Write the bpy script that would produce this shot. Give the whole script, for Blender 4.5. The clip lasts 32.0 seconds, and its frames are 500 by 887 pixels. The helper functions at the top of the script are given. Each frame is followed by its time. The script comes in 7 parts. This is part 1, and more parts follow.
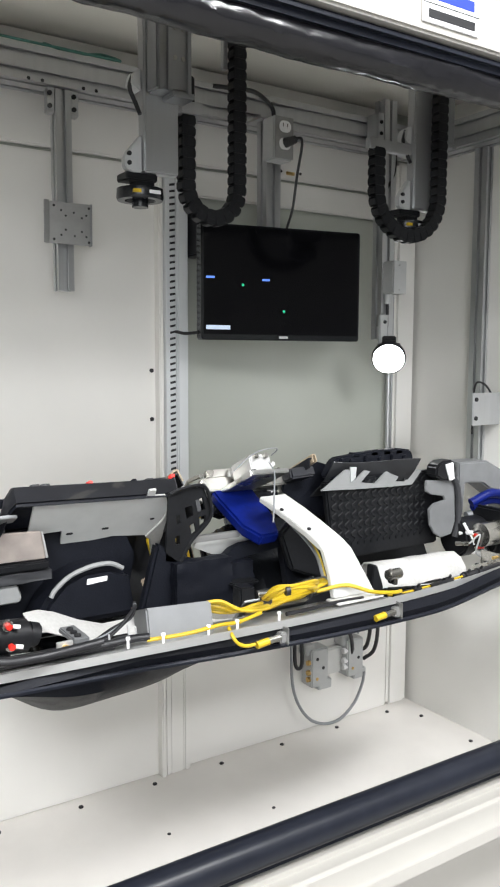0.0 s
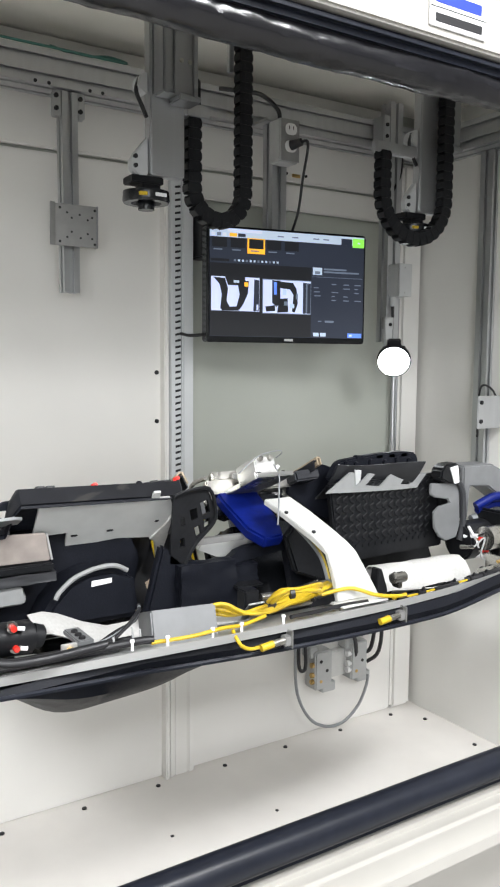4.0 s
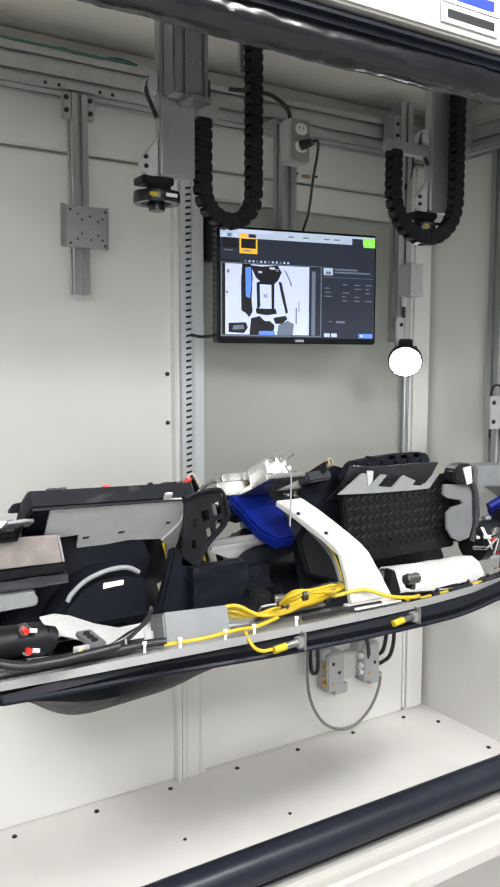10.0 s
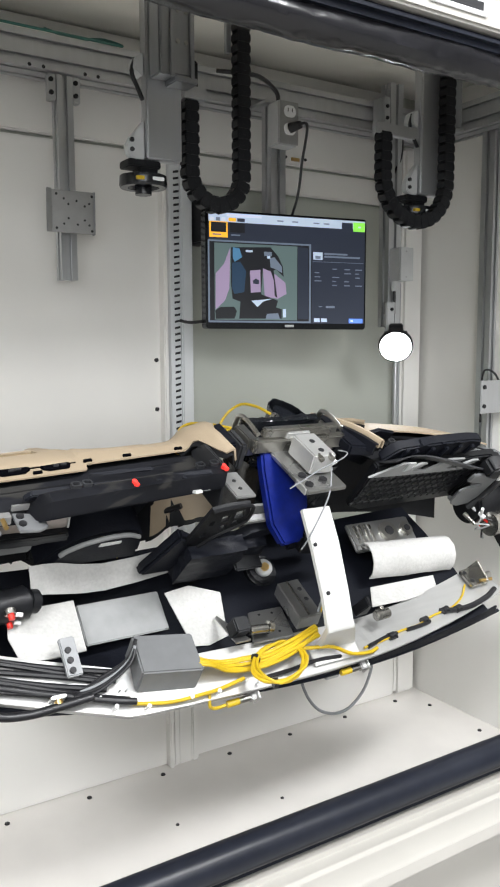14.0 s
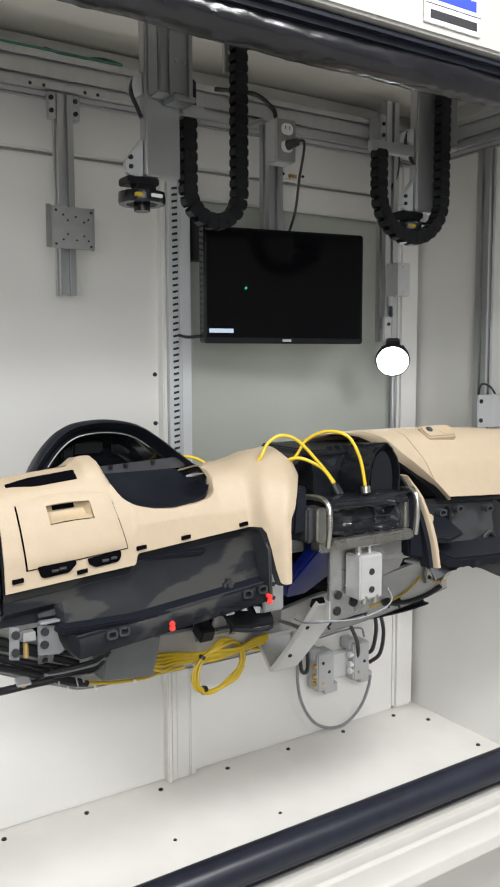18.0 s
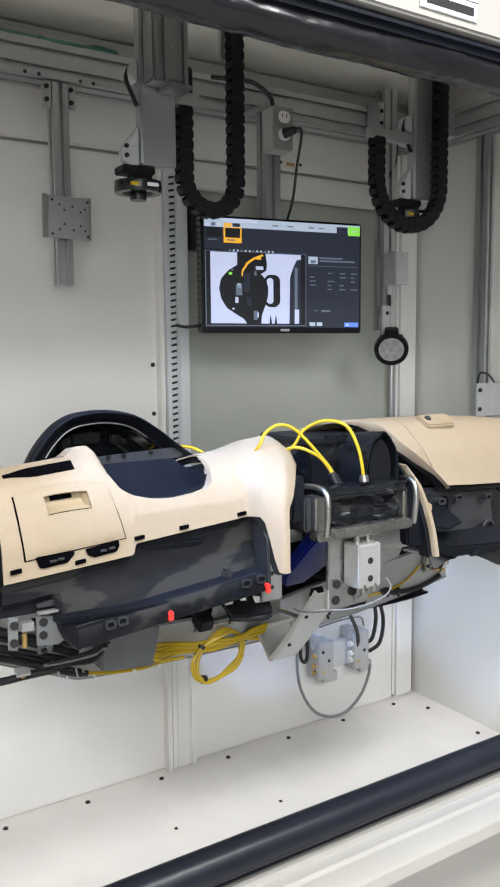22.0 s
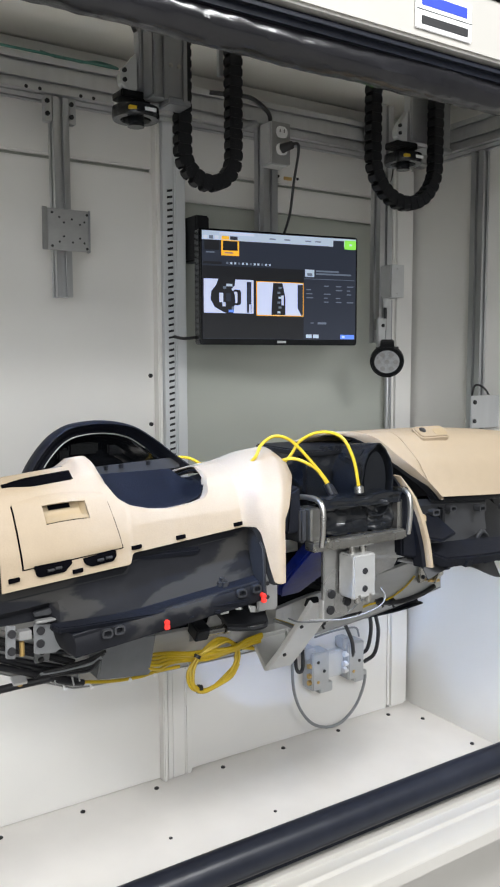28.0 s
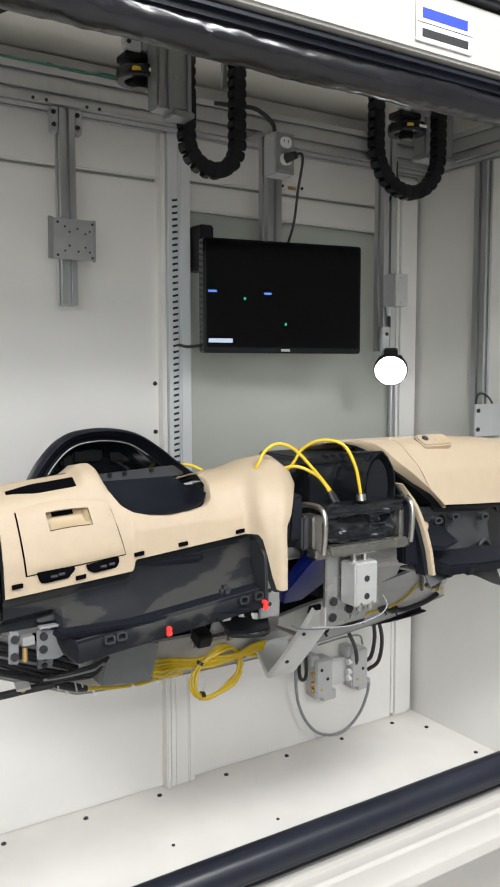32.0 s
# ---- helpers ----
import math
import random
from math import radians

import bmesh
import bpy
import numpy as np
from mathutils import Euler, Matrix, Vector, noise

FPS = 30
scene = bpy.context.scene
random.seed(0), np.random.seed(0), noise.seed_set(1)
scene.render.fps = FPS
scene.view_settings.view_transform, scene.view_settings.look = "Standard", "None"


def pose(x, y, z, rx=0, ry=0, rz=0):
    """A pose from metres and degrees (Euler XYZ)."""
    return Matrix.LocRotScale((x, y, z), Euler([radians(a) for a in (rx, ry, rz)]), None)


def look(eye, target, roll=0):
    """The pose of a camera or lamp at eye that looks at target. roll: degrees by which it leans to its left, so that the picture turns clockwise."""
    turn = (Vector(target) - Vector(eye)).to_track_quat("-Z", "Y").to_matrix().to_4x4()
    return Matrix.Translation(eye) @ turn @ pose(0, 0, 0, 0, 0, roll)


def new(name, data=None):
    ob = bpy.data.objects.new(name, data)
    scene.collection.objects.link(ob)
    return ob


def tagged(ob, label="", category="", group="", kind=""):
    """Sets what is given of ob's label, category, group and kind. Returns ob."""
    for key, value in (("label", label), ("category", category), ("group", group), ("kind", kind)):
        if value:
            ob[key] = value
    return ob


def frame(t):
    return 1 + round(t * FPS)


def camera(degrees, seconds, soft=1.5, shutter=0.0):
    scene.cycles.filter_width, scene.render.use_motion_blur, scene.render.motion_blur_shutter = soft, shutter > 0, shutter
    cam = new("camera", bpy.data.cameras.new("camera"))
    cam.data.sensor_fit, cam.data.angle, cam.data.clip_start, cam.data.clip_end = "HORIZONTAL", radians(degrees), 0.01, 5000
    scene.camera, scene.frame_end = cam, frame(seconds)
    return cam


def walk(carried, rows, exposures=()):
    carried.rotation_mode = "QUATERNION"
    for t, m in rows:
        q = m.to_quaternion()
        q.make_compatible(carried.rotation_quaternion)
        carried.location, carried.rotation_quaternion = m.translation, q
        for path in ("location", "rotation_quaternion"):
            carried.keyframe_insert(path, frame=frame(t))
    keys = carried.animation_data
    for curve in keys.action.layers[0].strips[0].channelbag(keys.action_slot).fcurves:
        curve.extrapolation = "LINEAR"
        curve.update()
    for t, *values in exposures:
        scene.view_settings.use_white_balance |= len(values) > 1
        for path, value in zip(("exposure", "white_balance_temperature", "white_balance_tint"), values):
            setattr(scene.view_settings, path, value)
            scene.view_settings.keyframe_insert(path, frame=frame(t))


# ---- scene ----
cam = camera(34.4, 32.0, 2.1)
PATH = [
    (0, (-1.092, -1.821, 1.105), (-0.009, -0.152, 0.9), 0.2),
    (0.5, (-1.09, -1.822, 1.105), (-0.009, -0.152, 0.896), 0.2),
    (1, (-1.086, -1.821, 1.102), (-0.013, -0.147, 0.886), 0.3),
    (1.5, (-1.086, -1.817, 1.106), (-0.011, -0.146, 0.886), 0.4),
    (2, (-1.091, -1.819, 1.105), (-0.015, -0.146, 0.892), 0.3),
    (2.5, (-1.094, -1.821, 1.108), (-0.019, -0.147, 0.9), 0.4),
    (3, (-1.094, -1.82, 1.105), (-0.021, -0.145, 0.905), 0.4),
    (3.5, (-1.093, -1.82, 1.109), (-0.019, -0.146, 0.905), 0.4),
    (5.5, (-1.095, -1.818, 1.105), (-0.019, -0.144, 0.91), 0.4),
    (6, (-1.091, -1.82, 1.106), (-0.018, -0.143, 0.91), 0.3),
    (6.5, (-1.092, -1.817, 1.107), (-0.022, -0.138, 0.916), 0.2),
    (7, (-1.092, -1.814, 1.106), (-0.023, -0.134, 0.92), 0.3),
    (7.5, (-1.092, -1.817, 1.109), (-0.025, -0.136, 0.919), 0.3),
    (8, (-1.094, -1.819, 1.105), (-0.03, -0.136, 0.919), 0.2),
    (8.5, (-1.093, -1.816, 1.105), (-0.031, -0.131, 0.915), 0.1),
    (9, (-1.096, -1.813, 1.103), (-0.037, -0.128, 0.913), 0.1),
    (9.5, (-1.092, -1.812, 1.106), (-0.039, -0.122, 0.909), 0.1),
    (10, (-1.093, -1.812, 1.105), (-0.038, -0.124, 0.908), 0.1),
    (10.5, (-1.092, -1.812, 1.108), (-0.031, -0.128, 0.91), 0.1),
    (11, (-1.09, -1.816, 1.106), (-0.027, -0.133, 0.909), 0.1),
    (11.5, (-1.089, -1.813, 1.107), (-0.026, -0.132, 0.902), -0.0),
    (12, (-1.086, -1.816, 1.104), (-0.024, -0.135, 0.892), -0.0),
    (12.5, (-1.086, -1.812, 1.106), (-0.017, -0.136, 0.882), -0.1),
    (13, (-1.083, -1.808, 1.106), (-0.014, -0.133, 0.877), -0.2),
    (13.5, (-1.085, -1.805, 1.105), (-0.015, -0.131, 0.871), -0.2),
    (14, (-1.084, -1.807, 1.106), (-0.015, -0.133, 0.873), -0.2),
    (14.5, (-1.086, -1.81, 1.108), (-0.013, -0.138, 0.878), -0.1),
    (16.5, (-1.082, -1.811, 1.107), (-0.003, -0.141, 0.894), -0.4),
    (17, (-1.081, -1.811, 1.107), (-0.002, -0.14, 0.897), -0.3),
    (17.5, (-1.085, -1.811, 1.103), (-0.005, -0.14, 0.903), -0.3),
    (18, (-1.087, -1.816, 1.106), (-0.013, -0.14, 0.908), -0.2),
    (18.5, (-1.087, -1.818, 1.103), (-0.013, -0.142, 0.908), -0.2),
    (19, (-1.082, -1.814, 1.102), (-0.008, -0.14, 0.898), -0.2),
    (19.5, (-1.082, -1.812, 1.105), (-0.005, -0.141, 0.89), -0.2),
    (20, (-1.083, -1.817, 1.103), (-0.005, -0.146, 0.889), -0.4),
    (20.5, (-1.086, -1.814, 1.103), (-0.007, -0.144, 0.889), -0.5),
    (21, (-1.085, -1.815, 1.105), (-0.015, -0.139, 0.888), -0.5),
    (21.5, (-1.084, -1.812, 1.103), (-0.013, -0.137, 0.882), -0.4),
    (22, (-1.082, -1.817, 1.104), (-0.011, -0.143, 0.883), -0.5),
    (22.5, (-1.085, -1.821, 1.107), (-0.014, -0.146, 0.886), -0.5),
    (23, (-1.087, -1.825, 1.103), (-0.016, -0.149, 0.889), -0.5),
    (23.5, (-1.086, -1.82, 1.105), (-0.017, -0.144, 0.887), -0.6),
    (24, (-1.09, -1.823, 1.104), (-0.017, -0.149, 0.885), -0.4),
    (24.5, (-1.091, -1.825, 1.104), (-0.014, -0.153, 0.892), -0.0),
    (25, (-1.09, -1.827, 1.105), (-0.015, -0.154, 0.892), 0.1),
    (25.5, (-1.087, -1.829, 1.103), (-0.013, -0.156, 0.891), 0.0),
    (27.5, (-1.089, -1.832, 1.104), (-0.008, -0.161, 0.91), -0.3),
    (28, (-1.09, -1.83, 1.107), (-0.01, -0.158, 0.911), -0.2),
    (28.5, (-1.088, -1.83, 1.108), (-0.011, -0.157, 0.913), -0.2),
    (29, (-1.09, -1.833, 1.104), (-0.012, -0.159, 0.913), -0.2),
    (29.5, (-1.092, -1.836, 1.104), (-0.013, -0.162, 0.918), -0.2),
    (30, (-1.091, -1.834, 1.108), (-0.016, -0.157, 0.921), -0.3),
    (30.5, (-1.091, -1.834, 1.107), (-0.019, -0.156, 0.919), -0.2),
    (31, (-1.095, -1.832, 1.109), (-0.024, -0.153, 0.921), -0.1),
    (31.5, (-1.092, -1.836, 1.107), (-0.025, -0.154, 0.924), -0.1),
    (32, (-1.089, -1.842, 1.108), (-0.022, -0.16, 0.931), -0.1),
]
walk(cam, [(t, look(e, g, r)) for t, e, g, r in PATH], [(0, 0.02), (13.2, 0.02), (14.5, -0.08), (15.4, -0.14), (19.1, -0.13), (19.3, -0.27), (29.2, -0.25), (29.35, -0.07), (31, -0.08), (32, -0.13)])

# ---- world and light ----
world = bpy.data.worlds.new("hall_air")
world.use_nodes = True
scene.world = world
world.node_tree.nodes["Background"].inputs[0].default_value = (0.80, 0.86, 0.92, 1)
world.node_tree.nodes["Background"].inputs[1].default_value = 0.25


def area_lamp(name, m, w, h, watts, colour):
    d = bpy.data.lights.new(name, "AREA")
    d.shape, d.size, d.size_y, d.energy, d.color = "RECTANGLE", w, h, watts, colour
    ob = new(name, d)
    ob.matrix_basis = m
    return ob


# rows of hall lights along the aisle before the booth, and an added fill lamp far behind
for lx in (-3.2, 0.4):
    for ly, watts in ((-3.0, 158), (-5.4, 80), (-7.6, 40)):
        tagged(area_lamp("hall_light", look((lx, ly, 3.6), (lx * 0.3, -0.6, 0.8)), 1.6, 0.6, watts, (0.975, 0.985, 1.0)),
               "bright rectangular ceiling light of the hall", "ceiling light", "hall lights")
# made-up fill that brightens the booth from the front; no window is built
tagged(area_lamp("hall_window_light", look((-3.6, -8.2, 1.5), (-0.2, 0, 1.3)), 6.5, 2.6, 260, (0.955, 0.98, 1.0)), "large unseen fill lamp added far behind the camera", "window light")


# ---- materials ----
def mat(name, colour, rough=0.5, metal=0.0, grain=0.06, scale=30.0, bump=0.0, wear=0.0, spec=0.5, coat=0.0, streak=None, vary=0.08):
    m = bpy.data.materials.new(name)
    m.use_nodes = True
    nt = m.node_tree
    b = nt.nodes["Principled BSDF"]
    tc = nt.nodes.new("ShaderNodeTexCoord")
    src = tc.outputs["Object"]
    if streak:
        mp = nt.nodes.new("ShaderNodeMapping")
        mp.inputs["Scale"].default_value = streak
        nt.links.new(src, mp.inputs[0])
        src = mp.outputs[0]
    n1 = nt.nodes.new("ShaderNodeTexNoise")
    n1.inputs["Scale"].default_value, n1.inputs["Detail"].default_value = scale, 6
    n2 = nt.nodes.new("ShaderNodeTexNoise")
    n2.inputs["Scale"].default_value, n2.inputs["Detail"].default_value = scale * 0.12, 3
    nt.links.new(src, n1.inputs["Vector"])
    nt.links.new(tc.outputs["Object"], n2.inputs["Vector"])
    add = nt.nodes.new("ShaderNodeMath")
    add.operation = "ADD"
    nt.links.new(n1.outputs[0], add.inputs[0])
    nt.links.new(n2.outputs[0], add.inputs[1])
    ramp = nt.nodes.new("ShaderNodeMapRange")
    ramp.inputs[1].default_value, ramp.inputs[2].default_value = 0.7, 1.3
    ramp.inputs[3].default_value, ramp.inputs[4].default_value = 1 - grain, 1 + grain
    nt.links.new(add.outputs[0], ramp.inputs[0])
    mul = nt.nodes.new("ShaderNodeVectorMath")
    mul.operation = "SCALE"
    mul.inputs[0].default_value = colour
    nt.links.new(ramp.outputs[0], mul.inputs["Scale"])
    nt.links.new(mul.outputs[0], b.inputs["Base Color"])
    rr = nt.nodes.new("ShaderNodeMapRange")
    rr.inputs[1].default_value, rr.inputs[2].default_value = 0.15, 0.85
    rr.inputs[3].default_value, rr.inputs[4].default_value = max(0.02, rough - vary - wear), min(1, rough + vary + wear)
    nt.links.new(n2.outputs[0], rr.inputs[0])
    nt.links.new(rr.outputs[0], b.inputs["Roughness"])
    b.inputs["Metallic"].default_value = metal
    b.inputs["Specular IOR Level"].default_value = spec
    b.inputs["Coat Weight"].default_value = coat
    if bump:
        bp = nt.nodes.new("ShaderNodeBump")
        bp.inputs["Strength"].default_value, bp.inputs["Distance"].default_value = bump, 0.002
        nt.links.new(n1.outputs[0], bp.inputs["Height"])
        nt.links.new(bp.outputs[0], b.inputs["Normal"])
    return m


def glow(name, colour, strength):
    m = bpy.data.materials.new(name)
    m.use_nodes = True
    b = m.node_tree.nodes["Principled BSDF"]
    b.inputs["Base Color"].default_value = (*colour, 1)
    b.inputs["Emission Color"].default_value = (*colour, 1)
    b.inputs["Emission Strength"].default_value = strength
    return m


WHITE = mat("white_enamel", (0.76, 0.75, 0.72), 0.36, grain=0.025, scale=6, vary=0.02)
GREY_PANEL = mat("grey_green_enamel", (0.43, 0.45, 0.405), 0.24, grain=0.03, scale=5, vary=0.02)
FLOOR_W = mat("booth_floor_enamel", (0.705, 0.68, 0.645), 0.22, grain=0.04, scale=9, vary=0.02)
LIGHT_W = mat("bluish_white_enamel", (0.62, 0.64, 0.65), 0.36, grain=0.03, scale=14)
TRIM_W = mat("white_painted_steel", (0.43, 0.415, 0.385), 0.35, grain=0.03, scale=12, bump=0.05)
CEIL = mat("ceiling_enamel", (0.80, 0.785, 0.72), 0.45, grain=0.05, scale=4)
ALU = mat("anodised_aluminium", (0.52, 0.53, 0.54), 0.36, 0.85, 0.06, 60, streak=(1, 1, 0.08))
ALU_D = mat("dark_anodised_aluminium", (0.34, 0.35, 0.36), 0.38, 0.85, 0.06, 60, streak=(1, 1, 0.08))
ALU_B = mat("brushed_aluminium", (0.45, 0.45, 0.44), 0.30, 0.9, 0.08, 90, bump=0.05, streak=(0.1, 1, 1))
PLATE = mat("bright_milled_aluminium", (0.56, 0.56, 0.55), 0.38, 0.6, 0.06, 70, streak=(0.1, 1, 1))
STEEL = mat("machined_steel", (0.42, 0.41, 0.38), 0.28, 0.95, 0.12, 80, bump=0.05)
ZINC = mat("zinc_plate", (0.34, 0.34, 0.335), 0.45, 0.6, 0.10, 40, bump=0.05)
BLACK = mat("black_moulded_plastic", (0.009, 0.0095, 0.011), 0.42, grain=0.25, scale=120, bump=0.15, spec=0.25)
BLACK_G = mat("gloss_black_plastic", (0.008, 0.009, 0.011), 0.18, grain=0.15, scale=30)
DASH_BLACK = mat("navy_black_soft_plastic", (0.0055, 0.0065, 0.0105), 0.52, grain=0.2, scale=260, bump=0.25, spec=0.22)
CHARCOAL = mat("charcoal_plastic", (0.024, 0.025, 0.028), 0.5, grain=0.3, scale=25, bump=0.1, wear=0.1)
def blotched(name, dark, pale, rough, scale, edge):
    """Plastic with pale patches that have ragged outlines of their own."""
    m = mat(name, dark, rough, grain=0.3, scale=25, bump=0.1, wear=0.1, spec=0.14)
    nt = m.node_tree
    b = nt.nodes["Principled BSDF"]
    base = b.inputs["Base Color"].links[0].from_socket
    tc = nt.nodes.new("ShaderNodeTexCoord")
    mp = nt.nodes.new("ShaderNodeMapping")
    mp.inputs["Scale"].default_value = (0.55, 1, 1)
    n = nt.nodes.new("ShaderNodeTexNoise")
    n.inputs["Scale"].default_value, n.inputs["Detail"].default_value, n.inputs["Distortion"].default_value = scale, 5, 0.6
    r = nt.nodes.new("ShaderNodeMapRange")
    r.inputs[1].default_value, r.inputs[2].default_value = edge, edge + 0.025
    r.inputs[3].default_value, r.inputs[4].default_value = 0.0, 0.8
    mix = nt.nodes.new("ShaderNodeMix")
    mix.data_type = "RGBA"
    mix.inputs[7].default_value = (*pale, 1)
    nt.links.new(tc.outputs["Object"], mp.inputs[0])
    nt.links.new(mp.outputs[0], n.inputs["Vector"])
    nt.links.new(n.outputs[0], r.inputs[0])
    nt.links.new(r.outputs[0], mix.inputs[0])
    nt.links.new(base, mix.inputs[6])
    nt.links.new(mix.outputs[2], b.inputs["Base Color"])
    return m


PATCHY = blotched("patchy_charcoal_plastic", (0.009, 0.0095, 0.012), (0.034, 0.033, 0.031), 0.55, 7.0, 0.56)
RUBBER = mat("black_rubber", (0.012, 0.014, 0.021), 0.34, grain=0.2, scale=40, bump=0.08, spec=0.3)
FILM = mat("black_wrapped_film", (0.012, 0.012, 0.014), 0.22, grain=0.3, scale=26, bump=1.0, wear=0.08, streak=(0.35, 1, 1))
CREAM = mat("beige_soft_skin", (0.35, 0.278, 0.193), 0.55, grain=0.04, scale=420, bump=0.22)
CREAM_E = mat("beige_cut_edge", (0.35, 0.27, 0.165), 0.6, grain=0.08, scale=60)
BLUE = mat("blue_printed_plastic", (0.002, 0.009, 0.12), 0.45, grain=0.25, scale=60, bump=0.15, spec=0.2)
YELLOW = mat("yellow_cable_jacket", (0.53, 0.365, 0.016), 0.38, grain=0.08, scale=60)
CABLE = mat("black_cable_jacket", (0.012, 0.012, 0.014), 0.4, grain=0.2, scale=60)
GREY_CABLE = mat("grey_cable_jacket", (0.22, 0.23, 0.24), 0.45, grain=0.1, scale=60)
GREEN_CABLE = mat("green_cable_jacket", (0.05, 0.16, 0.13), 0.4, grain=0.1, scale=60)
POWDER = mat("white_powder_coat", (0.58, 0.58, 0.56), 0.40, grain=0.03, scale=60, bump=0.05)
EDGE = mat("bright_cut_aluminium", (0.40, 0.40, 0.395), 0.38, 0.45, 0.08, 60, streak=(0.1, 1, 1))
FELT = mat("grey_white_felt", (0.46, 0.455, 0.44), 0.95, grain=0.10, scale=150, bump=0.6)
BOX_G = mat("grey_enamel_box", (0.185, 0.19, 0.195), 0.45, 0.25, grain=0.12, scale=25)
PALE = mat("pale_grey_backing", (0.60, 0.605, 0.59), 0.55, grain=0.06, scale=30)
GREY_P = mat("grey_plastic", (0.23, 0.235, 0.235), 0.5, grain=0.1, scale=40)
LIGHT_G = mat("light_grey_plastic", (0.44, 0.45, 0.45), 0.5, grain=0.05, scale=50)
RED = mat("red_plastic", (0.75, 0.03, 0.02), 0.35, grain=0.05, scale=50)
BRASS = mat("brass", (0.62, 0.42, 0.16), 0.3, 0.9, 0.1, 60)
# stained zinc; a warm reflection is mixed into its base colour
WARM_ZINC = mat("stained_warm_zinc", (0.42, 0.37, 0.34), 0.42, 0.6, 0.35, 18, wear=0.1)
CONCRETE = mat("hall_concrete", (0.40, 0.39, 0.375), 0.6, grain=0.25, scale=14, bump=0.2)
HALL = mat("hall_wall_paint", (0.62, 0.62, 0.60), 0.7, grain=0.05, scale=3)
PAPER = mat("white_label_paper", (0.80, 0.80, 0.80), 0.6, grain=0.03, scale=80)
HOLE = mat("deep_black_opening", (0.003, 0.003, 0.004), 0.9, grain=0.2, scale=60, spec=0.0)
INK = mat("black_ink", (0.012, 0.012, 0.014), 0.6, grain=0.05, scale=80)
BLUE_INK = mat("blue_ink", (0.02, 0.05, 0.42), 0.5, grain=0.05, scale=80)
SCREEN = mat("black_glossy_screen", (0.003, 0.003, 0.004), 0.12, grain=0.1, scale=10, spec=0.2)
LED_OFF = mat("frosted_led_lens", (0.36, 0.37, 0.38), 0.3, grain=0.2, scale=90)
LAMP_ON = glow("led_light", (0.93, 0.96, 1.0), 30.0)
SPOT_ON = glow("cool_led_light", (0.36, 0.55, 1.0), 29000.0)
SPOT_LOW = glow("cool_low_led_light", (0.50, 0.66, 1.0), 24000.0)
UI_WHITE = glow("lit_white_pixels", (0.52, 0.58, 0.80), 0.8)
UI_LABEL = glow("lit_caption_pixels", (0.42, 0.50, 0.62), 0.75)
UI_GREY = glow("lit_slate_pixels", (0.016, 0.021, 0.036), 0.8)
UI_MID = glow("lit_grey_pixels", (0.12, 0.15, 0.20), 0.8)
UI_BLACK = glow("lit_black_pixels", (0.006, 0.007, 0.010), 0.8)
UI_SAGE = glow("lit_sage_pixels", (0.085, 0.125, 0.125), 0.8)
UI_PINK = glow("lit_pink_pixels", (0.26, 0.20, 0.31), 0.8)
UI_TEAL = glow("lit_teal_pixels", (0.06, 0.17, 0.30), 0.8)
UI_TEAL_D = glow("lit_dark_teal_pixels", (0.012, 0.035, 0.07), 0.8)
UI_GREEN = glow("lit_green_pixels", (0.25, 0.75, 0.08), 0.9)
UI_AMBER = glow("lit_amber_pixels", (0.85, 0.42, 0.03), 0.9)
UI_BLUE = glow("lit_blue_pixels", (0.10, 0.22, 0.75), 0.9)
GREEN_LED = glow("green_indicator", (0.02, 0.55, 0.28), 0.5)
# plain red plastic with some emission added to brighten it; not a lamp
RED_GLOW = glow("self_glowing_red_plastic", (0.85, 0.04, 0.03), 0.22)

# ---- mesh helpers ----
PLACE = {}


def thing(name, loc, label, category, group="", kind=""):
    ob = new(name)
    ob.empty_display_size = 0.05
    ob.matrix_basis = Matrix.Translation(loc)
    PLACE[ob] = Matrix.Translation(loc)
    return tagged(ob, label, category, group, kind)


def part(name, bm, material, parent=None, label="", smooth=True):
    """Links a bmesh in the place's own coordinates as one mesh under a thing or a part."""
    me = bpy.data.meshes.new(name)
    if parent is not None:
        bm.transform(PLACE[parent].inverted())
    bmesh.ops.recalc_face_normals(bm, faces=bm.faces[:])
    bm.to_mesh(me)
    bm.free()
    me.materials.append(material)
    if smooth:
        me.polygons.foreach_set("use_smooth", [True] * len(me.polygons))
        me.set_sharp_from_angle(angle=radians(38))
    ob = new(name, me)
    if parent is not None:
        ob.parent = parent
        PLACE[ob] = PLACE[parent]
    else:
        PLACE[ob] = Matrix.Identity(4)
    if label:
        ob["label"] = label
    return ob


def bevel(bm, r, seg=2, angle=30):
    es = [e for e in bm.edges if len(e.link_faces) == 2 and e.calc_face_angle(0) > radians(angle)]
    if r and es:
        bmesh.ops.bevel(bm, geom=es, offset=r, segments=seg, affect="EDGES", clamp_overlap=True)
    return bm


def box(x0, x1, y0, y1, z0, z1, r=0.002, bm=None, m=None):
    b = bmesh.new()
    bmesh.ops.create_cube(b, size=1)
    b.transform(Matrix.Translation(((x0 + x1) / 2, (y0 + y1) / 2, (z0 + z1) / 2)) @ Matrix.Diagonal((abs(x1 - x0), abs(y1 - y0), abs(z1 - z0), 1)))
    bevel(b, r)
    if m is not None:
        b.transform(m)
    return merge(bm, b)


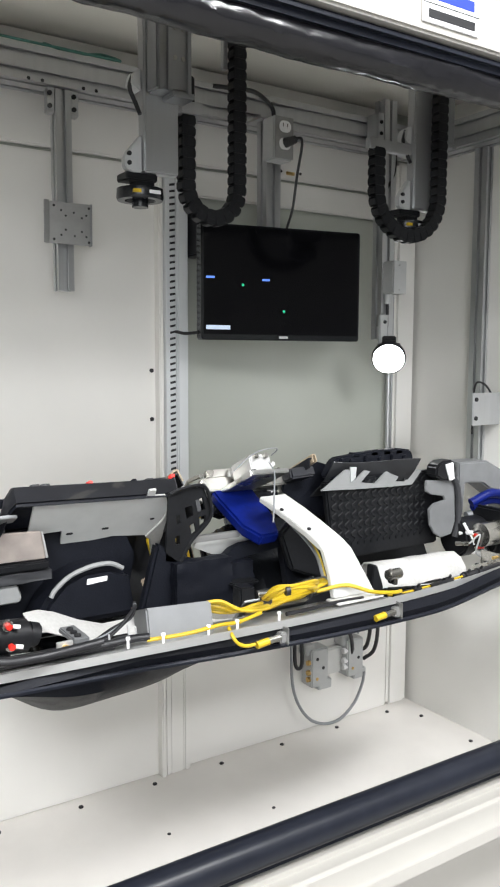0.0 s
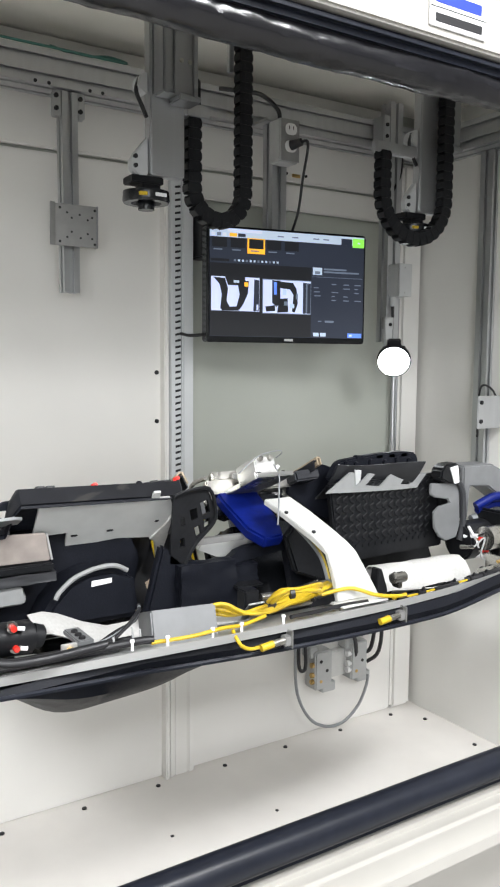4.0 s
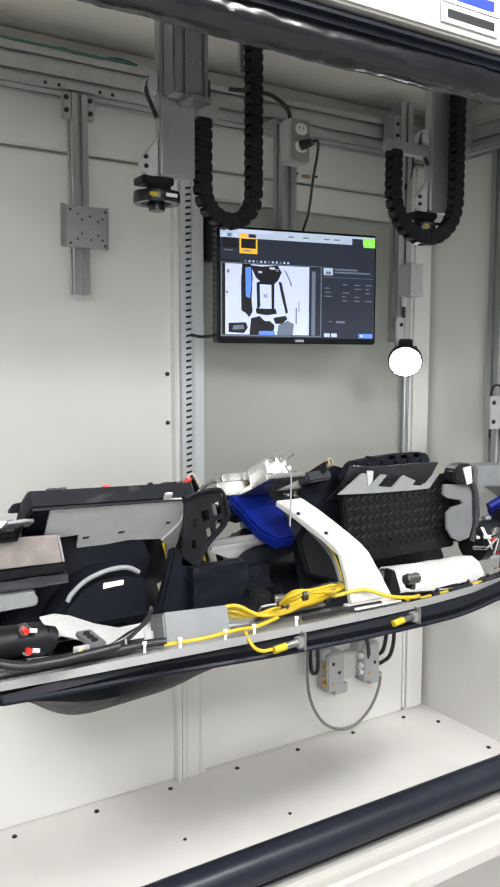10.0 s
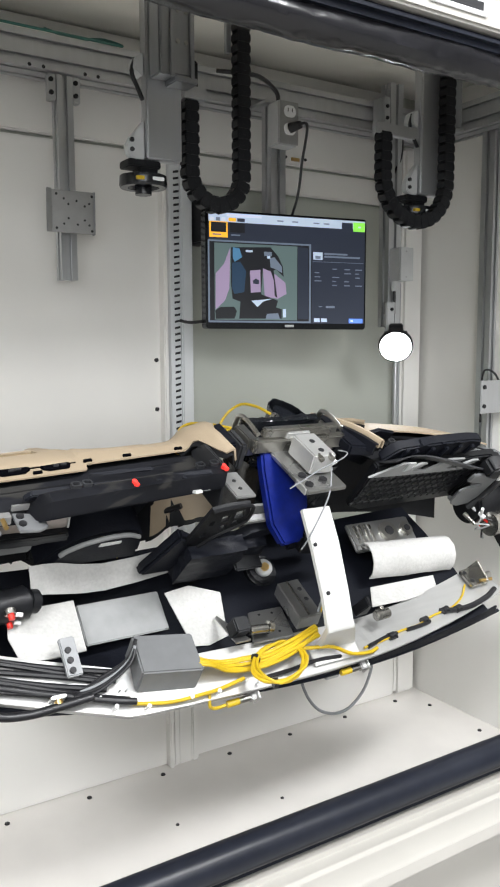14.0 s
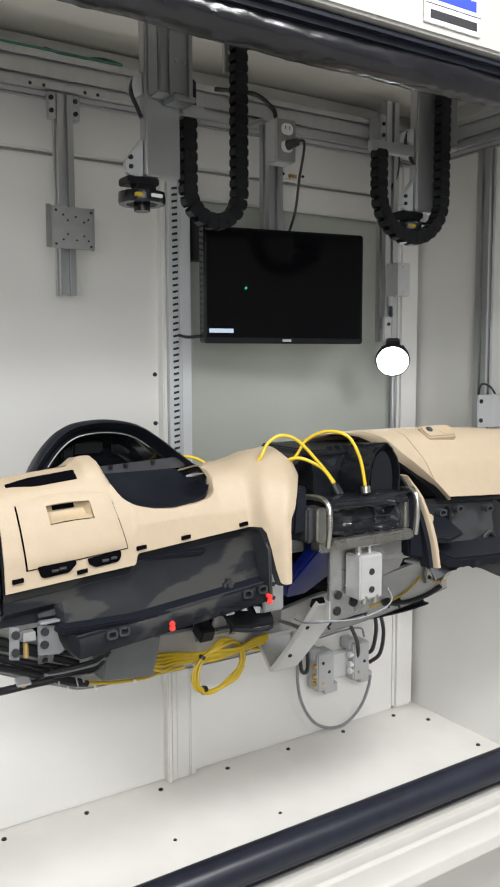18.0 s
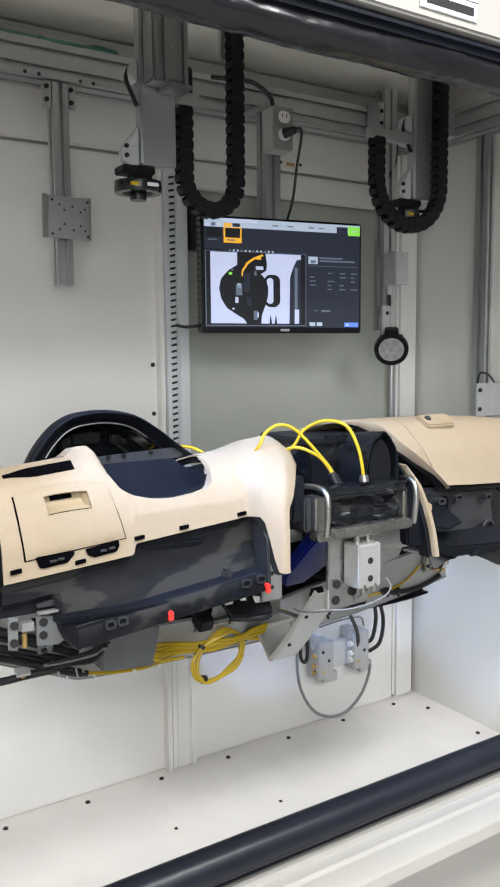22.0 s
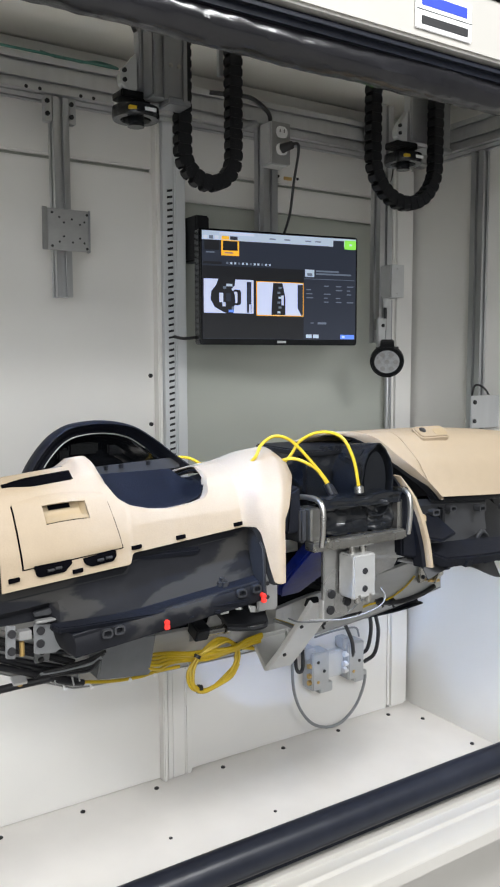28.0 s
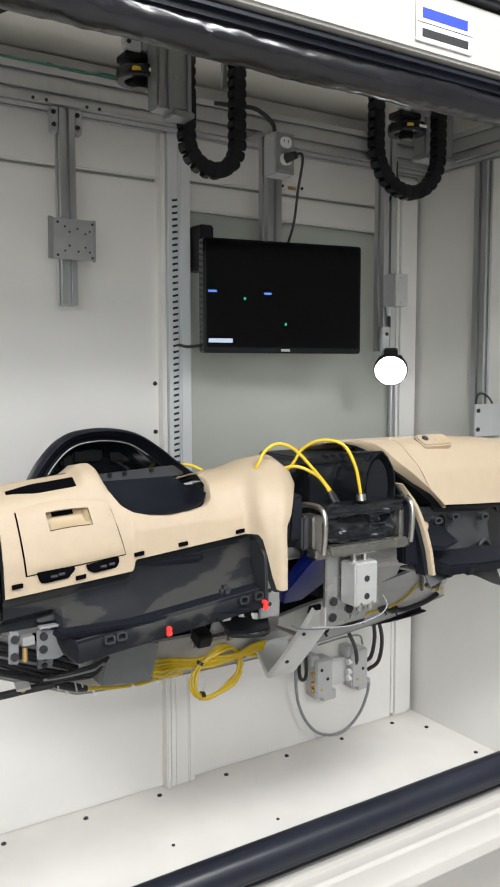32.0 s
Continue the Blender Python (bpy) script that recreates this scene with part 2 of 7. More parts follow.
def crumple(bm, cuts, amp, scale, seed=0.0):
    """Breaks a shape into small faces and pushes them about like creased film."""
    bmesh.ops.subdivide_edges(bm, edges=bm.edges[:], cuts=cuts, use_grid_fill=True)
    bm.normal_update()
    for v in bm.verts:
        v.co += v.normal * (amp * noise.noise(v.co * scale + Vector((seed, 0, 0))) + 0.5 * amp * noise.noise(v.co * scale * 2.7))
    return bm


def merge(bm, b):
    if bm is None:
        return b
    me = bpy.data.meshes.new("tmp")
    b.to_mesh(me)
    b.free()
    bm.from_mesh(me)
    bpy.data.meshes.remove(me)
    return bm


def rod(p0, p1, r, seg=14, r2=None, bm=None, edge=0.0):
    p0, p1 = Vector(p0), Vector(p1)
    d = p1 - p0
    b = bmesh.new()
    bmesh.ops.create_cone(b, cap_ends=True, segments=seg, radius1=r, radius2=r if r2 is None else r2, depth=d.length)
    if edge:
        bevel(b, edge, 2, 60)
    b.transform(Matrix.Translation((p0 + p1) / 2) @ d.to_track_quat("Z", "Y").to_matrix().to_4x4())
    return merge(bm, b)


def smooth_path(pts, n=8):
    """Points on a Catmull-Rom curve through pts."""
    P = [Vector(p) for p in pts]
    P = [P[0] * 2 - P[1]] + P + [P[-1] * 2 - P[-2]]
    out = []
    for i in range(1, len(P) - 2):
        a, b, c, d = P[i - 1:i + 3]
        for k in range(n):
            t = k / n
            out.append(0.5 * (2 * b + (c - a) * t + (2 * a - 5 * b + 4 * c - d) * t * t + (3 * b - 3 * c + d - a) * t ** 3))
    out.append(P[-2])
    return out


def pipe(pts, r, seg=8, n=8, bm=None, wobble=0.0):
    """A round tube along a smooth path."""
    path = smooth_path(pts, n) if n > 1 else [Vector(p) for p in pts]
    b = bmesh.new()
    rings, side = [], None
    for i, p in enumerate(path):
        d = (path[min(i + 1, len(path) - 1)] - path[max(i - 1, 0)]).normalized()
        if side is None:
            side = d.orthogonal().normalized()
        side = (side - d * side.dot(d)).normalized()
        up = d.cross(side)
        rr = r * (1 + wobble * noise.noise(p * 40))
        rings.append([b.verts.new(p + (side * math.cos(a) + up * math.sin(a)) * rr) for a in [2 * math.pi * k / seg for k in range(seg)]])
    for r0, r1 in zip(rings, rings[1:]):
        for k in range(seg):
            b.faces.new((r0[k], r0[(k + 1) % seg], r1[(k + 1) % seg], r1[k]))
    b.faces.new(rings[0][::-1])
    b.faces.new(rings[-1])
    return merge(bm, b)


def prism(poly, a, c, axis="x", r=0.0, bm=None, m=None):
    """A plate: the outline poly in the two other axes, from a to c along the axis."""
    def at(u, v, w):
        return {"x": (w, u, v), "y": (u, w, v), "z": (u, v, w)}[axis]
    b = bmesh.new()
    lo = [b.verts.new(at(u, v, a)) for u, v in poly]
    hi = [b.verts.new(at(u, v, c)) for u, v in poly]
    b.faces.new(lo[::-1])
    b.faces.new(hi)
    for i in range(len(poly)):
        j = (i + 1) % len(poly)
        b.faces.new((lo[i], lo[j], hi[j], hi[i]))
    bmesh.ops.recalc_face_normals(b, faces=b.faces[:])
    bevel(b, r)
    if m is not None:
        b.transform(m)
    return merge(bm, b)


def sheet(rows, thick=0.003, bm=None, closed=False):
    """A skin of some thickness over a grid of points."""
    b = bmesh.new()
    grid = [[b.verts.new(p) for p in row] for row in rows]
    for r0, r1 in zip(grid, grid[1:]):
        n = len(r0)
        for k in range(n if closed else n - 1):
            b.faces.new((r0[k], r0[(k + 1) % n], r1[(k + 1) % n], r1[k]))
    if thick:
        bmesh.ops.recalc_face_normals(b, faces=b.faces[:])
        bmesh.ops.solidify(b, geom=b.faces[:], thickness=thick)
    return merge(bm, b)


def frame_plate(outer, holes, a, c, axis, r=0.0, bm=None):
    """A flat plate with openings cut through it."""
    b = bmesh.new()
    loops = [outer] + holes

    def at(u, v, w):
        return {"x": (w, u, v), "y": (u, w, v), "z": (u, v, w)}[axis]
    es = []
    for poly in loops:
        vs = [b.verts.new(at(u, v, a)) for u, v in poly]
        es += [b.edges.new((vs[i], vs[(i + 1) % len(vs)])) for i in range(len(vs))]
    bmesh.ops.triangle_fill(b, use_beauty=True, use_dissolve=False, edges=es)
    ext = bmesh.ops.extrude_face_region(b, geom=b.faces[:])
    d = {"x": (c - a, 0, 0), "y": (0, c - a, 0), "z": (0, 0, c - a)}[axis]
    bmesh.ops.translate(b, vec=d, verts=[g for g in ext["geom"] if isinstance(g, bmesh.types.BMVert)])
    bmesh.ops.recalc_face_normals(b, faces=b.faces[:])
    return merge(bm, b)


def oblong(u, v, w, h, n=4, rad=None):
    rad = min(w, h) / 2 if rad is None else rad
    out = []
    for cx, cy, a0 in ((w / 2 - rad, h / 2 - rad, 0), (rad - w / 2, h / 2 - rad, 90), (rad - w / 2, rad - h / 2, 180), (w / 2 - rad, rad - h / 2, 270)):
        for k in range(n + 1):
            a = radians(a0 + 90 * k / n)
            p = (u + cx + rad * math.cos(a), v + cy + rad * math.sin(a))
            if not out or abs(p[0] - out[-1][0]) + abs(p[1] - out[-1][1]) > 1e-6:
                out.append(p)
    if abs(out[0][0] - out[-1][0]) + abs(out[0][1] - out[-1][1]) < 1e-6:
        out.pop()
    return out


def slotted(w, h, module=0.045):
    """Outline of an aluminium profile with T-slots, w by h, round the origin."""
    out = []
    def side(length, turn):
        n = max(1, round(length / module))
        pts = [(-length / 2, 0)]
        for i in range(n):
            c = -length / 2 + length * (i + 0.5) / n
            g, q, dp = 0.0048, 0.009, 0.010
            pts += [(c - g, 0), (c - g, dp * 0.4), (c - q, dp * 0.4), (c - q * 0.6, dp), (c + q * 0.6, dp), (c + q, dp * 0.4), (c + g, dp * 0.4), (c + g, 0)]
        return pts
    for length, off, ang in ((w, h / 2, 0), (h, w / 2, 90), (w, h / 2, 180), (h, w / 2, 270)):
        a = radians(ang)
        for s, d in side(length, ang):
            x, y = s, -off + d
            out.append((x * math.cos(a) - y * math.sin(a), x * math.sin(a) + y * math.cos(a)))
    return out


def profile(p0, p1, w, h, bm=None, turn=0.0):
    """A slotted aluminium bar from p0 to p1; w across, h deep."""
    p0, p1 = Vector(p0), Vector(p1)
    b = prism(slotted(w, h), 0, (p1 - p0).length, "z")
    d = p1 - p0
    if abs(d.normalized().z) > 0.9:
        q = Matrix.Identity(4)
    elif abs(d.normalized().x) > 0.9:
        q = Matrix(((0, 0, 1, 0), (1, 0, 0, 0), (0, 1, 0, 0), (0, 0, 0, 1)))
    else:
        q = Matrix(((1, 0, 0, 0), (0, 0, 1, 0), (0, 1, 0, 0), (0, 0, 0, 1)))
    b.transform(Matrix.Translation(p0) @ q @ pose(0, 0, 0, 0, 0, turn))
    return merge(bm, b)


def bolt(p, way, r=0.005, h=0.004, bm=None):
    """A socket-head screw whose head looks along way."""
    p, way = Vector(p), Vector(way).normalized()
    b = rod(p - way * 0.002, p + way * h, r, 12, edge=r * 0.15)
    rod(p + way * h * 0.5, p + way * (h + 0.0003), r * 0.45, 6, bm=b)
    return merge(bm, b)

# ---- the hall ----
def plain(name, bm, material, label, category="", kind="structure"):
    return tagged(part(name, bm, material, None, label), label, category or name.split("_")[0], kind=kind)


plain("ground", box(-30, 30, -30, 30, -0.60, -0.50, 0), CONCRETE, "grey stained concrete floor of the hall", "floor")
plain("hall_wall_back", box(-9, 9, -9.2, -9, -0.5, 5.5, 0), HALL, "plain grey wall of the hall", "wall")
plain("hall_wall_west", box(-9.2, -9, -9, 6, -0.5, 5.5, 0), HALL, "plain grey wall of the hall", "wall")
plain("hall_wall_east", box(9, 9.2, -9, 6, -0.5, 5.5, 0), HALL, "plain grey wall of the hall", "wall")
plain("hall_wall_north", box(-9, 9, 6, 6.2, -0.5, 5.5, 0), HALL, "plain grey wall of the hall", "wall")
plain("hall_ceiling", box(-9.2, 9.2, -9.2, 6.2, 5.5, 5.7, 0), HALL, "plain grey ceiling of the hall", "ceiling")

# ---- the booth's shell ----
WX0, WX1, WY, CZ = -1.75, 0.735, 0.045, 1.845
wall_n = plain("wall_north", box(WX0, WX1, WY + 0.012, WY + 0.05, -0.1, 1.95, 0), GREY_PANEL, "glossy grey-green enamelled back wall of the booth", "wall")
plain("wall_east", box(WX1, WX1 + 0.04, -0.86, WY + 0.05, -0.1, 1.95, 0), WHITE, "white enamelled steel side wall of the booth", "wall")
plain("wall_west", box(WX0 - 0.04, WX0, -0.86, WY + 0.05, -0.1, 1.95, 0), WHITE, "white enamelled steel side wall of the booth", "wall")
plain("floor", box(WX0, WX1, -0.83, WY + 0.012, -0.03, 0.0, 0), FLOOR_W, "white enamelled steel floor tray of the booth", "floor")
plain("ceiling", box(WX0, WX1, -0.86, WY + 0.012, CZ, CZ + 0.03, 0), CEIL, "pale enamelled steel ceiling of the booth", "ceiling")
plain("wall_plinth", box(WX0, WX1, -0.80, 0.04, -0.5, -0.03, 0), CHARCOAL, "dark recessed base under the booth", "base")
for x0, x1, z0, z1, m, lab in ((-1.74, -0.162, 0.0, 1.583, WHITE, "white enamelled steel panel on the back wall"),
                               (-0.096, 0.640, 0.0, 0.45, WHITE, "white enamelled lower panel on the back wall"),
                               (-0.096, 0.600, 0.456, 1.515, GREY_PANEL, "pale grey-green enamelled panel behind the monitor"),
                               (-0.096, 0.600, 1.523, 1.592, WHITE, "narrow white enamelled strip on the back wall"),
                               (-0.096, 0.640, 1.600, 1.84, WHITE, "white upper panel on the back wall"),
                               (-1.74, -0.162, 1.591, 1.84, WHITE, "white upper panel on the back wall")):
    part("panel", box(x0, x1, WY - 0.004, WY + 0.013, z0, z1, 0.004), m, wall_n, lab)
part("corner_post", box(0.6405, 0.724, 0.032, WY + 0.013, 0.0, 1.70, 0.010), WHITE, wall_n, "white corner post")
# slotted post
post = thing("slotted_post", (-0.125, 0.02, 0.0), "white steel post with a column of dark slots", "post")
part("post_face", box(-0.130, -0.098, -0.002, WY + 0.012, 0.62, 1.70, 0.004), LIGHT_W, post)
part("flange", box(-0.172, -0.160, 0.014, WY + 0.012, 0.0, 1.70, 0.003), WHITE, post)
for x0, x1 in ((-0.160, -0.142), (-0.104, -0.084)):
    part("lower_ridge", box(x0, x1, 0.020, WY + 0.012, 0.0, 0.619, 0.004), WHITE, post)
part("lower_web", box(-0.142, -0.104, 0.024, WY + 0.012, 0.0, 0.619, 0.002), WHITE, post)
slot_strip = part("slot_strip", box(-0.159, -0.131, 0.003, 0.03, 0.62, 1.70, 0.001), LIGHT_W, post)
slot_me = None
for i in range(58):
    z = 0.64 + i * 0.0157
    if slot_me is None:
        ob = part("slot", prism([(-0.1485, -0.0035), (-0.134, -0.0005), (-0.134, 0.005), (-0.1485, 0.002)], 0.0012, 0.0045, "y"), INK, slot_strip, smooth=False)
        slot_me = ob.data
        ob.matrix_basis.translation = (0, 0, z)
    else:
        ob = new("slot", slot_me)
        ob.parent = slot_strip
        ob.matrix_basis.translation = (0, 0, z)
for x, zs in ((-0.183, (0.40, 0.9547, 1.0784)), (-0.63, (0.83, 0.953, 1.077)), (-0.1185, (0.197,))):
    for z in zs:
        y = 0.030 if x == -0.1185 else WY - 0.004
        tagged(part("wall_screw", bolt((x, y, z), (0, -1, 0), 0.0055, 0.004), INK), "small black socket screw in the back wall", "screw", "wall screws")

# floor screws
me = None
spots = [(-0.6096 + 0.2032 * i, 0.0) for i in range(-4, 7)] + [(0.68, -0.08), (0.68, -0.28), (0.68, -0.48), (-0.005, -0.26), (-0.275, -0.22)]
for x, y in spots:
    if me is None:
        ob = part("floor_screw", bolt((0, 0, 0), (0, 0, 1), 0.0062, 0.0035), INK)
        me = ob.data
    else:
        ob = new("floor_screw", me)
    ob.matrix_basis = Matrix.Translation((x, y, 0.0)) @ Matrix.Diagonal((*((0.7,) * 3 if y in (-0.26, -0.22) else (1,) * 3), 1))
    tagged(ob, "small black screw in the white floor", "screw", "floor screws")

# ---- front frame: sill, rubber tubes, door ----
sill = thing("door_sill", (-0.4, -0.9, -0.03), "white painted steel door sill with a low track", "sill")
FX0, FX1 = -1.75, 0.95
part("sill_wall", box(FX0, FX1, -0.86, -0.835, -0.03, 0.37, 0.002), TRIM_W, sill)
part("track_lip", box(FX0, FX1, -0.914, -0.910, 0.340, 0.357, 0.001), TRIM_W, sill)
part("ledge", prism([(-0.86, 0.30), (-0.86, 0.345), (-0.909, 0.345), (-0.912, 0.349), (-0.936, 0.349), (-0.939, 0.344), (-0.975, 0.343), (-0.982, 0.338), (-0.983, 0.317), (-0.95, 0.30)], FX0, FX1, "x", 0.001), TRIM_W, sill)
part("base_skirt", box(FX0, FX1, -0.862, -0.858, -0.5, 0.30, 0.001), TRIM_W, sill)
seal = thing("sill_seal", (-0.4, -0.885, 0.36), "thick black rubber tube seal lying along the sill", "seal")
rows = []
for i in range(90):
    x = FX0 + (FX1 - FX0) * i / 89
    ring = []
    for k in range(24):
        a = 2 * math.pi * k / 24
        lump = 1 + 0.025 * noise.noise(Vector((x * 5, math.cos(a), math.sin(a))))
        ring.append((x, -0.885 + 0.0255 * lump * math.cos(a), 0.3855 + 0.0255 * lump * math.sin(a)))
    rows.append(ring)
part("tube", sheet(rows, 0, closed=True), RUBBER, seal)
part("foot_strip", box(FX0, FX1, -0.893, -0.862, 0.352, 0.366, 0.002), RUBBER, seal)
door = thing("rolling_door", (-0.4, -0.9, 1.53), "rolled-up white door with a black rubber bottom edge", "door")
# the wrapped bottom edge is lumpy
rows = []
for i in range(420):
    x = FX0 + (FX1 - FX0) * i / 419
    ring = []
    for k in range(28):
        a = 2 * math.pi * k / 28
        lump = 1 + 0.11 * noise.noise(Vector((x * 7, math.cos(a) * 1.2, math.sin(a) * 1.2))) + 0.07 * noise.noise(Vector((x * 26, math.cos(a) * 3, math.sin(a) * 3))) + 0.05 * noise.noise(Vector((x * 60, math.cos(a) * 6, math.sin(a) * 6)))
        sag = 0.004 * math.sin(x * 4)
        ring.append((x, -0.885 + 0.026 * lump * math.cos(a), 1.549 + sag + 0.028 * lump * math.sin(a)))
    rows.append(ring)
part("bottom_edge", sheet(rows, 0, closed=True), FILM, door, "black rubber edge wrapped in shiny creased film")
part("edge_band", box(FX0, FX1, -0.924, -0.880, 1.556, 1.579, 0.009), RUBBER, door)
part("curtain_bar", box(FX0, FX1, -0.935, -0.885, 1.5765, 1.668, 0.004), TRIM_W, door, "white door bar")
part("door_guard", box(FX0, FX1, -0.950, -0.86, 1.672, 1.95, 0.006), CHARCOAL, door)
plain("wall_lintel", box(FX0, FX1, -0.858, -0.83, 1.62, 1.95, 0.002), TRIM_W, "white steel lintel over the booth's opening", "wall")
sign = thing("maker_plate", (-0.169, -0.937, 1.59), "small white sign with blue and black bars on the door", "sign")
part("plate", box(-0.227, -0.111, -0.9385, -0.9355, 1.590, 1.646, 0.001), PAPER, sign)
part("rule", box(-0.226, -0.112, -0.9392, -0.9386, 1.6165, 1.6175, 0), INK, sign)
part("blue_bar", box(-0.216, -0.122, -0.9392, -0.9386, 1.6235, 1.6385, 0), BLUE_INK, sign)
part("black_bar", box(-0.216, -0.120, -0.9392, -0.9386, 1.597, 1.609, 0), INK, sign)

# ---- profiles of the frame ----
beam = thing("cross_beam", (0.0, -0.04, 1.70), "silver slotted aluminium beam across the back of the booth", "beam")
part("bar", profile((WX0, -0.02, 1.735), (WX1 - 0.002, -0.02, 1.735), 0.08, 0.075), ALU, beam)
beam2 = thing("side_beam", (0.69, -0.4, 1.70), "silver slotted aluminium beam along the side wall", "beam")
part("bar", profile((0.692, -0.83, 1.735), (0.692, -0.065, 1.735), 0.08, 0.075), ALU, beam2)
side_post = thing("side_post", (0.705, -0.19, 0.0), "silver slotted aluminium upright on the side wall", "post")
part("bar", profile((0.7215, -0.2235, 0.76), (0.7215, -0.2235, 1.695), 0.025, 0.045), ALU, side_post)
part("cover_strip", box(0.724, 0.7345, -0.199, -0.186, 0.76, 1.695, 0.002), ALU, side_post)
low_cable = thing("side_bracket", (0.66, -0.30, 0.92), "grey steel angle bracket bolted beside the side post", "bracket")
part("plate", box(0.622, 0.735, -0.300, -0.294, 0.928, 1.018, 0.002), ALU, low_cable)
for z in (0.948, 1.0):
    part("bolt", bolt((0.634, -0.300, z), (0, -1, 0), 0.006), INK, low_cable)
part("cable", pipe([(0.664, -0.262, 0.90), (0.663, -0.264, 1.00), (0.666, -0.268, 1.040), (0.678, -0.275, 1.046), (0.692, -0.285, 1.035), (0.700, -0.294, 1.015)], 0.003), CABLE, low_cable)

arm = thing("vesa_arm", (-0.437, -0.04, 1.69), "hanging aluminium bar with an empty grey monitor plate", "monitor mount")
part("bar", profile((-0.4365, -0.035, 1.259), (-0.4365, -0.035, 1.694), 0.036, 0.036), ALU, arm)
for x in (-0.464, -0.409):
    part("side_tab", box(x - 0.008, x + 0.008, -0.052, -0.030, 1.640, 1.694, 0.002), ALU, arm)
    for z in (1.682, 1.655):
        part("bolt", bolt((x - 0.003, -0.052, z), (0, -1, 0), 0.0052), INK, arm)
for x in (-0.515, -0.485, -0.392, -0.362):
    part("bolt", bolt((x, -0.0575, 1.702), (0, -1, 0), 0.004), INK, arm)
part("rear_plate", box(-0.470, -0.403, -0.066, -0.054, 1.372, 1.434, 0.002), ZINC, arm)
VP = Matrix.Translation((-0.4365, -0.080, 1.4025)) @ pose(0, 0, 0, 0, 0.6, -5)
part("monitor_plate", box(-0.046, 0.046, -0.002, 0.002, -0.045, 0.045, 0.001, m=VP), ZINC, arm, "grey zinc plate with rows of holes")
part("plate_flange", box(-0.060, -0.048, 0.003, 0.007, -0.046, 0.046, 0.001, m=VP @ pose(0, 0, 0, 0, 0, 14)), ZINC, arm)
part("plate_edge", box(0.0455, 0.0495, -0.004, 0.012, -0.046, 0.046, 0.001, m=VP), ALU_D, arm)
for dx, dz, r in ((-0.036, 0.036, 3), (-0.020, 0.027, 2.4), (-0.010, 0.016, 2.4), (0.008, 0.024, 2.4), (0.026, 0.014, 2.4), (0.036, 0.020, 2.4), (0.042, 0.036, 3), (-0.036, -0.036, 3), (-0.020, -0.026, 2.4), (-0.010, -0.014, 2.4), (0.010, -0.026, 2.4), (0.026, -0.016, 2.4), (0.036, -0.026, 2.4), (0.042, -0.038, 3)):
    part("plate_hole", prism(oblong(dx, dz, r * 0.002, r * 0.002, 2), -0.0026, -0.0018, "y", m=VP), INK, arm)

mpost = thing("monitor_post", (0.07, -0.1, 1.4), "hanging aluminium bar that carries the monitor", "post")
part("bar", profile((0.068, -0.115, 1.22), (0.068, -0.115, 1.697), 0.042, 0.042), ALU, mpost)
for z in (1.66, 1.68, 1.60):
    part("bolt", bolt((0.046, -0.137, z), (-1, -0.3, 0), 0.005), INK, mpost)
part("foot", box(0.03, 0.11, -0.135, -0.062, 1.690, 1.697, 0.001), ALU, mpost)
ob = thing("power_outlet", (0.062, -0.14, 1.588), "grey steel outlet box with a white duplex socket and a plug", "outlet")
out0 = part("body", box(0.083, 0.140, -0.185, -0.137, 1.607, 1.708, 0.004), LIGHT_G, ob)
part("cover", box(0.085, 0.138, -0.188, -0.185, 1.609, 1.706, 0.001), ZINC, ob)
for z in (1.683, 1.643):
    part("socket", prism(oblong(0.112, z, 0.033, 0.027, 5, 0.012), -0.1905, -0.188, "y", 0.0005), PAPER, ob)
    for dx in (-0.006, 0.006):
        part("slit", box(0.112 + dx - 0.001, 0.112 + dx + 0.001, -0.191, -0.1904, z - 0.001, z + 0.007, 0), INK, ob)
part("plug", rod((0.112, -0.190, 1.645), (0.125, -0.215, 1.650), 0.012, 12, 0.009), CABLE, ob)
part("cord", pipe([(0.122, -0.212, 1.65), (0.140, -0.215, 1.654), (0.150, -0.205, 1.635), (0.155, -0.18, 1.575), (0.157, -0.16, 1.50), (0.160, -0.125, 1.445), (0.164, -0.10, 1.40)], 0.0034), CABLE, ob)
part("feed_cord", pipe([(0.10, -0.16, 1.705), (0.095, -0.155, 1.735), (0.06, -0.14, 1.765), (0.02, -0.12, 1.772), (-0.03, -0.09, 1.778)], 0.0052), CABLE, ob)
for p in ob.children:
    p.location = (-0.048, 0, -0.022)
tagged(part("wall_socket_tabs", box(0.231, 0.258, WY - 0.008, WY - 0.004, 1.612, 1.621, 0.001), BRASS), "small brass strip on the back wall", "strip")

rpost = thing("lamp_post", (0.48, -0.08, 1.4), "slotted aluminium upright that carries the work lamp", "post")
part("bar", profile((0.479, -0.085, 1.165), (0.479, -0.085, 1.815), 0.045, 0.040), ALU, rpost)
part("joint_plate", box(0.43, 0.453, -0.108, -0.062, 1.70, 1.775, 0.002), ALU, rpost)
for z in (1.72, 1.75):
    part("bolt", bolt((0.441, -0.108, z), (0, -1, 0), 0.005), INK, rpost)
jb = thing("junction_box", (0.52, -0.12, 1.295), "small pale grey junction box on the lamp upright", "box")
part("body", box(0.507, 0.553, -0.165, -0.106, 1.296, 1.385, 0.003), LIGHT_G, jb)
part("lid", box(0.507, 0.553, -0.169, -0.165, 1.296, 1.385, 0.001), LIGHT_G, jb)
for x, z in ((0.527, 1.374), (0.527, 1.306)):
    part("screw", bolt((x, -0.169, z), (0, -1, 0), 0.0025, 0.001), ZINC, jb)
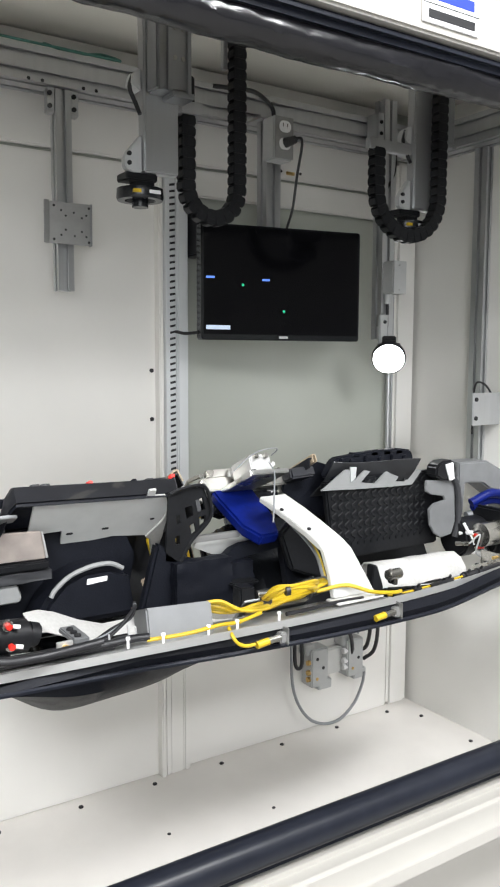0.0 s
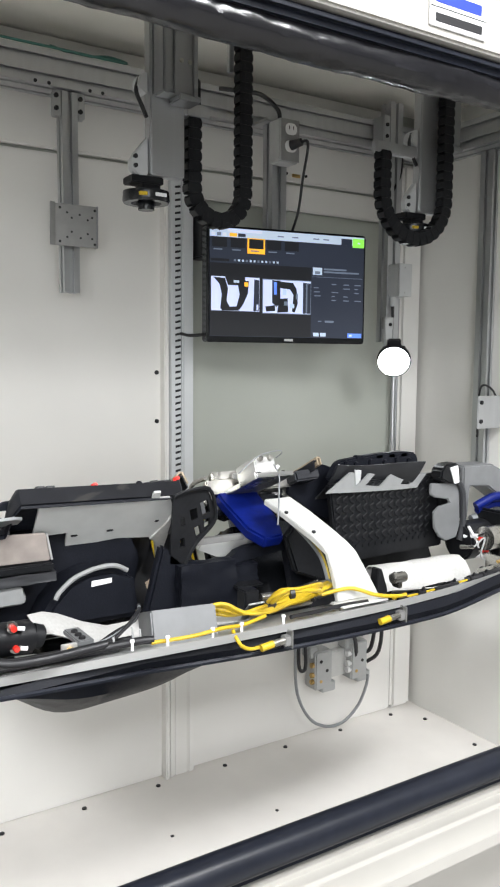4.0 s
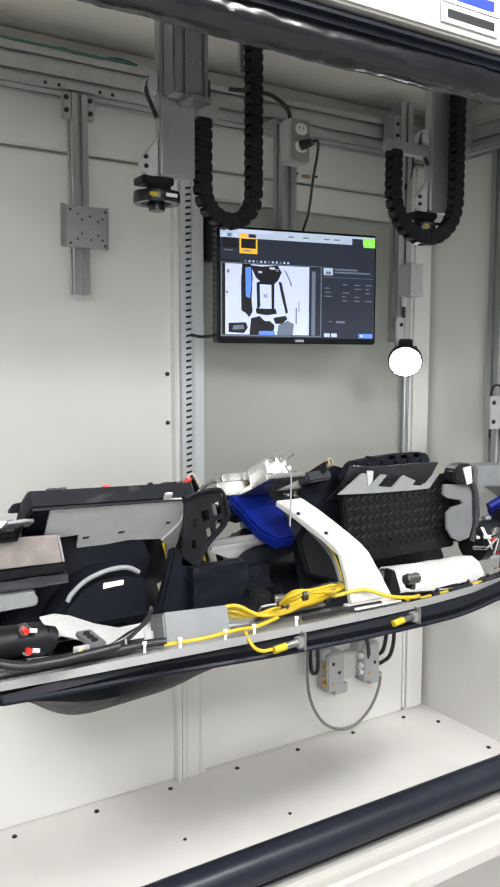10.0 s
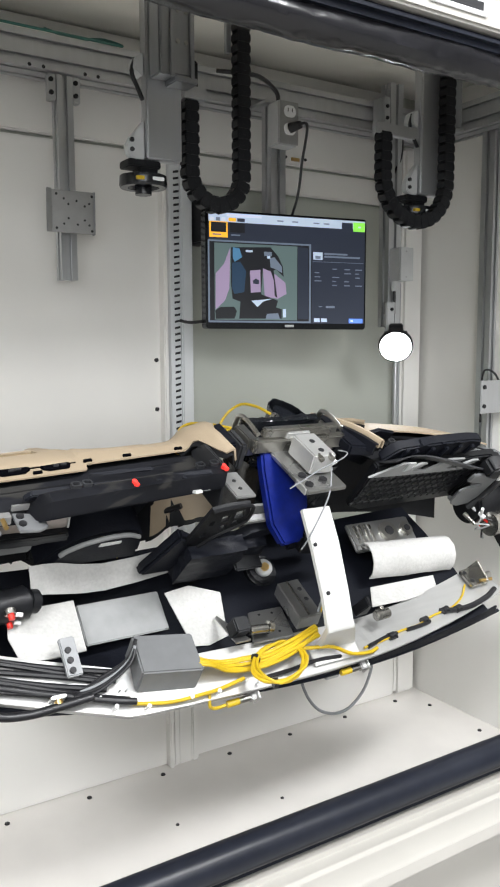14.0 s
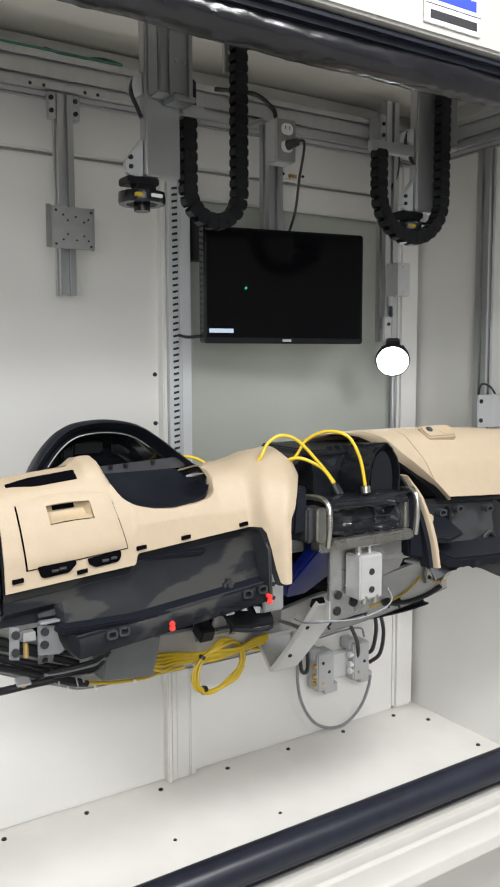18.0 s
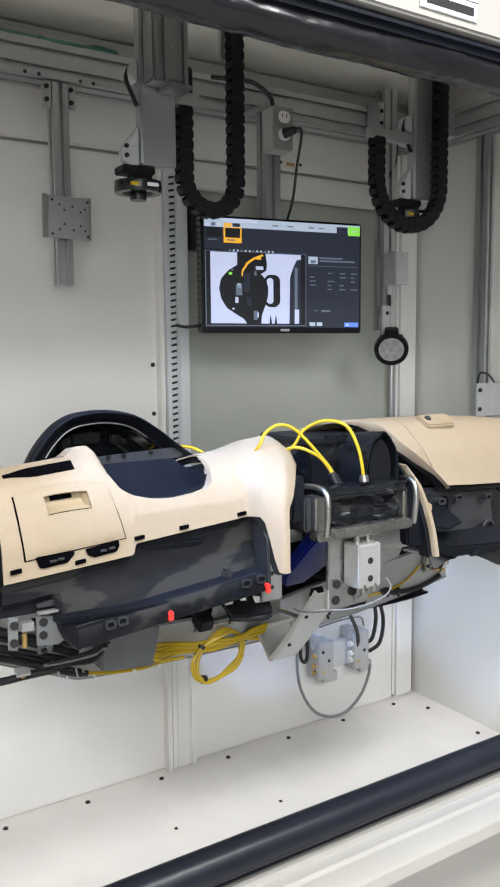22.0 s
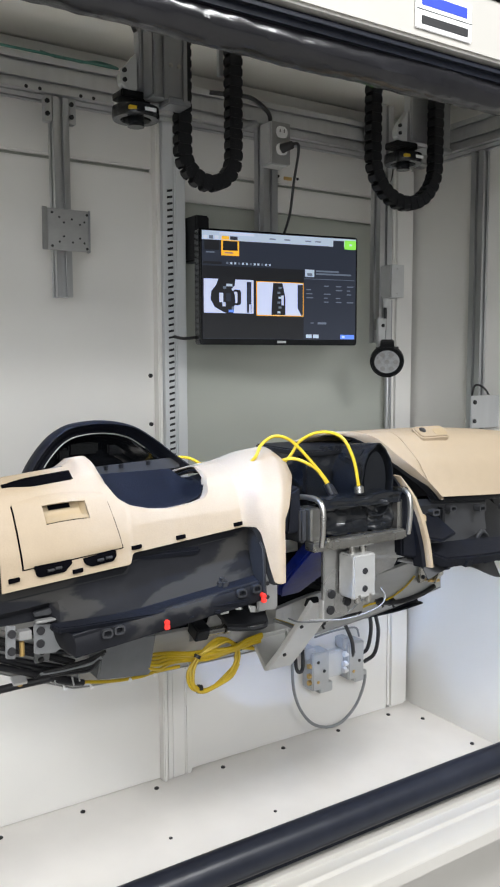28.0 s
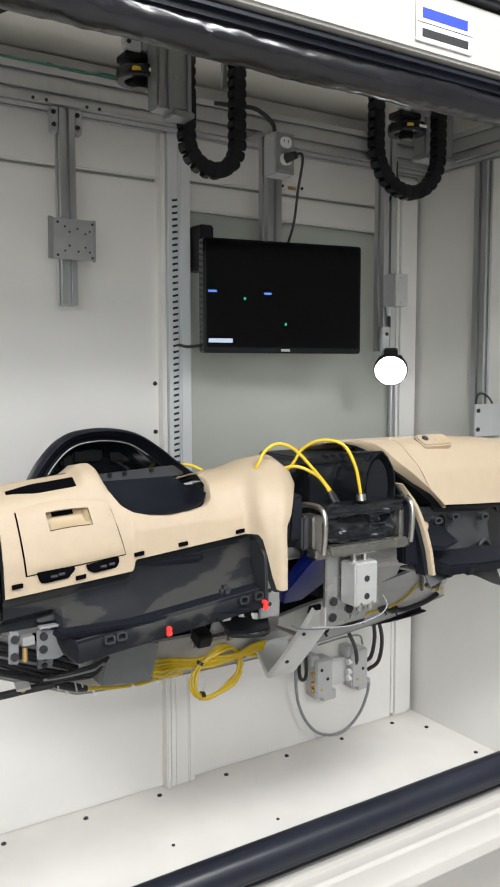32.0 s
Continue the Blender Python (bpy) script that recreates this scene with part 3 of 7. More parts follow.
part("gland", rod((0.52, -0.13, 1.297), (0.52, -0.13, 1.270), 0.009, 10), LIGHT_G, jb)
part("cable", pipe([(0.52, -0.13, 1.275), (0.521, -0.13, 1.25), (0.515, -0.135, 1.22), (0.505, -0.14, 1.19)], 0.0045), CABLE, jb)
part("conduit", pipe([(0.540, -0.10, 1.385), (0.542, -0.10, 1.45), (0.530, -0.10, 1.50), (0.540, -0.10, 1.56), (0.540, -0.10, 1.70)], 0.005), GREY_CABLE, jb)
part("conduit", pipe([(0.522, -0.115, 1.385), (0.520, -0.115, 1.44), (0.512, -0.115, 1.48), (0.512, -0.115, 1.56), (0.545, -0.12, 1.63), (0.55, -0.12, 1.70)], 0.004), CABLE, jb)
for p in jb.children:
    p.location = (-0.047, 0.018, -0.007)
tagged(part("conduit_run", pipe([(0.624, 0.028, 0.72), (0.624, 0.028, 0.90), (0.624, 0.028, 1.30)], 0.004, 10, 2), ALU_D), "thin dark conduit down the back wall", "conduit")
tagged(part("conduit_run", pipe([(0.606, 0.022, 0.72), (0.606, 0.022, 0.90), (0.606, 0.022, 1.24)], 0.0075, 10, 2), ALU), "thin grey conduit down the back wall", "conduit")

for x in (0.213, 0.279):
    tagged(part("wall_screw", bolt((x, WY - 0.004, 1.6197), (0, -1, 0), 0.004, 0.003), INK), "small black socket screw in the back wall", "screw", "wall screws")

# ---- green wire and dark clip on the beam ----
tagged(part("green_wire", pipe([(-0.48, -0.055, 1.782), (-0.42, -0.05, 1.776), (-0.38, -0.03, 1.786), (-0.34, -0.045, 1.788), (-0.30, -0.055, 1.779), (-0.36, -0.06, 1.7765), (-0.44, -0.06, 1.777), (-0.62, -0.06, 1.777), (-0.9, -0.06, 1.777)], 0.003), GREEN_CABLE), "thin green wire lying on the beam", "wire")
tagged(part("dark_clip", box(-0.150, -0.128, -0.094, -0.0585, 1.705, 1.768, 0.004), BLACK), "small black clip on the beam", "clip")
tagged(part("black_module", box(-0.094, -0.055, -0.045, WY - 0.004, 1.365, 1.475, 0.004), BLACK), "narrow black module on the back wall", "module")

# ---- monitor ----
MON = Matrix.Translation((0.084, -0.160, 1.292)) @ pose(0, 0, 0, 0, 0, -10.1)
monitor = new("monitor")
monitor.empty_display_size = 0.05
monitor.matrix_basis = MON
PLACE[monitor] = Matrix.Identity(4)
tagged(monitor, "black flat monitor with a camera inspection program, on the bar", "monitor")
part("case", prism(oblong(0, 0, 0.434, 0.276, 4, 0.008), 0.0, 0.035, "y", 0.003), BLACK_G, monitor)
part("back_bulge", box(-0.12, 0.12, 0.034, 0.06, -0.09, 0.09, 0.01), BLACK, monitor)
part("mount", box(-0.03, 0.03, 0.058, 0.085, -0.03, 0.03, 0.002), ZINC, monitor)
part("screen", box(-0.210, 0.210, -0.0012, 0.001, -0.124, 0.133, 0.0005), SCREEN, monitor)
part("maker_bar", box(-0.012, 0.012, -0.001, 0.0, -0.1335, -0.1275, 0), LIGHT_G, monitor)
part("label_bar", box(-0.205, -0.143, -0.0020, -0.0014, -0.113, -0.103, 0), UI_LABEL, monitor, "small lit caption bar")
part("cursor", rod((-0.11, -0.0014, -0.005), (-0.11, -0.0019, -0.005), 0.0035, 8), GREEN_LED, monitor)
tagged(part("wall_plug", pipe([(-0.15, -0.03, 1.175), (-0.14, -0.06, 1.17), (-0.12, -0.09, 1.172)], 0.004), CABLE), "short black cable beside the monitor", "cable")
S0 = -0.0014


def shown(name, label):
    """A lit pane of the program; it lies inside the case until the program shows it."""
    ob = new(name)
    ob.empty_display_size = 0.02
    ob.parent = monitor
    PLACE[ob] = Matrix.Identity(4)
    return tagged(ob, label)


win = shown("program_window", "lit program window with a pale tool bar")
def lit(name, x0, x1, z0, z1, m, parent, lift=0.0006):
    return part(name, box(x0, x1, S0 - lift - 0.0004, S0 - lift, z0, z1, 0), m, parent, smooth=False)


lit("window_ground", -0.210, 0.210, -0.124, 0.133, UI_GREY, win, 0.0004)
lit("tool_bar", -0.210, 0.210, 0.111, 0.132, UI_LABEL, win, 0.001)
lit("title_strip", -0.165, -0.075, 0.124, 0.130, UI_WHITE, win, 0.0016)
lit("status_tile", 0.176, 0.209, 0.106, 0.128, UI_GREEN, win, 0.0022)
lit("status_mark", 0.190, 0.197, 0.115, 0.119, UI_WHITE, win, 0.0026)
lit("button_strip", 0.143, 0.174, 0.110, 0.126, UI_GREY, win, 0.0022)
for x in (-0.034, 0.006, 0.064, 0.092):
    lit("menu_bar", x, x + 0.016, 0.119, 0.122, UI_MID, win, 0.0016)
for x, m in ((-0.206, UI_WHITE), (-0.192, UI_MID), (-0.178, UI_WHITE), (-0.160, UI_AMBER), (-0.138, UI_GREY)):
    lit("button", x, x + (0.010 if x < -0.17 else 0.019), 0.113, 0.121, m, win, 0.0018)
lit("icon_strip", -0.208, -0.160, 0.054, 0.060, UI_BLACK, win, 0.001)
for k in range(12):
    lit("icon", -0.148 + 0.0102 * k, -0.143 + 0.0102 * k, 0.055, 0.060, UI_LABEL if k % 3 else UI_MID, win, 0.0012)
lit("image_ground", -0.210, 0.060, -0.123, 0.050, UI_BLACK, win, 0.001)
for i in range(5):
    for j, x in enumerate((0.068, 0.118, 0.152, 0.184)):
        if (i * 3 + j * 5) % 4:
            lit("text_bar", x, x + 0.010 + 0.003 * ((i + j) % 4), 0.010 - 0.010 * i, 0.0125 - 0.010 * i, UI_MID, win, 0.001)
for z, x1 in ((0.048, 0.160), (0.041, 0.196)):
    lit("text_bar", 0.095, x1, z - 0.002, z + 0.002, UI_MID, win, 0.001)
lit("text_bar", 0.080, 0.090, -0.083, -0.081, UI_MID, win, 0.001)
lit("text_bar", 0.100, 0.125, -0.085, -0.080, UI_MID, win, 0.001)
lit("heading", 0.064, 0.090, 0.033, 0.051, UI_LABEL, win, 0.001)
lit("heading_mark", 0.070, 0.084, 0.035, 0.042, UI_MID, win, 0.0014)
lit("heading_rule", 0.062, 0.206, 0.0275, 0.0285, UI_MID, win, 0.001)
for x in (0.067, 0.087):
    lit("button", x, x + 0.016, -0.120, -0.111, UI_LABEL, win, 0.001)
lit("button", 0.166, 0.206, -0.122, -0.111, UI_BLUE, win, 0.001)
lit("button_mark", 0.171, 0.178, -0.119, -0.114, UI_WHITE, win, 0.0014)
S0 = -0.0038


def dark_blot(name, poly, parent, lift=0.0012, m=None):
    return part(name, prism(poly, S0 - lift - 0.0003, S0 - lift, "y"), m or UI_BLACK, parent, smooth=False)


def thumbs(parent, chosen, count):
    """The row of small pictures under the tool bar, one of them framed in amber."""
    for k in range(count):
        x = -0.205 + 0.0475 * k
        if k == chosen:
            lit("thumbnail_edge", x - 0.004, x + 0.042, 0.075, 0.1115, UI_AMBER, parent, 0.0002)
        lit("thumbnail", x, x + 0.038, 0.087, 0.1095, UI_BLACK, parent, 0.0006)
        lit("thumbnail_caption", x + 0.004, x + 0.026, 0.080, 0.083, UI_MID, parent, 0.0006)


status = shown("status_view", "two small lit blue status bars")
lit("status_bar", -0.206, -0.184, 0.008, 0.013, UI_BLUE, status, 0.0004)
lit("status_bar", -0.060, -0.040, 0.006, 0.011, UI_BLUE, status, 0.0004)
part("status_spot", rod((-0.001, S0 - 0.0004, -0.066), (-0.001, S0 - 0.0009, -0.066), 0.0035, 8), GREEN_LED, status)

single = shown("single_view", "lit camera picture of a dark part on white")
thumbs(single, 1, 2)
lit("picture_edge", -0.209, 0.058, -0.121, 0.053, UI_MID, single, 0.0002)
lit("picture_ground", -0.206, 0.055, -0.118, 0.051, UI_BLACK, single, 0.0006)
lit("picture", -0.198, 0.023, -0.117, 0.050, UI_WHITE, single, 0.0010)
for poly, m in (([(-0.155, 0.050), (-0.132, 0.050), (-0.128, 0.020), (-0.131, -0.030), (-0.128, -0.062), (-0.137, -0.076), (-0.146, -0.066), (-0.157, -0.060), (-0.158, 0.010)], UI_BLACK),
                ([(-0.147, 0.042), (-0.133, 0.044), (-0.131, 0.000), (-0.136, -0.030), (-0.146, -0.026)], UI_BLUE),
                ([(-0.134, 0.048), (-0.104, 0.046), (-0.062, 0.050), (-0.052, 0.034), (-0.060, 0.016), (-0.070, 0.006), (-0.106, 0.008), (-0.120, 0.020)], UI_BLACK),
                ([(-0.118, 0.008), (-0.110, 0.008), (-0.108, -0.050), (-0.116, -0.056)], UI_BLACK),
                ([(-0.079, 0.008), (-0.071, 0.006), (-0.071, -0.056), (-0.078, -0.056)], UI_BLACK),
                ([(-0.114, 0.010), (-0.072, 0.008), (-0.072, 0.003), (-0.114, 0.004)], UI_BLACK),
                ([(-0.120, -0.054), (-0.068, -0.054), (-0.064, -0.066), (-0.092, -0.070), (-0.118, -0.066)], UI_BLACK),
                ([(-0.060, 0.012), (-0.052, 0.010), (-0.034, -0.062), (-0.040, -0.066), (-0.050, -0.030)], UI_BLACK),
                ([(-0.046, 0.042), (-0.038, 0.034), (-0.024, 0.006), (-0.026, 0.000), (-0.034, 0.020)], UI_MID),
                ([(-0.136, -0.117), (-0.132, -0.078), (-0.110, -0.072), (-0.096, -0.084), (-0.082, -0.084), (-0.070, -0.094), (-0.074, -0.117)], UI_BLACK),
                ([(-0.074, -0.076), (-0.040, -0.070), (-0.036, -0.078), (-0.050, -0.090), (-0.068, -0.090)], UI_BLACK),
                ([(-0.064, -0.117), (-0.060, -0.094), (-0.036, -0.082), (-0.018, -0.090), (-0.022, -0.117)], UI_MID),
                ([(-0.190, -0.112), (-0.190, -0.090), (-0.146, -0.088), (-0.140, -0.100), (-0.150, -0.114)], UI_BLACK),
                ([(-0.180, -0.106), (-0.178, -0.096), (-0.152, -0.094), (-0.150, -0.104)], UI_MID)):
    dark_blot("shape", poly, single, 0.0014 if m is UI_BLACK else 0.0019, m)
for x, z, w, h, m in ((-0.102, -0.030, 0.014, 0.012, UI_LABEL), (-0.098, -0.026, 0.006, 0.005, UI_GREY), (-0.114, 0.030, 0.010, 0.005, UI_LABEL), (-0.084, 0.040, 0.014, 0.005, UI_WHITE), (-0.068, 0.036, 0.008, 0.006, UI_MID), (-0.112, -0.117, 0.042, 0.009, UI_BLUE), (-0.014, -0.090, 0.003, 0.040, UI_MID), (-0.006, -0.060, 0.002, 0.026, UI_MID), (-0.194, 0.028, 0.006, 0.008, UI_MID), (-0.196, -0.020, 0.004, 0.006, UI_MID)):
    lit("pale_bit", x, x + w, z, z + h, m, single, 0.0024)
lit("dark_edge", 0.023, 0.054, -0.117, 0.047, UI_GREY, single, 0.0014)
lit("pale_edge", 0.030, 0.040, -0.117, 0.040, UI_MID, single, 0.0018)

live = shown("live_view", "dim greenish camera picture of the turning fixture")
thumbs(live, 0, 2)
lit("picture_edge", -0.213, 0.057, -0.123, 0.069, UI_MID, live, 0.0002)
lit("picture_ground", -0.209, 0.052, -0.119, 0.065, UI_BLACK, live, 0.0006)
lit("picture", -0.197, 0.019, -0.117, 0.062, UI_SAGE, live, 0.0010)
for poly, m, lift in (([(-0.194, -0.009), (-0.173, 0.014), (-0.157, 0.053), (-0.160, -0.043), (-0.171, -0.072), (-0.195, -0.093)], UI_PINK, 0.0013),
                      ([(-0.073, 0.006), (-0.053, 0.002), (-0.013, -0.026), (-0.010, -0.053), (-0.033, -0.065), (-0.068, -0.061)], UI_PINK, 0.0013),
                      ([(-0.155, 0.053), (-0.053, 0.057), (-0.033, 0.037), (-0.020, 0.012), (-0.018, -0.012), (-0.038, 0.005), (-0.053, 0.000), (-0.073, 0.007), (-0.078, -0.055), (-0.053, -0.063), (-0.033, -0.070), (-0.038, -0.086), (-0.023, -0.090), (-0.023, -0.113), (-0.135, -0.114), (-0.132, -0.074), (-0.152, -0.067), (-0.156, -0.030)], UI_BLACK, 0.0016),
                      ([(-0.151, 0.053), (-0.134, 0.051), (-0.127, 0.031), (-0.146, 0.019), (-0.151, 0.028)], UI_TEAL, 0.0020),
                      ([(-0.153, 0.017), (-0.132, 0.020), (-0.117, -0.002), (-0.122, -0.051), (-0.147, -0.056), (-0.153, -0.043)], UI_TEAL_D, 0.0020),
                      ([(-0.107, 0.000), (-0.080, 0.003), (-0.079, -0.050), (-0.105, -0.052)], UI_PINK, 0.0020),
                      ([(-0.100, -0.024), (-0.092, -0.018), (-0.083, -0.023), (-0.084, -0.031), (-0.098, -0.031)], UI_GREY, 0.0023),
                      ([(-0.055, 0.031), (-0.043, 0.034), (-0.023, 0.012), (-0.022, -0.003), (-0.043, 0.007), (-0.053, 0.009)], UI_MID, 0.0020),
                      ([(-0.103, -0.071), (-0.073, -0.068), (-0.048, -0.065), (-0.073, -0.073), (-0.088, -0.086)], UI_LABEL, 0.0020),
                      ([(-0.063, -0.102), (-0.033, -0.100), (-0.028, -0.114), (-0.066, -0.114)], UI_MID, 0.0020),
                      ([(-0.196, -0.095), (-0.183, -0.087), (-0.149, -0.086), (-0.141, -0.096), (-0.147, -0.114), (-0.195, -0.115)], UI_BLACK, 0.0018),
                      ([(-0.053, 0.002), (-0.045, 0.004), (-0.035, -0.063), (-0.042, -0.058), (-0.044, -0.022)], UI_BLACK, 0.0018),
                      ([(0.020, 0.061), (0.049, 0.059), (0.050, -0.114), (0.021, -0.113)], UI_GREY, 0.0013)):
    dark_blot("shape", poly, live, lift, m)
for x, z, w, h, m in ((-0.118, 0.043, 0.018, 0.005, UI_LABEL), (-0.070, 0.036, 0.020, 0.010, UI_MID), (-0.062, 0.030, 0.008, 0.006, UI_LABEL), (-0.020, -0.110, 0.008, 0.020, UI_LABEL)):
    lit("pale_bit", x, x + w, z, z + h, m, live, 0.0024)

wheel = shown("wheel_view", "lit camera picture of a dark wheel on white")
thumbs(wheel, 1, 2)
lit("picture_edge", -0.209, 0.057, -0.121, 0.0555, UI_MID, wheel, 0.0002)
lit("picture_ground", -0.207, 0.055, -0.119, 0.0545, UI_BLACK, wheel, 0.0006)
lit("picture", -0.196, 0.042, -0.115, 0.053, UI_WHITE, wheel, 0.0010)
dark_blot("shape", [(-0.128, 0.053), (-0.128, 0.024), (-0.152, 0.010), (-0.170, -0.010), (-0.175, -0.032), (-0.170, -0.056), (-0.156, -0.078), (-0.130, -0.094), (-0.112, -0.104), (-0.104, -0.115), (-0.066, -0.115), (-0.064, -0.094), (-0.054, -0.070), (-0.047, -0.046), (-0.047, -0.026), (-0.054, -0.008), (-0.066, 0.004), (-0.052, 0.012), (-0.050, 0.028), (-0.054, 0.053)], wheel)
part("shape", frame_plate(oblong(-0.036, -0.036, 0.042, 0.078, 5, 0.016), [oblong(-0.042, -0.036, 0.018, 0.062, 4, 0.008)], S0 - 0.0014, S0 - 0.0017, "y"), UI_BLACK, wheel, smooth=False)
for x, z, w, h, m in ((-0.112, -0.040, 0.016, 0.045, UI_GREY), (-0.104, -0.072, 0.012, 0.020, UI_GREY), (-0.132, -0.048, 0.016, 0.026, UI_MID), (-0.128, -0.030, 0.009, 0.010, UI_LABEL), (-0.134, -0.066, 0.008, 0.014, UI_WHITE), (-0.080, 0.014, 0.020, 0.008, UI_WHITE), (-0.084, 0.000, 0.006, 0.010, UI_MID), (-0.078, 0.038, 0.012, 0.006, UI_AMBER), (-0.086, -0.106, 0.010, 0.022, UI_MID), (-0.078, -0.100, 0.005, 0.012, UI_WHITE), (-0.150, 0.000, 0.008, 0.006, UI_GREEN), (-0.144, 0.010, 0.006, 0.004, UI_MID), (-0.142, -0.082, 0.006, 0.004, UI_WHITE)):
    lit("pale_bit", x, x + w, z, z + h, m, wheel, 0.0022)
wire = [(-0.118, 0.000), (-0.116, 0.012), (-0.104, 0.030), (-0.086, 0.042), (-0.062, 0.051)]
part("bright_wire", prism(wire + [(x + 0.003, z - 0.004) for x, z in wire[::-1]], S0 - 0.0028, S0 - 0.0025, "y"), UI_AMBER, wheel, smooth=False)
for x in (-0.044, -0.030):
    dark_blot("shape", [(x, -0.115), (x + 0.003, -0.092), (x + 0.007, -0.115)], wheel)
dark_blot("dark_edge", [(0.010, -0.115), (0.012, -0.002), (0.020, 0.020), (0.030, 0.040), (0.042, 0.042), (0.042, -0.115)], wheel, 0.0014, UI_GREY)
lit("pale_edge", 0.024, 0.036, -0.115, -0.080, UI_WHITE, wheel, 0.0022)
lit("pale_edge", 0.024, 0.032, -0.078, 0.022, UI_MID, wheel, 0.0022)

twin = shown("twin_view", "two lit camera pictures side by side")
thumbs(twin, 1, 2)
lit("picture", -0.207, -0.078, -0.062, 0.019, UI_WHITE, twin, 0.0006)
lit("picture_edge", -0.070, 0.059, -0.0665, 0.017, UI_AMBER, twin, 0.0002)
lit("picture", -0.068, 0.057, -0.0645, 0.015, UI_WHITE, twin, 0.0006)
dark_blot("shape", [(-0.170, 0.019), (-0.176, 0.004), (-0.188, -0.010), (-0.190, -0.030), (-0.180, -0.048), (-0.160, -0.058), (-0.150, -0.062), (-0.132, -0.062), (-0.130, -0.050), (-0.126, -0.034), (-0.128, -0.016), (-0.136, -0.004), (-0.128, 0.004), (-0.126, 0.019)], twin, 0.0010)
part("shape", frame_plate(oblong(-0.122, -0.024, 0.022, 0.038, 5, 0.008), [oblong(-0.125, -0.024, 0.009, 0.028, 4, 0.004)], S0 - 0.0010, S0 - 0.0013, "y"), UI_BLACK, twin, smooth=False)
for x, z, w, h, m in ((-0.168, -0.036, 0.010, 0.022, UI_WHITE), (-0.160, -0.046, 0.008, 0.010, UI_WHITE), (-0.150, 0.002, 0.016, 0.006, UI_LABEL), (-0.158, -0.004, 0.008, 0.006, UI_MID), (-0.150, -0.034, 0.012, 0.020, UI_GREY), (-0.144, -0.060, 0.014, 0.006, UI_BLUE), (-0.136, -0.054, 0.006, 0.008, UI_MID)):
    lit("pale_bit", x, x + w, z, z + h, m, twin, 0.0018)
lit("dark_edge", -0.096, -0.084, -0.060, 0.014, UI_GREY, twin, 0.0010)
lit("pale_edge", -0.090, -0.086, -0.060, -0.040, UI_WHITE, twin, 0.0016)
dark_blot("shape", [(-0.030, -0.064), (-0.029, -0.03), (-0.025, 0.014), (0.000, 0.014), (0.008, -0.02), (0.008, -0.064)], twin, 0.0010)
for k in range(6):
    lit("pale_bit", -0.014 + 0.003 * (k % 2), -0.006 + 0.003 * (k % 2), -0.060 + 0.012 * k, -0.055 + 0.012 * k, UI_MID if k % 3 else UI_LABEL, twin, 0.0018)
lit("pale_bit", -0.003, 0.003, -0.040, -0.016, UI_WHITE, twin, 0.0018)
dark_blot("dark_edge", [(0.052, -0.064), (0.042, -0.046), (0.042, 0.012), (0.057, 0.012), (0.057, -0.064)], twin, 0.0010, UI_GREY)

pair = shown("pair_view", "two lit camera pictures of dark brackets on white")
thumbs(pair, 2, 5)
lit("picture", -0.207, -0.082, -0.063, 0.018, UI_WHITE, pair, 0.0006)
lit("picture_edge", -0.074, 0.059, -0.067, 0.017, UI_MID, pair, 0.0002)
lit("picture", -0.072, 0.057, -0.065, 0.015, UI_WHITE, pair, 0.0006)
for poly, m in (([(-0.202, 0.016), (-0.172, 0.014), (-0.164, -0.010), (-0.168, -0.040), (-0.160, -0.052), (-0.172, -0.062), (-0.184, -0.058), (-0.180, -0.024), (-0.186, 0.000)], UI_BLACK),
                ([(-0.172, 0.018), (-0.120, 0.018), (-0.118, 0.004), (-0.134, -0.002), (-0.164, -0.002)], UI_BLACK),
                ([(-0.140, 0.006), (-0.110, 0.010), (-0.112, -0.020), (-0.124, -0.046), (-0.134, -0.060), (-0.142, -0.052), (-0.134, -0.024)], UI_BLACK),
                ([(-0.182, -0.054), (-0.136, -0.052), (-0.136, -0.062), (-0.180, -0.063)], UI_BLACK),
                ([(-0.098, -0.062), (-0.096, 0.014), (-0.083, 0.012), (-0.083, -0.062)], UI_GREY),
                ([(-0.048, 0.014), (-0.026, 0.014), (-0.026, -0.040), (-0.036, -0.050), (-0.048, -0.040)], UI_BLACK),
                ([(-0.044, 0.010), (-0.036, 0.010), (-0.036, -0.020), (-0.043, -0.020)], UI_BLUE),
                ([(-0.028, 0.012), (0.008, 0.010), (0.018, -0.004), (0.022, -0.040), (0.014, -0.062), (0.006, -0.060), (0.010, -0.020), (0.000, -0.006), (-0.026, -0.004)], UI_BLACK),
                ([(-0.030, -0.030), (-0.006, -0.028), (-0.004, -0.062), (-0.034, -0.064)], UI_BLACK),
                ([(-0.066, -0.050), (-0.040, -0.046), (-0.040, -0.060), (-0.064, -0.062)], UI_BLACK),
                ([(0.036, -0.064), (0.036, 0.012), (0.057, 0.010), (0.057, -0.064)], UI_GREY)):
    dark_blot("shape", poly, pair, 0.0010 if m is UI_BLACK else 0.0014, m)
for x, z, w, h, m in ((-0.122, -0.004, 0.010, 0.010, UI_AMBER), (-0.150, 0.004, 0.014, 0.006, UI_LABEL), (-0.020, -0.020, 0.010, 0.014, UI_LABEL), (-0.016, -0.046, 0.010, 0.010, UI_MID), (0.000, -0.052, 0.012, 0.010, UI_LABEL), (0.016, -0.030, 0.006, 0.014, UI_MID), (-0.090, -0.060, 0.005, 0.014, UI_WHITE), (0.044, -0.062, 0.004, 0.072, UI_MID)):
    lit("pale_bit", x, x + w, z, z + h, m, pair, 0.0018)

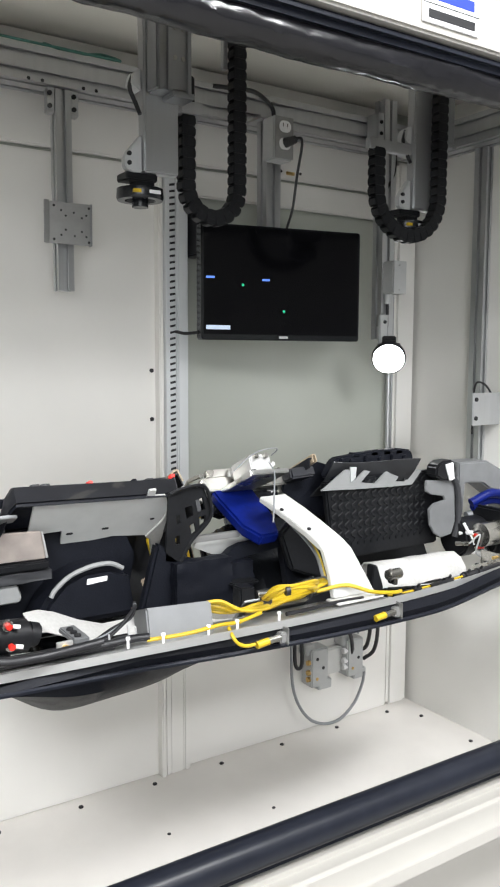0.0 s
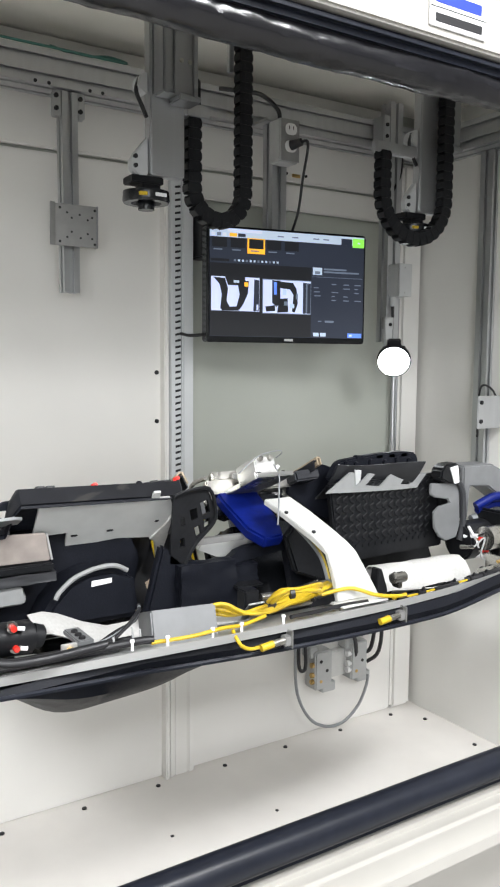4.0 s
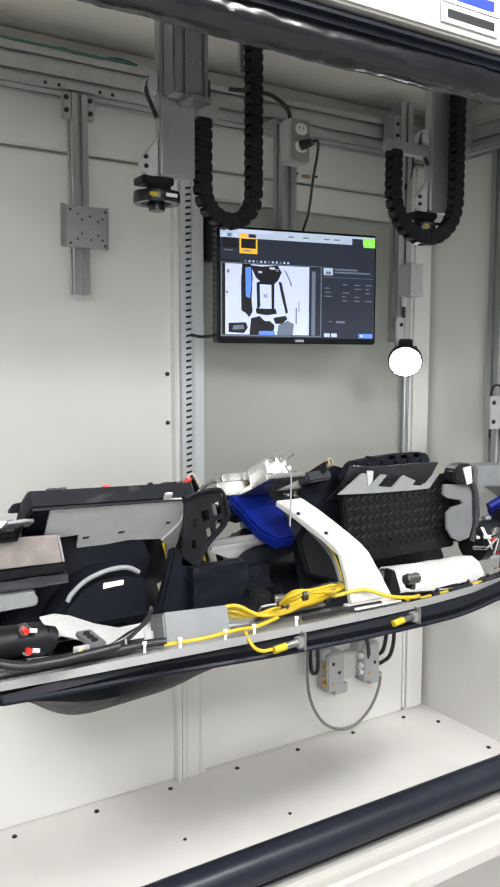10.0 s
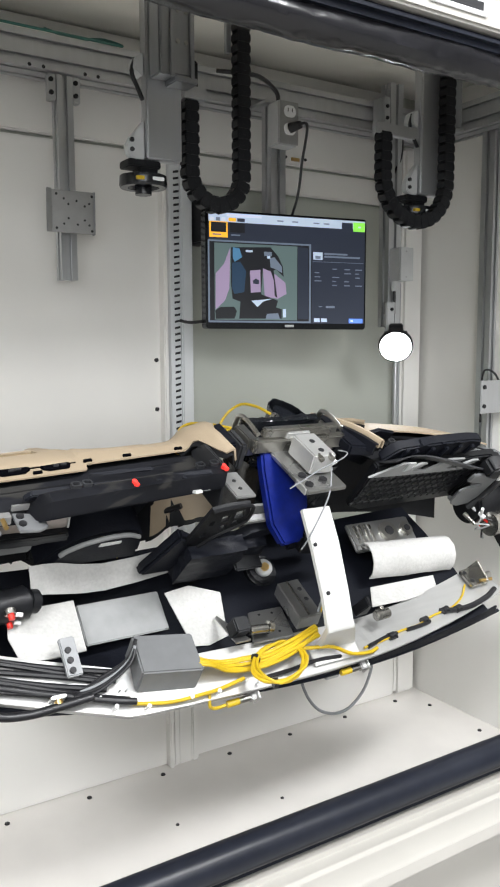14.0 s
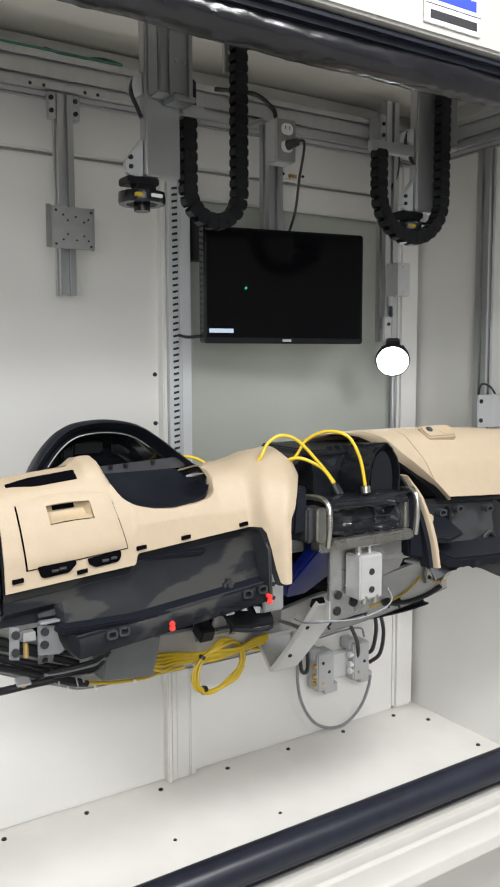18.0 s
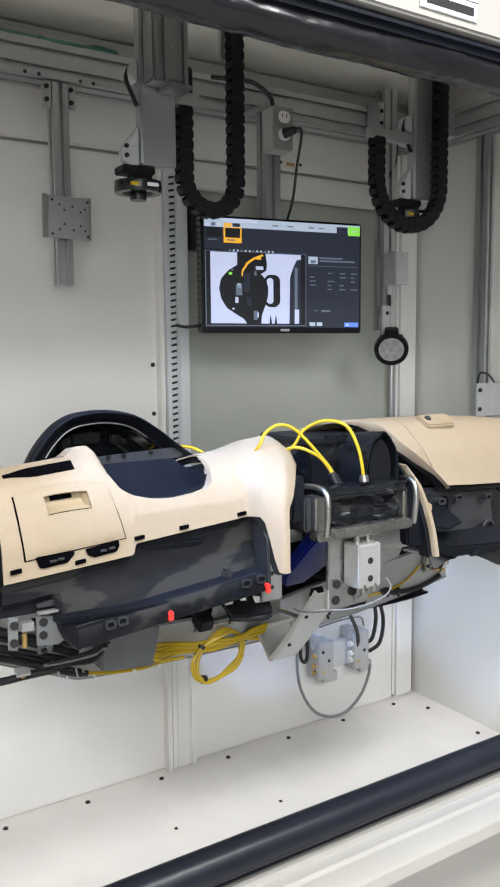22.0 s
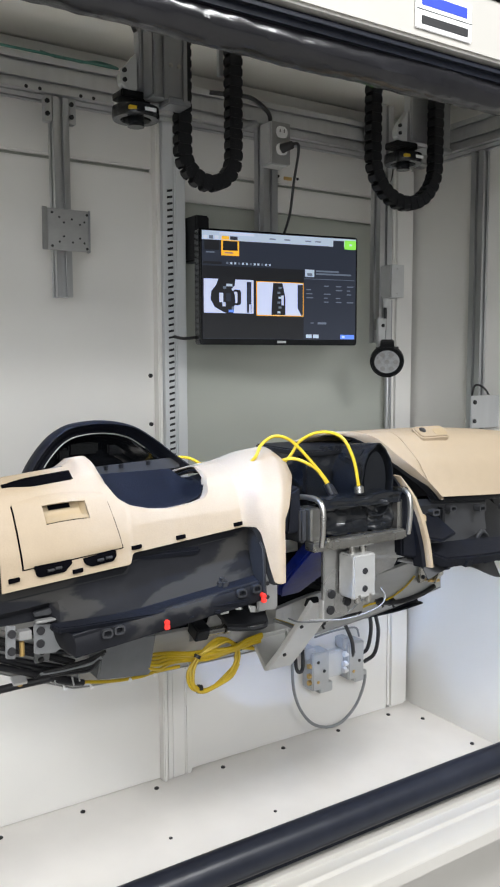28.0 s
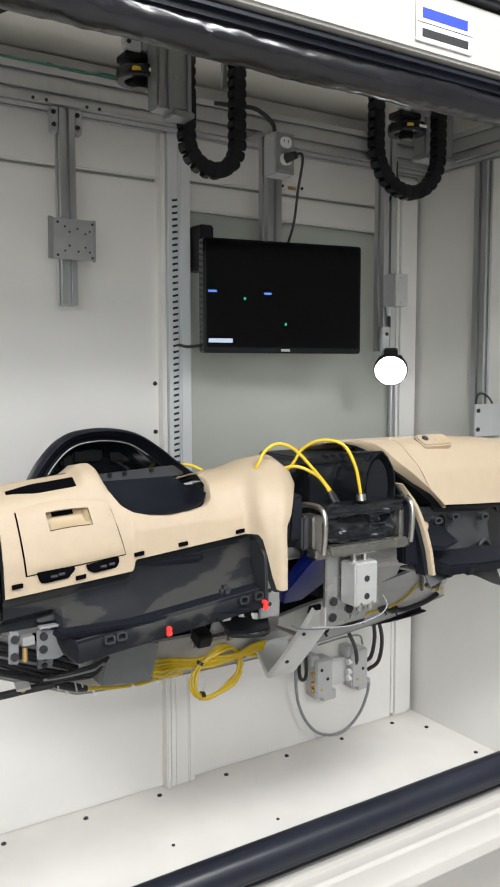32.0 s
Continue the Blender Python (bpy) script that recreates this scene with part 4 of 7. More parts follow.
# ---- work lamps ----
def work_lamp(p, aim, label, light=None):
    m = look(p, aim) @ Matrix.Diagonal((0.78, 0.78, 0.78, 1))
    lamp = new("work_lamp")
    lamp.empty_display_size = 0.05
    lamp.matrix_basis = m
    PLACE[lamp] = Matrix.Identity(4)
    tagged(lamp, label, "work lamp", "work lamps")
    b = rod((0, 0, 0.030), (0, 0, 0.0), 0.045, 32, 0.058)
    part("housing", b, BLACK, lamp)
    part("barrel", rod((0, 0, 0.014), (0, 0, 0.0004), 0.0600, 32, edge=0.001), BLACK, lamp)
    rim = sheet([[((0.0545 if k in (0, 3) else 0.059) * math.cos(a), (0.0545 if k in (0, 3) else 0.059) * math.sin(a), (-0.006, -0.006, 0.002, 0.002)[k]) for k in range(4)] for a in [2 * math.pi * i / 40 for i in range(41)]], 0, closed=True)
    part("rim", rim, BLACK, lamp)
    for k in range(9):
        part("fin", box(-0.04, 0.04, -0.036 + 0.009 * k - 0.0015, -0.036 + 0.009 * k + 0.0015, 0.028, 0.046, 0.0005), BLACK, lamp)
    part("bezel", rod((0, 0, -0.0002), (0, 0, -0.0012), 0.0545, 32), BLACK, lamp)
    part("reflector", rod((0, 0, -0.0010), (0, 0, -0.0022), 0.044, 32), LED_OFF, lamp, "frosted face with small leds")
    for k in range(7):
        a = 2 * math.pi * k / 6
        rr = 0.0 if k == 6 else 0.030
        part("led", rod((rr * math.cos(a), rr * math.sin(a), -0.002), (rr * math.cos(a), rr * math.sin(a), -0.0032), 0.009, 12), ZINC, lamp)
    lens = part("glowing_lens", rod((0, 0, -0.0036), (0, 0, -0.0058), 0.012 if light else 0.0588, 32), light or LAMP_ON, lamp, "dazzling white led lens")
    part("top_clamp", box(-0.024, 0.024, 0.050, 0.074, -0.004, 0.030, 0.004), BLACK, lamp)
    part("yoke", box(-0.014, 0.014, 0.004, 0.026, 0.048, 0.085, 0.003), ZINC, lamp)
    return lamp, lens


EYE = (-1.09, -1.82, 1.10)
lamp_r, lens_r = work_lamp((0.447, -0.150, 1.112), (-0.55, -1.25, 0.40), "round black led work lamp hanging on a bracket")
part("stem", box(0.434, 0.462, -0.128, -0.118, 1.150, 1.232, 0.002, m=lamp_r.matrix_basis.inverted()), LIGHT_G, lamp_r)
part("stem_bolt", bolt((0.450, -0.128, 1.212), (0, -1, 0), 0.005).copy(), INK, lamp_r).matrix_basis = lamp_r.matrix_basis.inverted()
part("arm", box(0.44, 0.47, -0.124, -0.104, 1.20, 1.232, 0.001, m=lamp_r.matrix_basis.inverted()), ZINC, lamp_r)
lamp_l, lens_l = work_lamp((-0.86, -0.10, 1.00), (-0.75, -1.50, 0.90), "round black led work lamp on the wall")
part("stem", box(-0.88, -0.84, -0.08, 0.042, 0.99, 1.03, 0.002, m=lamp_l.matrix_basis.inverted()), LIGHT_G, lamp_l)

spot, lens_s = work_lamp((-0.80, -0.785, 1.63), (-0.17, -0.50, 0.66), "round black led spot lamp under the lintel", SPOT_ON)
part("snoot", sheet([[(0.031 * math.cos(a), 0.031 * math.sin(a), z) for z in (0.0, -0.088)] for a in [2 * math.pi * i / 32 for i in range(33)]], 0.002), BLACK, spot)
spot2, lens_t = work_lamp((-1.60, -0.52, 0.30), (0.735, -0.24, 0.30), "round black led spot lamp low on the side wall", SPOT_LOW)
part("snoot", sheet([[(0.031 * math.cos(a), 0.031 * math.sin(a), z) for z in (0.0, -0.30)] for a in [2 * math.pi * i / 32 for i in range(33)]], 0.002), BLACK, spot2)
part("stem", box(-1.748, -1.60, -0.54, -0.50, 0.28, 0.32, 0.002, m=spot2.matrix_basis.inverted()), LIGHT_G, spot2)
part("stem", box(-0.82, -0.78, -0.83, -0.80, 1.62, 1.72, 0.002, m=spot.matrix_basis.inverted()), LIGHT_G, spot)

# ---- valve block on the lower back wall ----
valve = thing("valve_block", (0.4, 0.0, 0.13), "pneumatic valve block with hoses on the back wall", "valve block")
part("manifold", box(0.335, 0.47, 0.015, 0.041, 0.165, 0.245, 0.004), PALE, valve)
for x0, z0 in ((0.300, 0.150), (0.435, 0.155)):
    b = box(x0, x0 + 0.062, -0.012, 0.041, z0, z0 + 0.115, 0.004)
    box(x0 - 0.012, x0 + 0.02, 0.0, 0.041, z0 + 0.095, z0 + 0.128, 0.003, bm=b)
    box(x0 + 0.035, x0 + 0.085, 0.0, 0.041, z0 - 0.018, z0 + 0.012, 0.003, bm=b)
    part("valve", b, LIGHT_G, valve)
    for k in range(3):
        part("screw", bolt((x0 + 0.02 + 0.022 * (k % 2), -0.012, z0 + 0.025 + 0.030 * k), (0, -1, 0), 0.005, 0.002), INK if k else BRASS, valve)
for z in (0.205, 0.235, 0.185):
    part("fitting", rod((0.425, 0.0, z), (0.440, 0.0, z), 0.009, 10), PAPER, valve)
    part("fitting", rod((0.292, 0.0, z - 0.01), (0.302, 0.0, z - 0.01), 0.008, 10), BRASS, valve)
part("hose", pipe([(0.245, 0.0, 0.33), (0.246, 0.0, 0.26), (0.250, 0.0, 0.226), (0.262, 0.0, 0.215), (0.272, 0.0, 0.23), (0.270, 0.0, 0.30)], 0.0055), CABLE, valve)
part("hose", pipe([(0.405, -0.03, 0.34), (0.44, -0.02, 0.28), (0.452, -0.01, 0.235), (0.445, 0.0, 0.215)], 0.006), CABLE, valve)
part("hose", pipe([(0.50, -0.03, 0.36), (0.515, -0.02, 0.30), (0.51, -0.01, 0.24), (0.49, 0.0, 0.225)], 0.006), CABLE, valve)
part("hose", pipe([(0.52, -0.03, 0.36), (0.545, -0.02, 0.29), (0.54, -0.01, 0.22), (0.505, 0.0, 0.195)], 0.006), CABLE, valve)
part("grey_hose", pipe([(0.235, 0.0, 0.34), (0.236, 0.0, 0.20), (0.255, 0.0, 0.12), (0.30, 0.0, 0.055), (0.36, 0.0, 0.024), (0.42, 0.0, 0.026), (0.475, 0.0, 0.065), (0.505, 0.0, 0.12), (0.510, 0.0, 0.155)], 0.0045), GREY_CABLE, valve)
part("thin_hose", pipe([(0.33, 0.02, 0.30), (0.40, 0.0, 0.315), (0.47, 0.0, 0.31), (0.485, 0.0, 0.28)], 0.003), GREY_CABLE, valve)

# ---- camera slides with their cable chains ----
def slide(x, y, z, label, right):
    """A hanging square ram (moves) in its fixed guide, with an inspection camera and a ring light."""
    guide = thing("slide_guide", (x, y, 1.60), "fixed grey aluminium guide of a vertical camera slide", "slide guide", "slide guides")
    b = box(x + 0.064, x + 0.156, y + 0.002, y + 0.040, z + 0.165, 1.842, 0.003)
    box(x + 0.060, x + 0.160, y - 0.002, y + 0.044, z + 0.156, z + 0.165, 0.002, bm=b)
    if not right:
        b = box(x + 0.005, x + 0.073, y - 0.070, y - 0.0285, z + 0.134, 1.842, 0.003)
        for k in (0.010, 0.028, 0.066):
            box(x + k - 0.004, x + k + 0.004, y - 0.0755, y - 0.071, z + 0.130, 1.842, 0.001, bm=b)
        box(x + 0.034, x + 0.078, y - 0.074, y - 0.030, z + 0.124, z + 0.134, 0.002, bm=b)
    part("body", b, ALU_D, guide)
    for k in range(4):
        part("bolt", bolt((x + (0.040, 0.056)[k % 2] + (0.05 if right else 0), y - 0.070 if not right else y + 0.002, z + 0.19 + 0.05 * (k // 2)), (0, -1, 0), 0.004, 0.002), STEEL, guide)
    ram = thing("camera_ram", (x, y, z), label, "camera slide", "camera slides")
    part("ram", box(x, x + 0.069, y - 0.028, y - 0.002, z, z + 0.52, 0.003), ALU, ram)
    part("head_bracket", prism([(x - 0.001, z + 0.066), (x - 0.026, z + 0.036), (x - 0.034, z + 0.022), (x - 0.032, z + 0.006), (x - 0.020, z - 0.002), (x - 0.001, z + 0.0)], y - 0.020, y - 0.002, "y", 0.002), LIGHT_G, ram)
    for k in (0.014, 0.030):
        part("bolt", bolt((x - 0.026, y - 0.020, z + k), (0, -1, 0), 0.004), INK, ram)
    part("head_foot", box(x - 0.032, x + 0.03, y - 0.02, y + 0.022, z - 0.014, z - 0.0005, 0.002), BLACK, ram)
    cx, cy = x + 0.004, y
    part("camera_body", box(cx - 0.014, cx + 0.022, cy - 0.016, cy + 0.016, z - 0.034, z - 0.012, 0.002), BLACK, ram)
    part("lens", rod((cx, cy, z - 0.058), (cx, cy, z - 0.030), 0.015, 20), BLACK_G, ram)
    prof = [(0.022, -0.024), (0.042, -0.026), (0.043, -0.041), (0.041, -0.046), (0.028, -0.046), (0.024, -0.038)]
    ringm = sheet([[(cx + rr * math.cos(a), cy + rr * math.sin(a), z + h) for rr, h in prof] for a in [2 * math.pi * i / 40 for i in range(41)]], 0, closed=True)
    part("ring_light", ringm, BLACK_G, ram, "black ring light")
    part("label", box(cx - 0.002, cx + 0.020, cy - 0.0440, cy - 0.041, z - 0.039, z - 0.033, 0.0005), PAPER, ram)
    part("label", box(cx - 0.030, cx - 0.016, cy - 0.0402, cy - 0.033, z - 0.039, z - 0.033, 0.0005), YELLOW, ram)
    part("lead", pipe([(x - 0.012, y - 0.01, z + 0.17), (x - 0.020, y - 0.012, z + 0.145), (x - 0.010, y - 0.014, z + 0.12), (x - 0.004, y - 0.02, z + 0.10)], 0.004), CABLE, ram)
    part("ear", prism([(x - 0.020, z + 0.15), (x - 0.001, z + 0.14), (x - 0.001, z + 0.18), (x - 0.016, z + 0.17)], y - 0.02, y + 0.01, "y", 0.002), LIGHT_G, ram)
    return ram


ram_l = slide(-0.446, -0.45, 1.438, "grey square slide with an inspection camera and ring light", False)
part("chain_bracket", box(-0.368, -0.320, -0.47, -0.43, 1.556, 1.578, 0.002), ALU, ram_l)
ram_r = slide(0.209, -0.45, 1.440, "grey square slide with an inspection camera, behind its cable chain", True)
part("chain_bracket", box(0.088, 0.209, -0.47, -0.452, 1.556, 1.580, 0.002), ALU, ram_r)


def link_mesh(bm_w=0.012, h=0.0165):
    b = box(-0.0135, 0.0135, -bm_w, -bm_w + 0.004, -h / 2 - 0.002, h / 2 + 0.002, 0.0015)
    box(-0.0135, 0.0135, bm_w - 0.004, bm_w, -h / 2 - 0.002, h / 2 + 0.002, 0.0015, bm=b)
    box(-0.0150, -0.0115, -bm_w, bm_w, -h / 2 + 0.002, h / 2 - 0.002, 0.001, bm=b)
    box(-0.004, 0.004, -bm_w - 0.0006, -bm_w + 0.002, -h / 2 - 0.001, h / 2 - 0.006, 0.0005, bm=b)
    box(0.0115, 0.0150, -bm_w, bm_w, -h / 2 + 0.002, h / 2 - 0.002, 0.001, bm=b)
    return b


CHAINS = []


def chain(xl, xr, y, z_end, z_loop, label, n=30, moving_left=True):
    """A U of links: its loop hangs between a moving end and a fixed one."""
    ob = thing("cable_chain", (xl, y, z_end), label, "cable chain", "cable chains")
    first = part("chain_link", link_mesh(), BLACK, None)
    links = [first] + [new("chain_link", first.data) for _ in range(n - 1)]
    for l in links:
        l.parent = ob
    CHAINS.append((links, xl, xr, y, z_end, z_loop, moving_left, ob))
    return ob


def chain_pose(c, i, d):
    links, xl, xr, y, z_end, z_loop, ml, ob = c
    r = (xr - xl) / 2
    zc = z_loop + d / 2
    drop = (z_end + d if ml else z_end) - zc
    s = (i + 0.4) * 0.0195
    a, b = (xl, xr) if ml else (xr, xl)
    sg = 1 if ml else -1
    if s < drop:
        p, ang = (a, zc + drop - s), 0
    elif s < drop + math.pi * r:
        u = (s - drop) / r
        p, ang = ((xl + xr) / 2 - sg * r * math.cos(u), zc - r * math.sin(u)), -sg * math.degrees(u)
    else:
        p, ang = (b, zc + s - drop - math.pi * r), -sg * 180
    return Matrix.Translation(Vector((p[0], y, p[1])) - Vector(PLACE[ob].translation)) @ pose(0, 0, 0, 0, ang, 0)


chain(-0.348, -0.236, -0.452, 1.554, 1.431, "black plastic cable chain hanging in a loop beside the slide", 32)
chain(0.080, 0.262, -0.500, 1.546, 1.466, "black plastic cable chain hanging in a wide loop", 34)
part("rail_bar", box(-0.26, -0.25, -0.44, -0.43, 1.66, 1.84, 0.001), ALU, thing("chain_rail", (-0.255, -0.44, 1.66), "thin aluminium rail beside the cable chain", "rail"))

# ---- the dashboard on its turning fixture ----
YA, ZA, TURN = -0.471, 0.673, 113.9
AXIS = Matrix.Translation((0, YA, ZA))
BACK = AXIS @ pose(0, 0, 0, -TURN) @ AXIS.inverted()   # from the turned-up pose to the first pose
dash = thing("dashboard_fixture", (0, YA, ZA), "beige car dashboard clamped on a turning inspection fixture", "dashboard")


def up(name, bm, m, parent=None, label="", smooth=True):
    """A part given in the turned-up pose."""
    bm.transform(BACK)
    return part(name, bm, m, dash if parent is None else parent, label, smooth)


def fx(name, bm, m, parent=None, label="", smooth=True):
    """A part given in the first pose."""
    return part(name, bm, m, dash if parent is None else parent, label, smooth)


def lerp(table, x):
    """Straight lines between (x, value) pairs."""
    if x <= table[0][0]:
        return table[0][1]
    for (a, va), (b, vb) in zip(table, table[1:]):
        if x <= b:
            return va + (vb - va) * (x - a) / (b - a)
    return table[-1][1]


def ease(t):
    t = max(0.0, min(1.0, t))
    return t * t * (3 - 2 * t)


# cross-section of the skin, front to windscreen side
SKIN = [(-0.660, 0.0), (-0.655, 0.05), (-0.645, 0.085), (-0.633, 0.115), (-0.618, 0.138), (-0.597, 0.152), (-0.57, 0.158), (-0.53, 0.152), (-0.47, 0.130), (-0.40, 0.095)]


def skin_low(x):
    return lerp([(-0.77, 0.772), (-0.562, 0.788), (-0.558, 0.806), (-0.34, 0.826)], x)


def skin_top(x):
    lip = [(-0.77, 0.955), (-0.642, 0.962), (-0.614, 0.960), (-0.603, 0.949), (-0.594, 0.933), (-0.584, 0.911), (-0.5726, 0.894), (-0.553, 0.881), (-0.523, 0.8735), (-0.487, 0.8705), (-0.444, 0.875), (-0.417, 0.881), (-0.404, 0.891), (-0.400, 0.905), (-0.397, 0.93), (-0.388, 0.95), (-0.30, 0.955)]
    return sum(lerp(lip, x + 0.0022 * k) for k in (-2, -1, 0, 1, 2)) / 5


def skin_at(h):
    return lerp([(v, u) for u, v in SKIN[:7]], h)


def crest_z(x):
    return lerp([(-0.77, 0.930), (-0.72, 0.936), (-0.64, 0.944), (-0.60, 0.946), (-0.56, 0.950), (-0.43, 0.938), (-0.40, 0.925), (-0.352, 0.931)], x)


def lobe(x, h):
    """The skin swells where the crest meets the cut."""
    return 0.014 * math.exp(-((x + 0.613) / 0.020) ** 4) * ease((h - 0.105) / 0.045)


def skin_rows(xs):
    """The front of the skin, from its lower edge to its crest or to the cut."""
    rows = []
    for x in xs:
        lo = skin_low(x)
        k = (crest_z(x) - lo) / 0.16
        reach = min(0.158, (skin_top(x) - lo) / k)
        cut = ease((0.156 - reach) / 0.03)
        row = []
        for i in range(25):
            u = i / 24
            h = reach * min(1.0, u * (1 + 0.12 * cut))
            roll = max(0.0, u - 0.88) / 0.12 * cut
            row.append((x, skin_at(h) + 0.022 * roll, lo + h * k - 0.009 * roll * roll + lobe(x, h)))
        rows.append(row)
    return rows


def crest_rows(xs):
    rows = []
    for x in xs:
        lo = skin_low(x)
        k = (crest_z(x) - lo) / 0.16
        rows.append([(x, y, lo + h * k + lobe(x, h)) for y, h in SKIN[6:]])
    return rows


n = 150
xs = [-0.768 + (-0.352 + 0.768) * i / (n - 1) for i in range(n)]
b = sheet(skin_rows(xs), 0.003)
bmesh.ops.delete(b, geom=[f for f in b.faces if -0.705 < f.calc_center_median().x < -0.627 and 0.861 < f.calc_center_median().z < 0.903], context="FACES")
skin = up("driver_skin", b, CREAM, None, "soft beige skin with a deep cut for the instruments")
for x0, x1 in ((-0.768, -0.622), (-0.384, -0.352)):
    up("crest_skin", sheet(crest_rows([x0 + (x1 - x0) * i / 14 for i in range(15)]), 0.003), CREAM, skin)
    up("crest_lining", sheet([[(x, y, z - 0.008) for x, y, z in r] for r in crest_rows([x0, (x0 + x1) / 2, x1])], 0.003), BLACK, skin)
up("skin_substrate", sheet([[(x, y + 0.014, z - 0.018) for x, y, z in row] for row in skin_rows(xs)], 0.003), BLACK, skin)
# the skin swells towards the centre and runs down into a narrow leg
rows = []
for i in range(19):
    u = i / 18
    k = u * (len(SKIN) - 1)
    j = min(int(k), len(SKIN) - 2)
    f = k - j
    y = SKIN[j][0] + (SKIN[j + 1][0] - SKIN[j][0]) * f
    h = SKIN[j][1] + (SKIN[j + 1][1] - SKIN[j][1]) * f
    row = []
    wide = h if j < 6 else 0.158
    for c in range(15):
        v = c / 14
        xr = lerp([(0, -0.290), (0.06, -0.286), (0.085, -0.279), (0.115, -0.250), (0.14, -0.212), (0.17, -0.19)], wide)
        x = -0.352 + (xr + 0.352) * v
        lo = 0.8255 - 0.095 * ease((v - 0.30) / 0.30)
        z = lo + h * (0.931 + 0.026 * ease(v / 0.6) - lo) / 0.16 - 0.03 * ease((v - 0.6) / 0.4) * ease(h / 0.16)
        yy = y - 0.058 * ease(v / 0.75) * (1 - 0.75 * ease((h - 0.10) / 0.06)) + 0.026 * ease((v - 0.86) / 0.14)
        row.append((x, yy, z))
    rows.append(row)
up("leg_substrate", sheet([[(x - 0.004, y + 0.010, z - 0.004) for x, y, z in r] for r in rows], 0.003), BLACK)
up("driver_skin_leg", sheet(rows, 0.004), CREAM, None, "beige skin running down into a narrow leg")
def on_skin(x, z, off=0.0):
    """A point on the front of the driver's skin, off metres before it."""
    lo = skin_low(x)
    return x, skin_at((z - lo) * 0.16 / (crest_z(x) - lo)) - off, z


for x, z in ((-0.750, 0.7895), (-0.6513, 0.7900), (-0.5519, 0.8145), (-0.4719, 0.8215), (-0.3600, 0.8310)):
    up("clip_slot", prism([(x - 0.008, z - 0.0035), (x + 0.008, z - 0.0020), (x + 0.008, z + 0.0040), (x - 0.008, z + 0.0025)], -0.6650 + 0.002, -0.6550, "y"), HOLE, skin)
# cubby door, flush with the skin, its recessed pull built into it
def door_at(u, v, off=0.0):
    left = (-0.7415 + 0.0072 * v, 0.8985 - 0.0950 * v)
    right = (-0.5950 + 0.0195 * v, 0.9035 - 0.0862 * v)
    bulge = 0.0085 * math.sin(math.pi * u) * (1 - v)
    x = left[0] + (right[0] - left[0]) * u
    return on_skin(x, left[1] + (right[1] - left[1]) * u + bulge, off)


US = [0.0, 0.03, 0.1, 0.2, 0.29, 0.40, 0.52, 0.64, 0.75, 0.85, 0.95, 1.0]
VS = [0.0, 0.05, 0.14, 0.24, 0.34, 0.42, 0.55, 0.7, 0.85, 0.96, 1.0]
b = bmesh.new()
grid = [[b.verts.new(door_at(u, v, 0.0042 if 0.02 < u < 0.98 and 0.02 < v < 0.98 else 0.0025)) for u in US] for v in VS]
for j in range(len(VS) - 1):
    for i in range(len(US) - 1):
        if not (4 <= i < 8 and 2 <= j < 5):
            b.faces.new((grid[j][i], grid[j][i + 1], grid[j + 1][i + 1], grid[j + 1][i]))
bmesh.ops.recalc_face_normals(b, faces=b.faces[:])
bmesh.ops.solidify(b, geom=b.faces[:], thickness=0.003)
cub = up("cubby_door", b, CREAM, None, "beige cubby door with a recessed pull")
up("gap_shadow", sheet([[door_at(u, v, 0.0012) for u in (-0.014, 0.0, 0.14, 0.28)] for v in (0.03, 0.25, 0.5, 0.75, 1.02)], 0.001), HOLE, cub)
up("gap_shadow", sheet([[door_at(u, v, 0.0012) for u in (0.28, 0.5, 0.8, 1.0, 1.010)] for v in (0.44, 0.6, 0.75, 1.02)], 0.001), HOLE, cub)
up("gap_shadow", sheet([[door_at(u, v, 0.0012) for u in (0.9, 1.0, 1.006)] for v in (0.15, 0.3, 0.44)], 0.001), HOLE, cub)
rows = []
for v, d in ((0.145, 0.0005), (0.17, -0.010), (0.28, -0.012), (0.37, -0.008), (0.415, 0.0005)):
    rows.append([door_at(0.295, v, 0.0005)] + [door_at(u, v, min(d, -0.004) if 0.15 < v < 0.4 else d) for u in (0.31, 0.45, 0.60, 0.70)] + [door_at(0.745, v, 0.0005)])
up("pull_pocket", sheet(rows, 0), CREAM_E, cub)
up("pull_slot", sheet([[door_at(u, v, -0.0085) for u in (0.37, 0.60)] for v in (0.175, 0.245)], 0.001), HOLE, cub)
for pts in ([(-0.7201, 0.8067), (-0.7150, 0.7905), (-0.7085, 0.7888), (-0.6720, 0.7920), (-0.6600, 0.8040), (-0.6620, 0.8100)], [(-0.6420, 0.8080), (-0.6385, 0.7985), (-0.6290, 0.7940), (-0.5920, 0.7980), (-0.5870, 0.8060), (-0.5880, 0.8150)]):
    up("hinge_pocket", prism(pts, -0.6625, -0.650, "y", 0.001), HOLE, cub)
for x, z in ((-0.700, 0.798), (-0.688, 0.800), (-0.620, 0.803), (-0.606, 0.805)):
    up("hinge_pin", rod((x, -0.664, z), (x + 0.010, -0.664, z + 0.0005), 0.0025, 8), INK, cub)
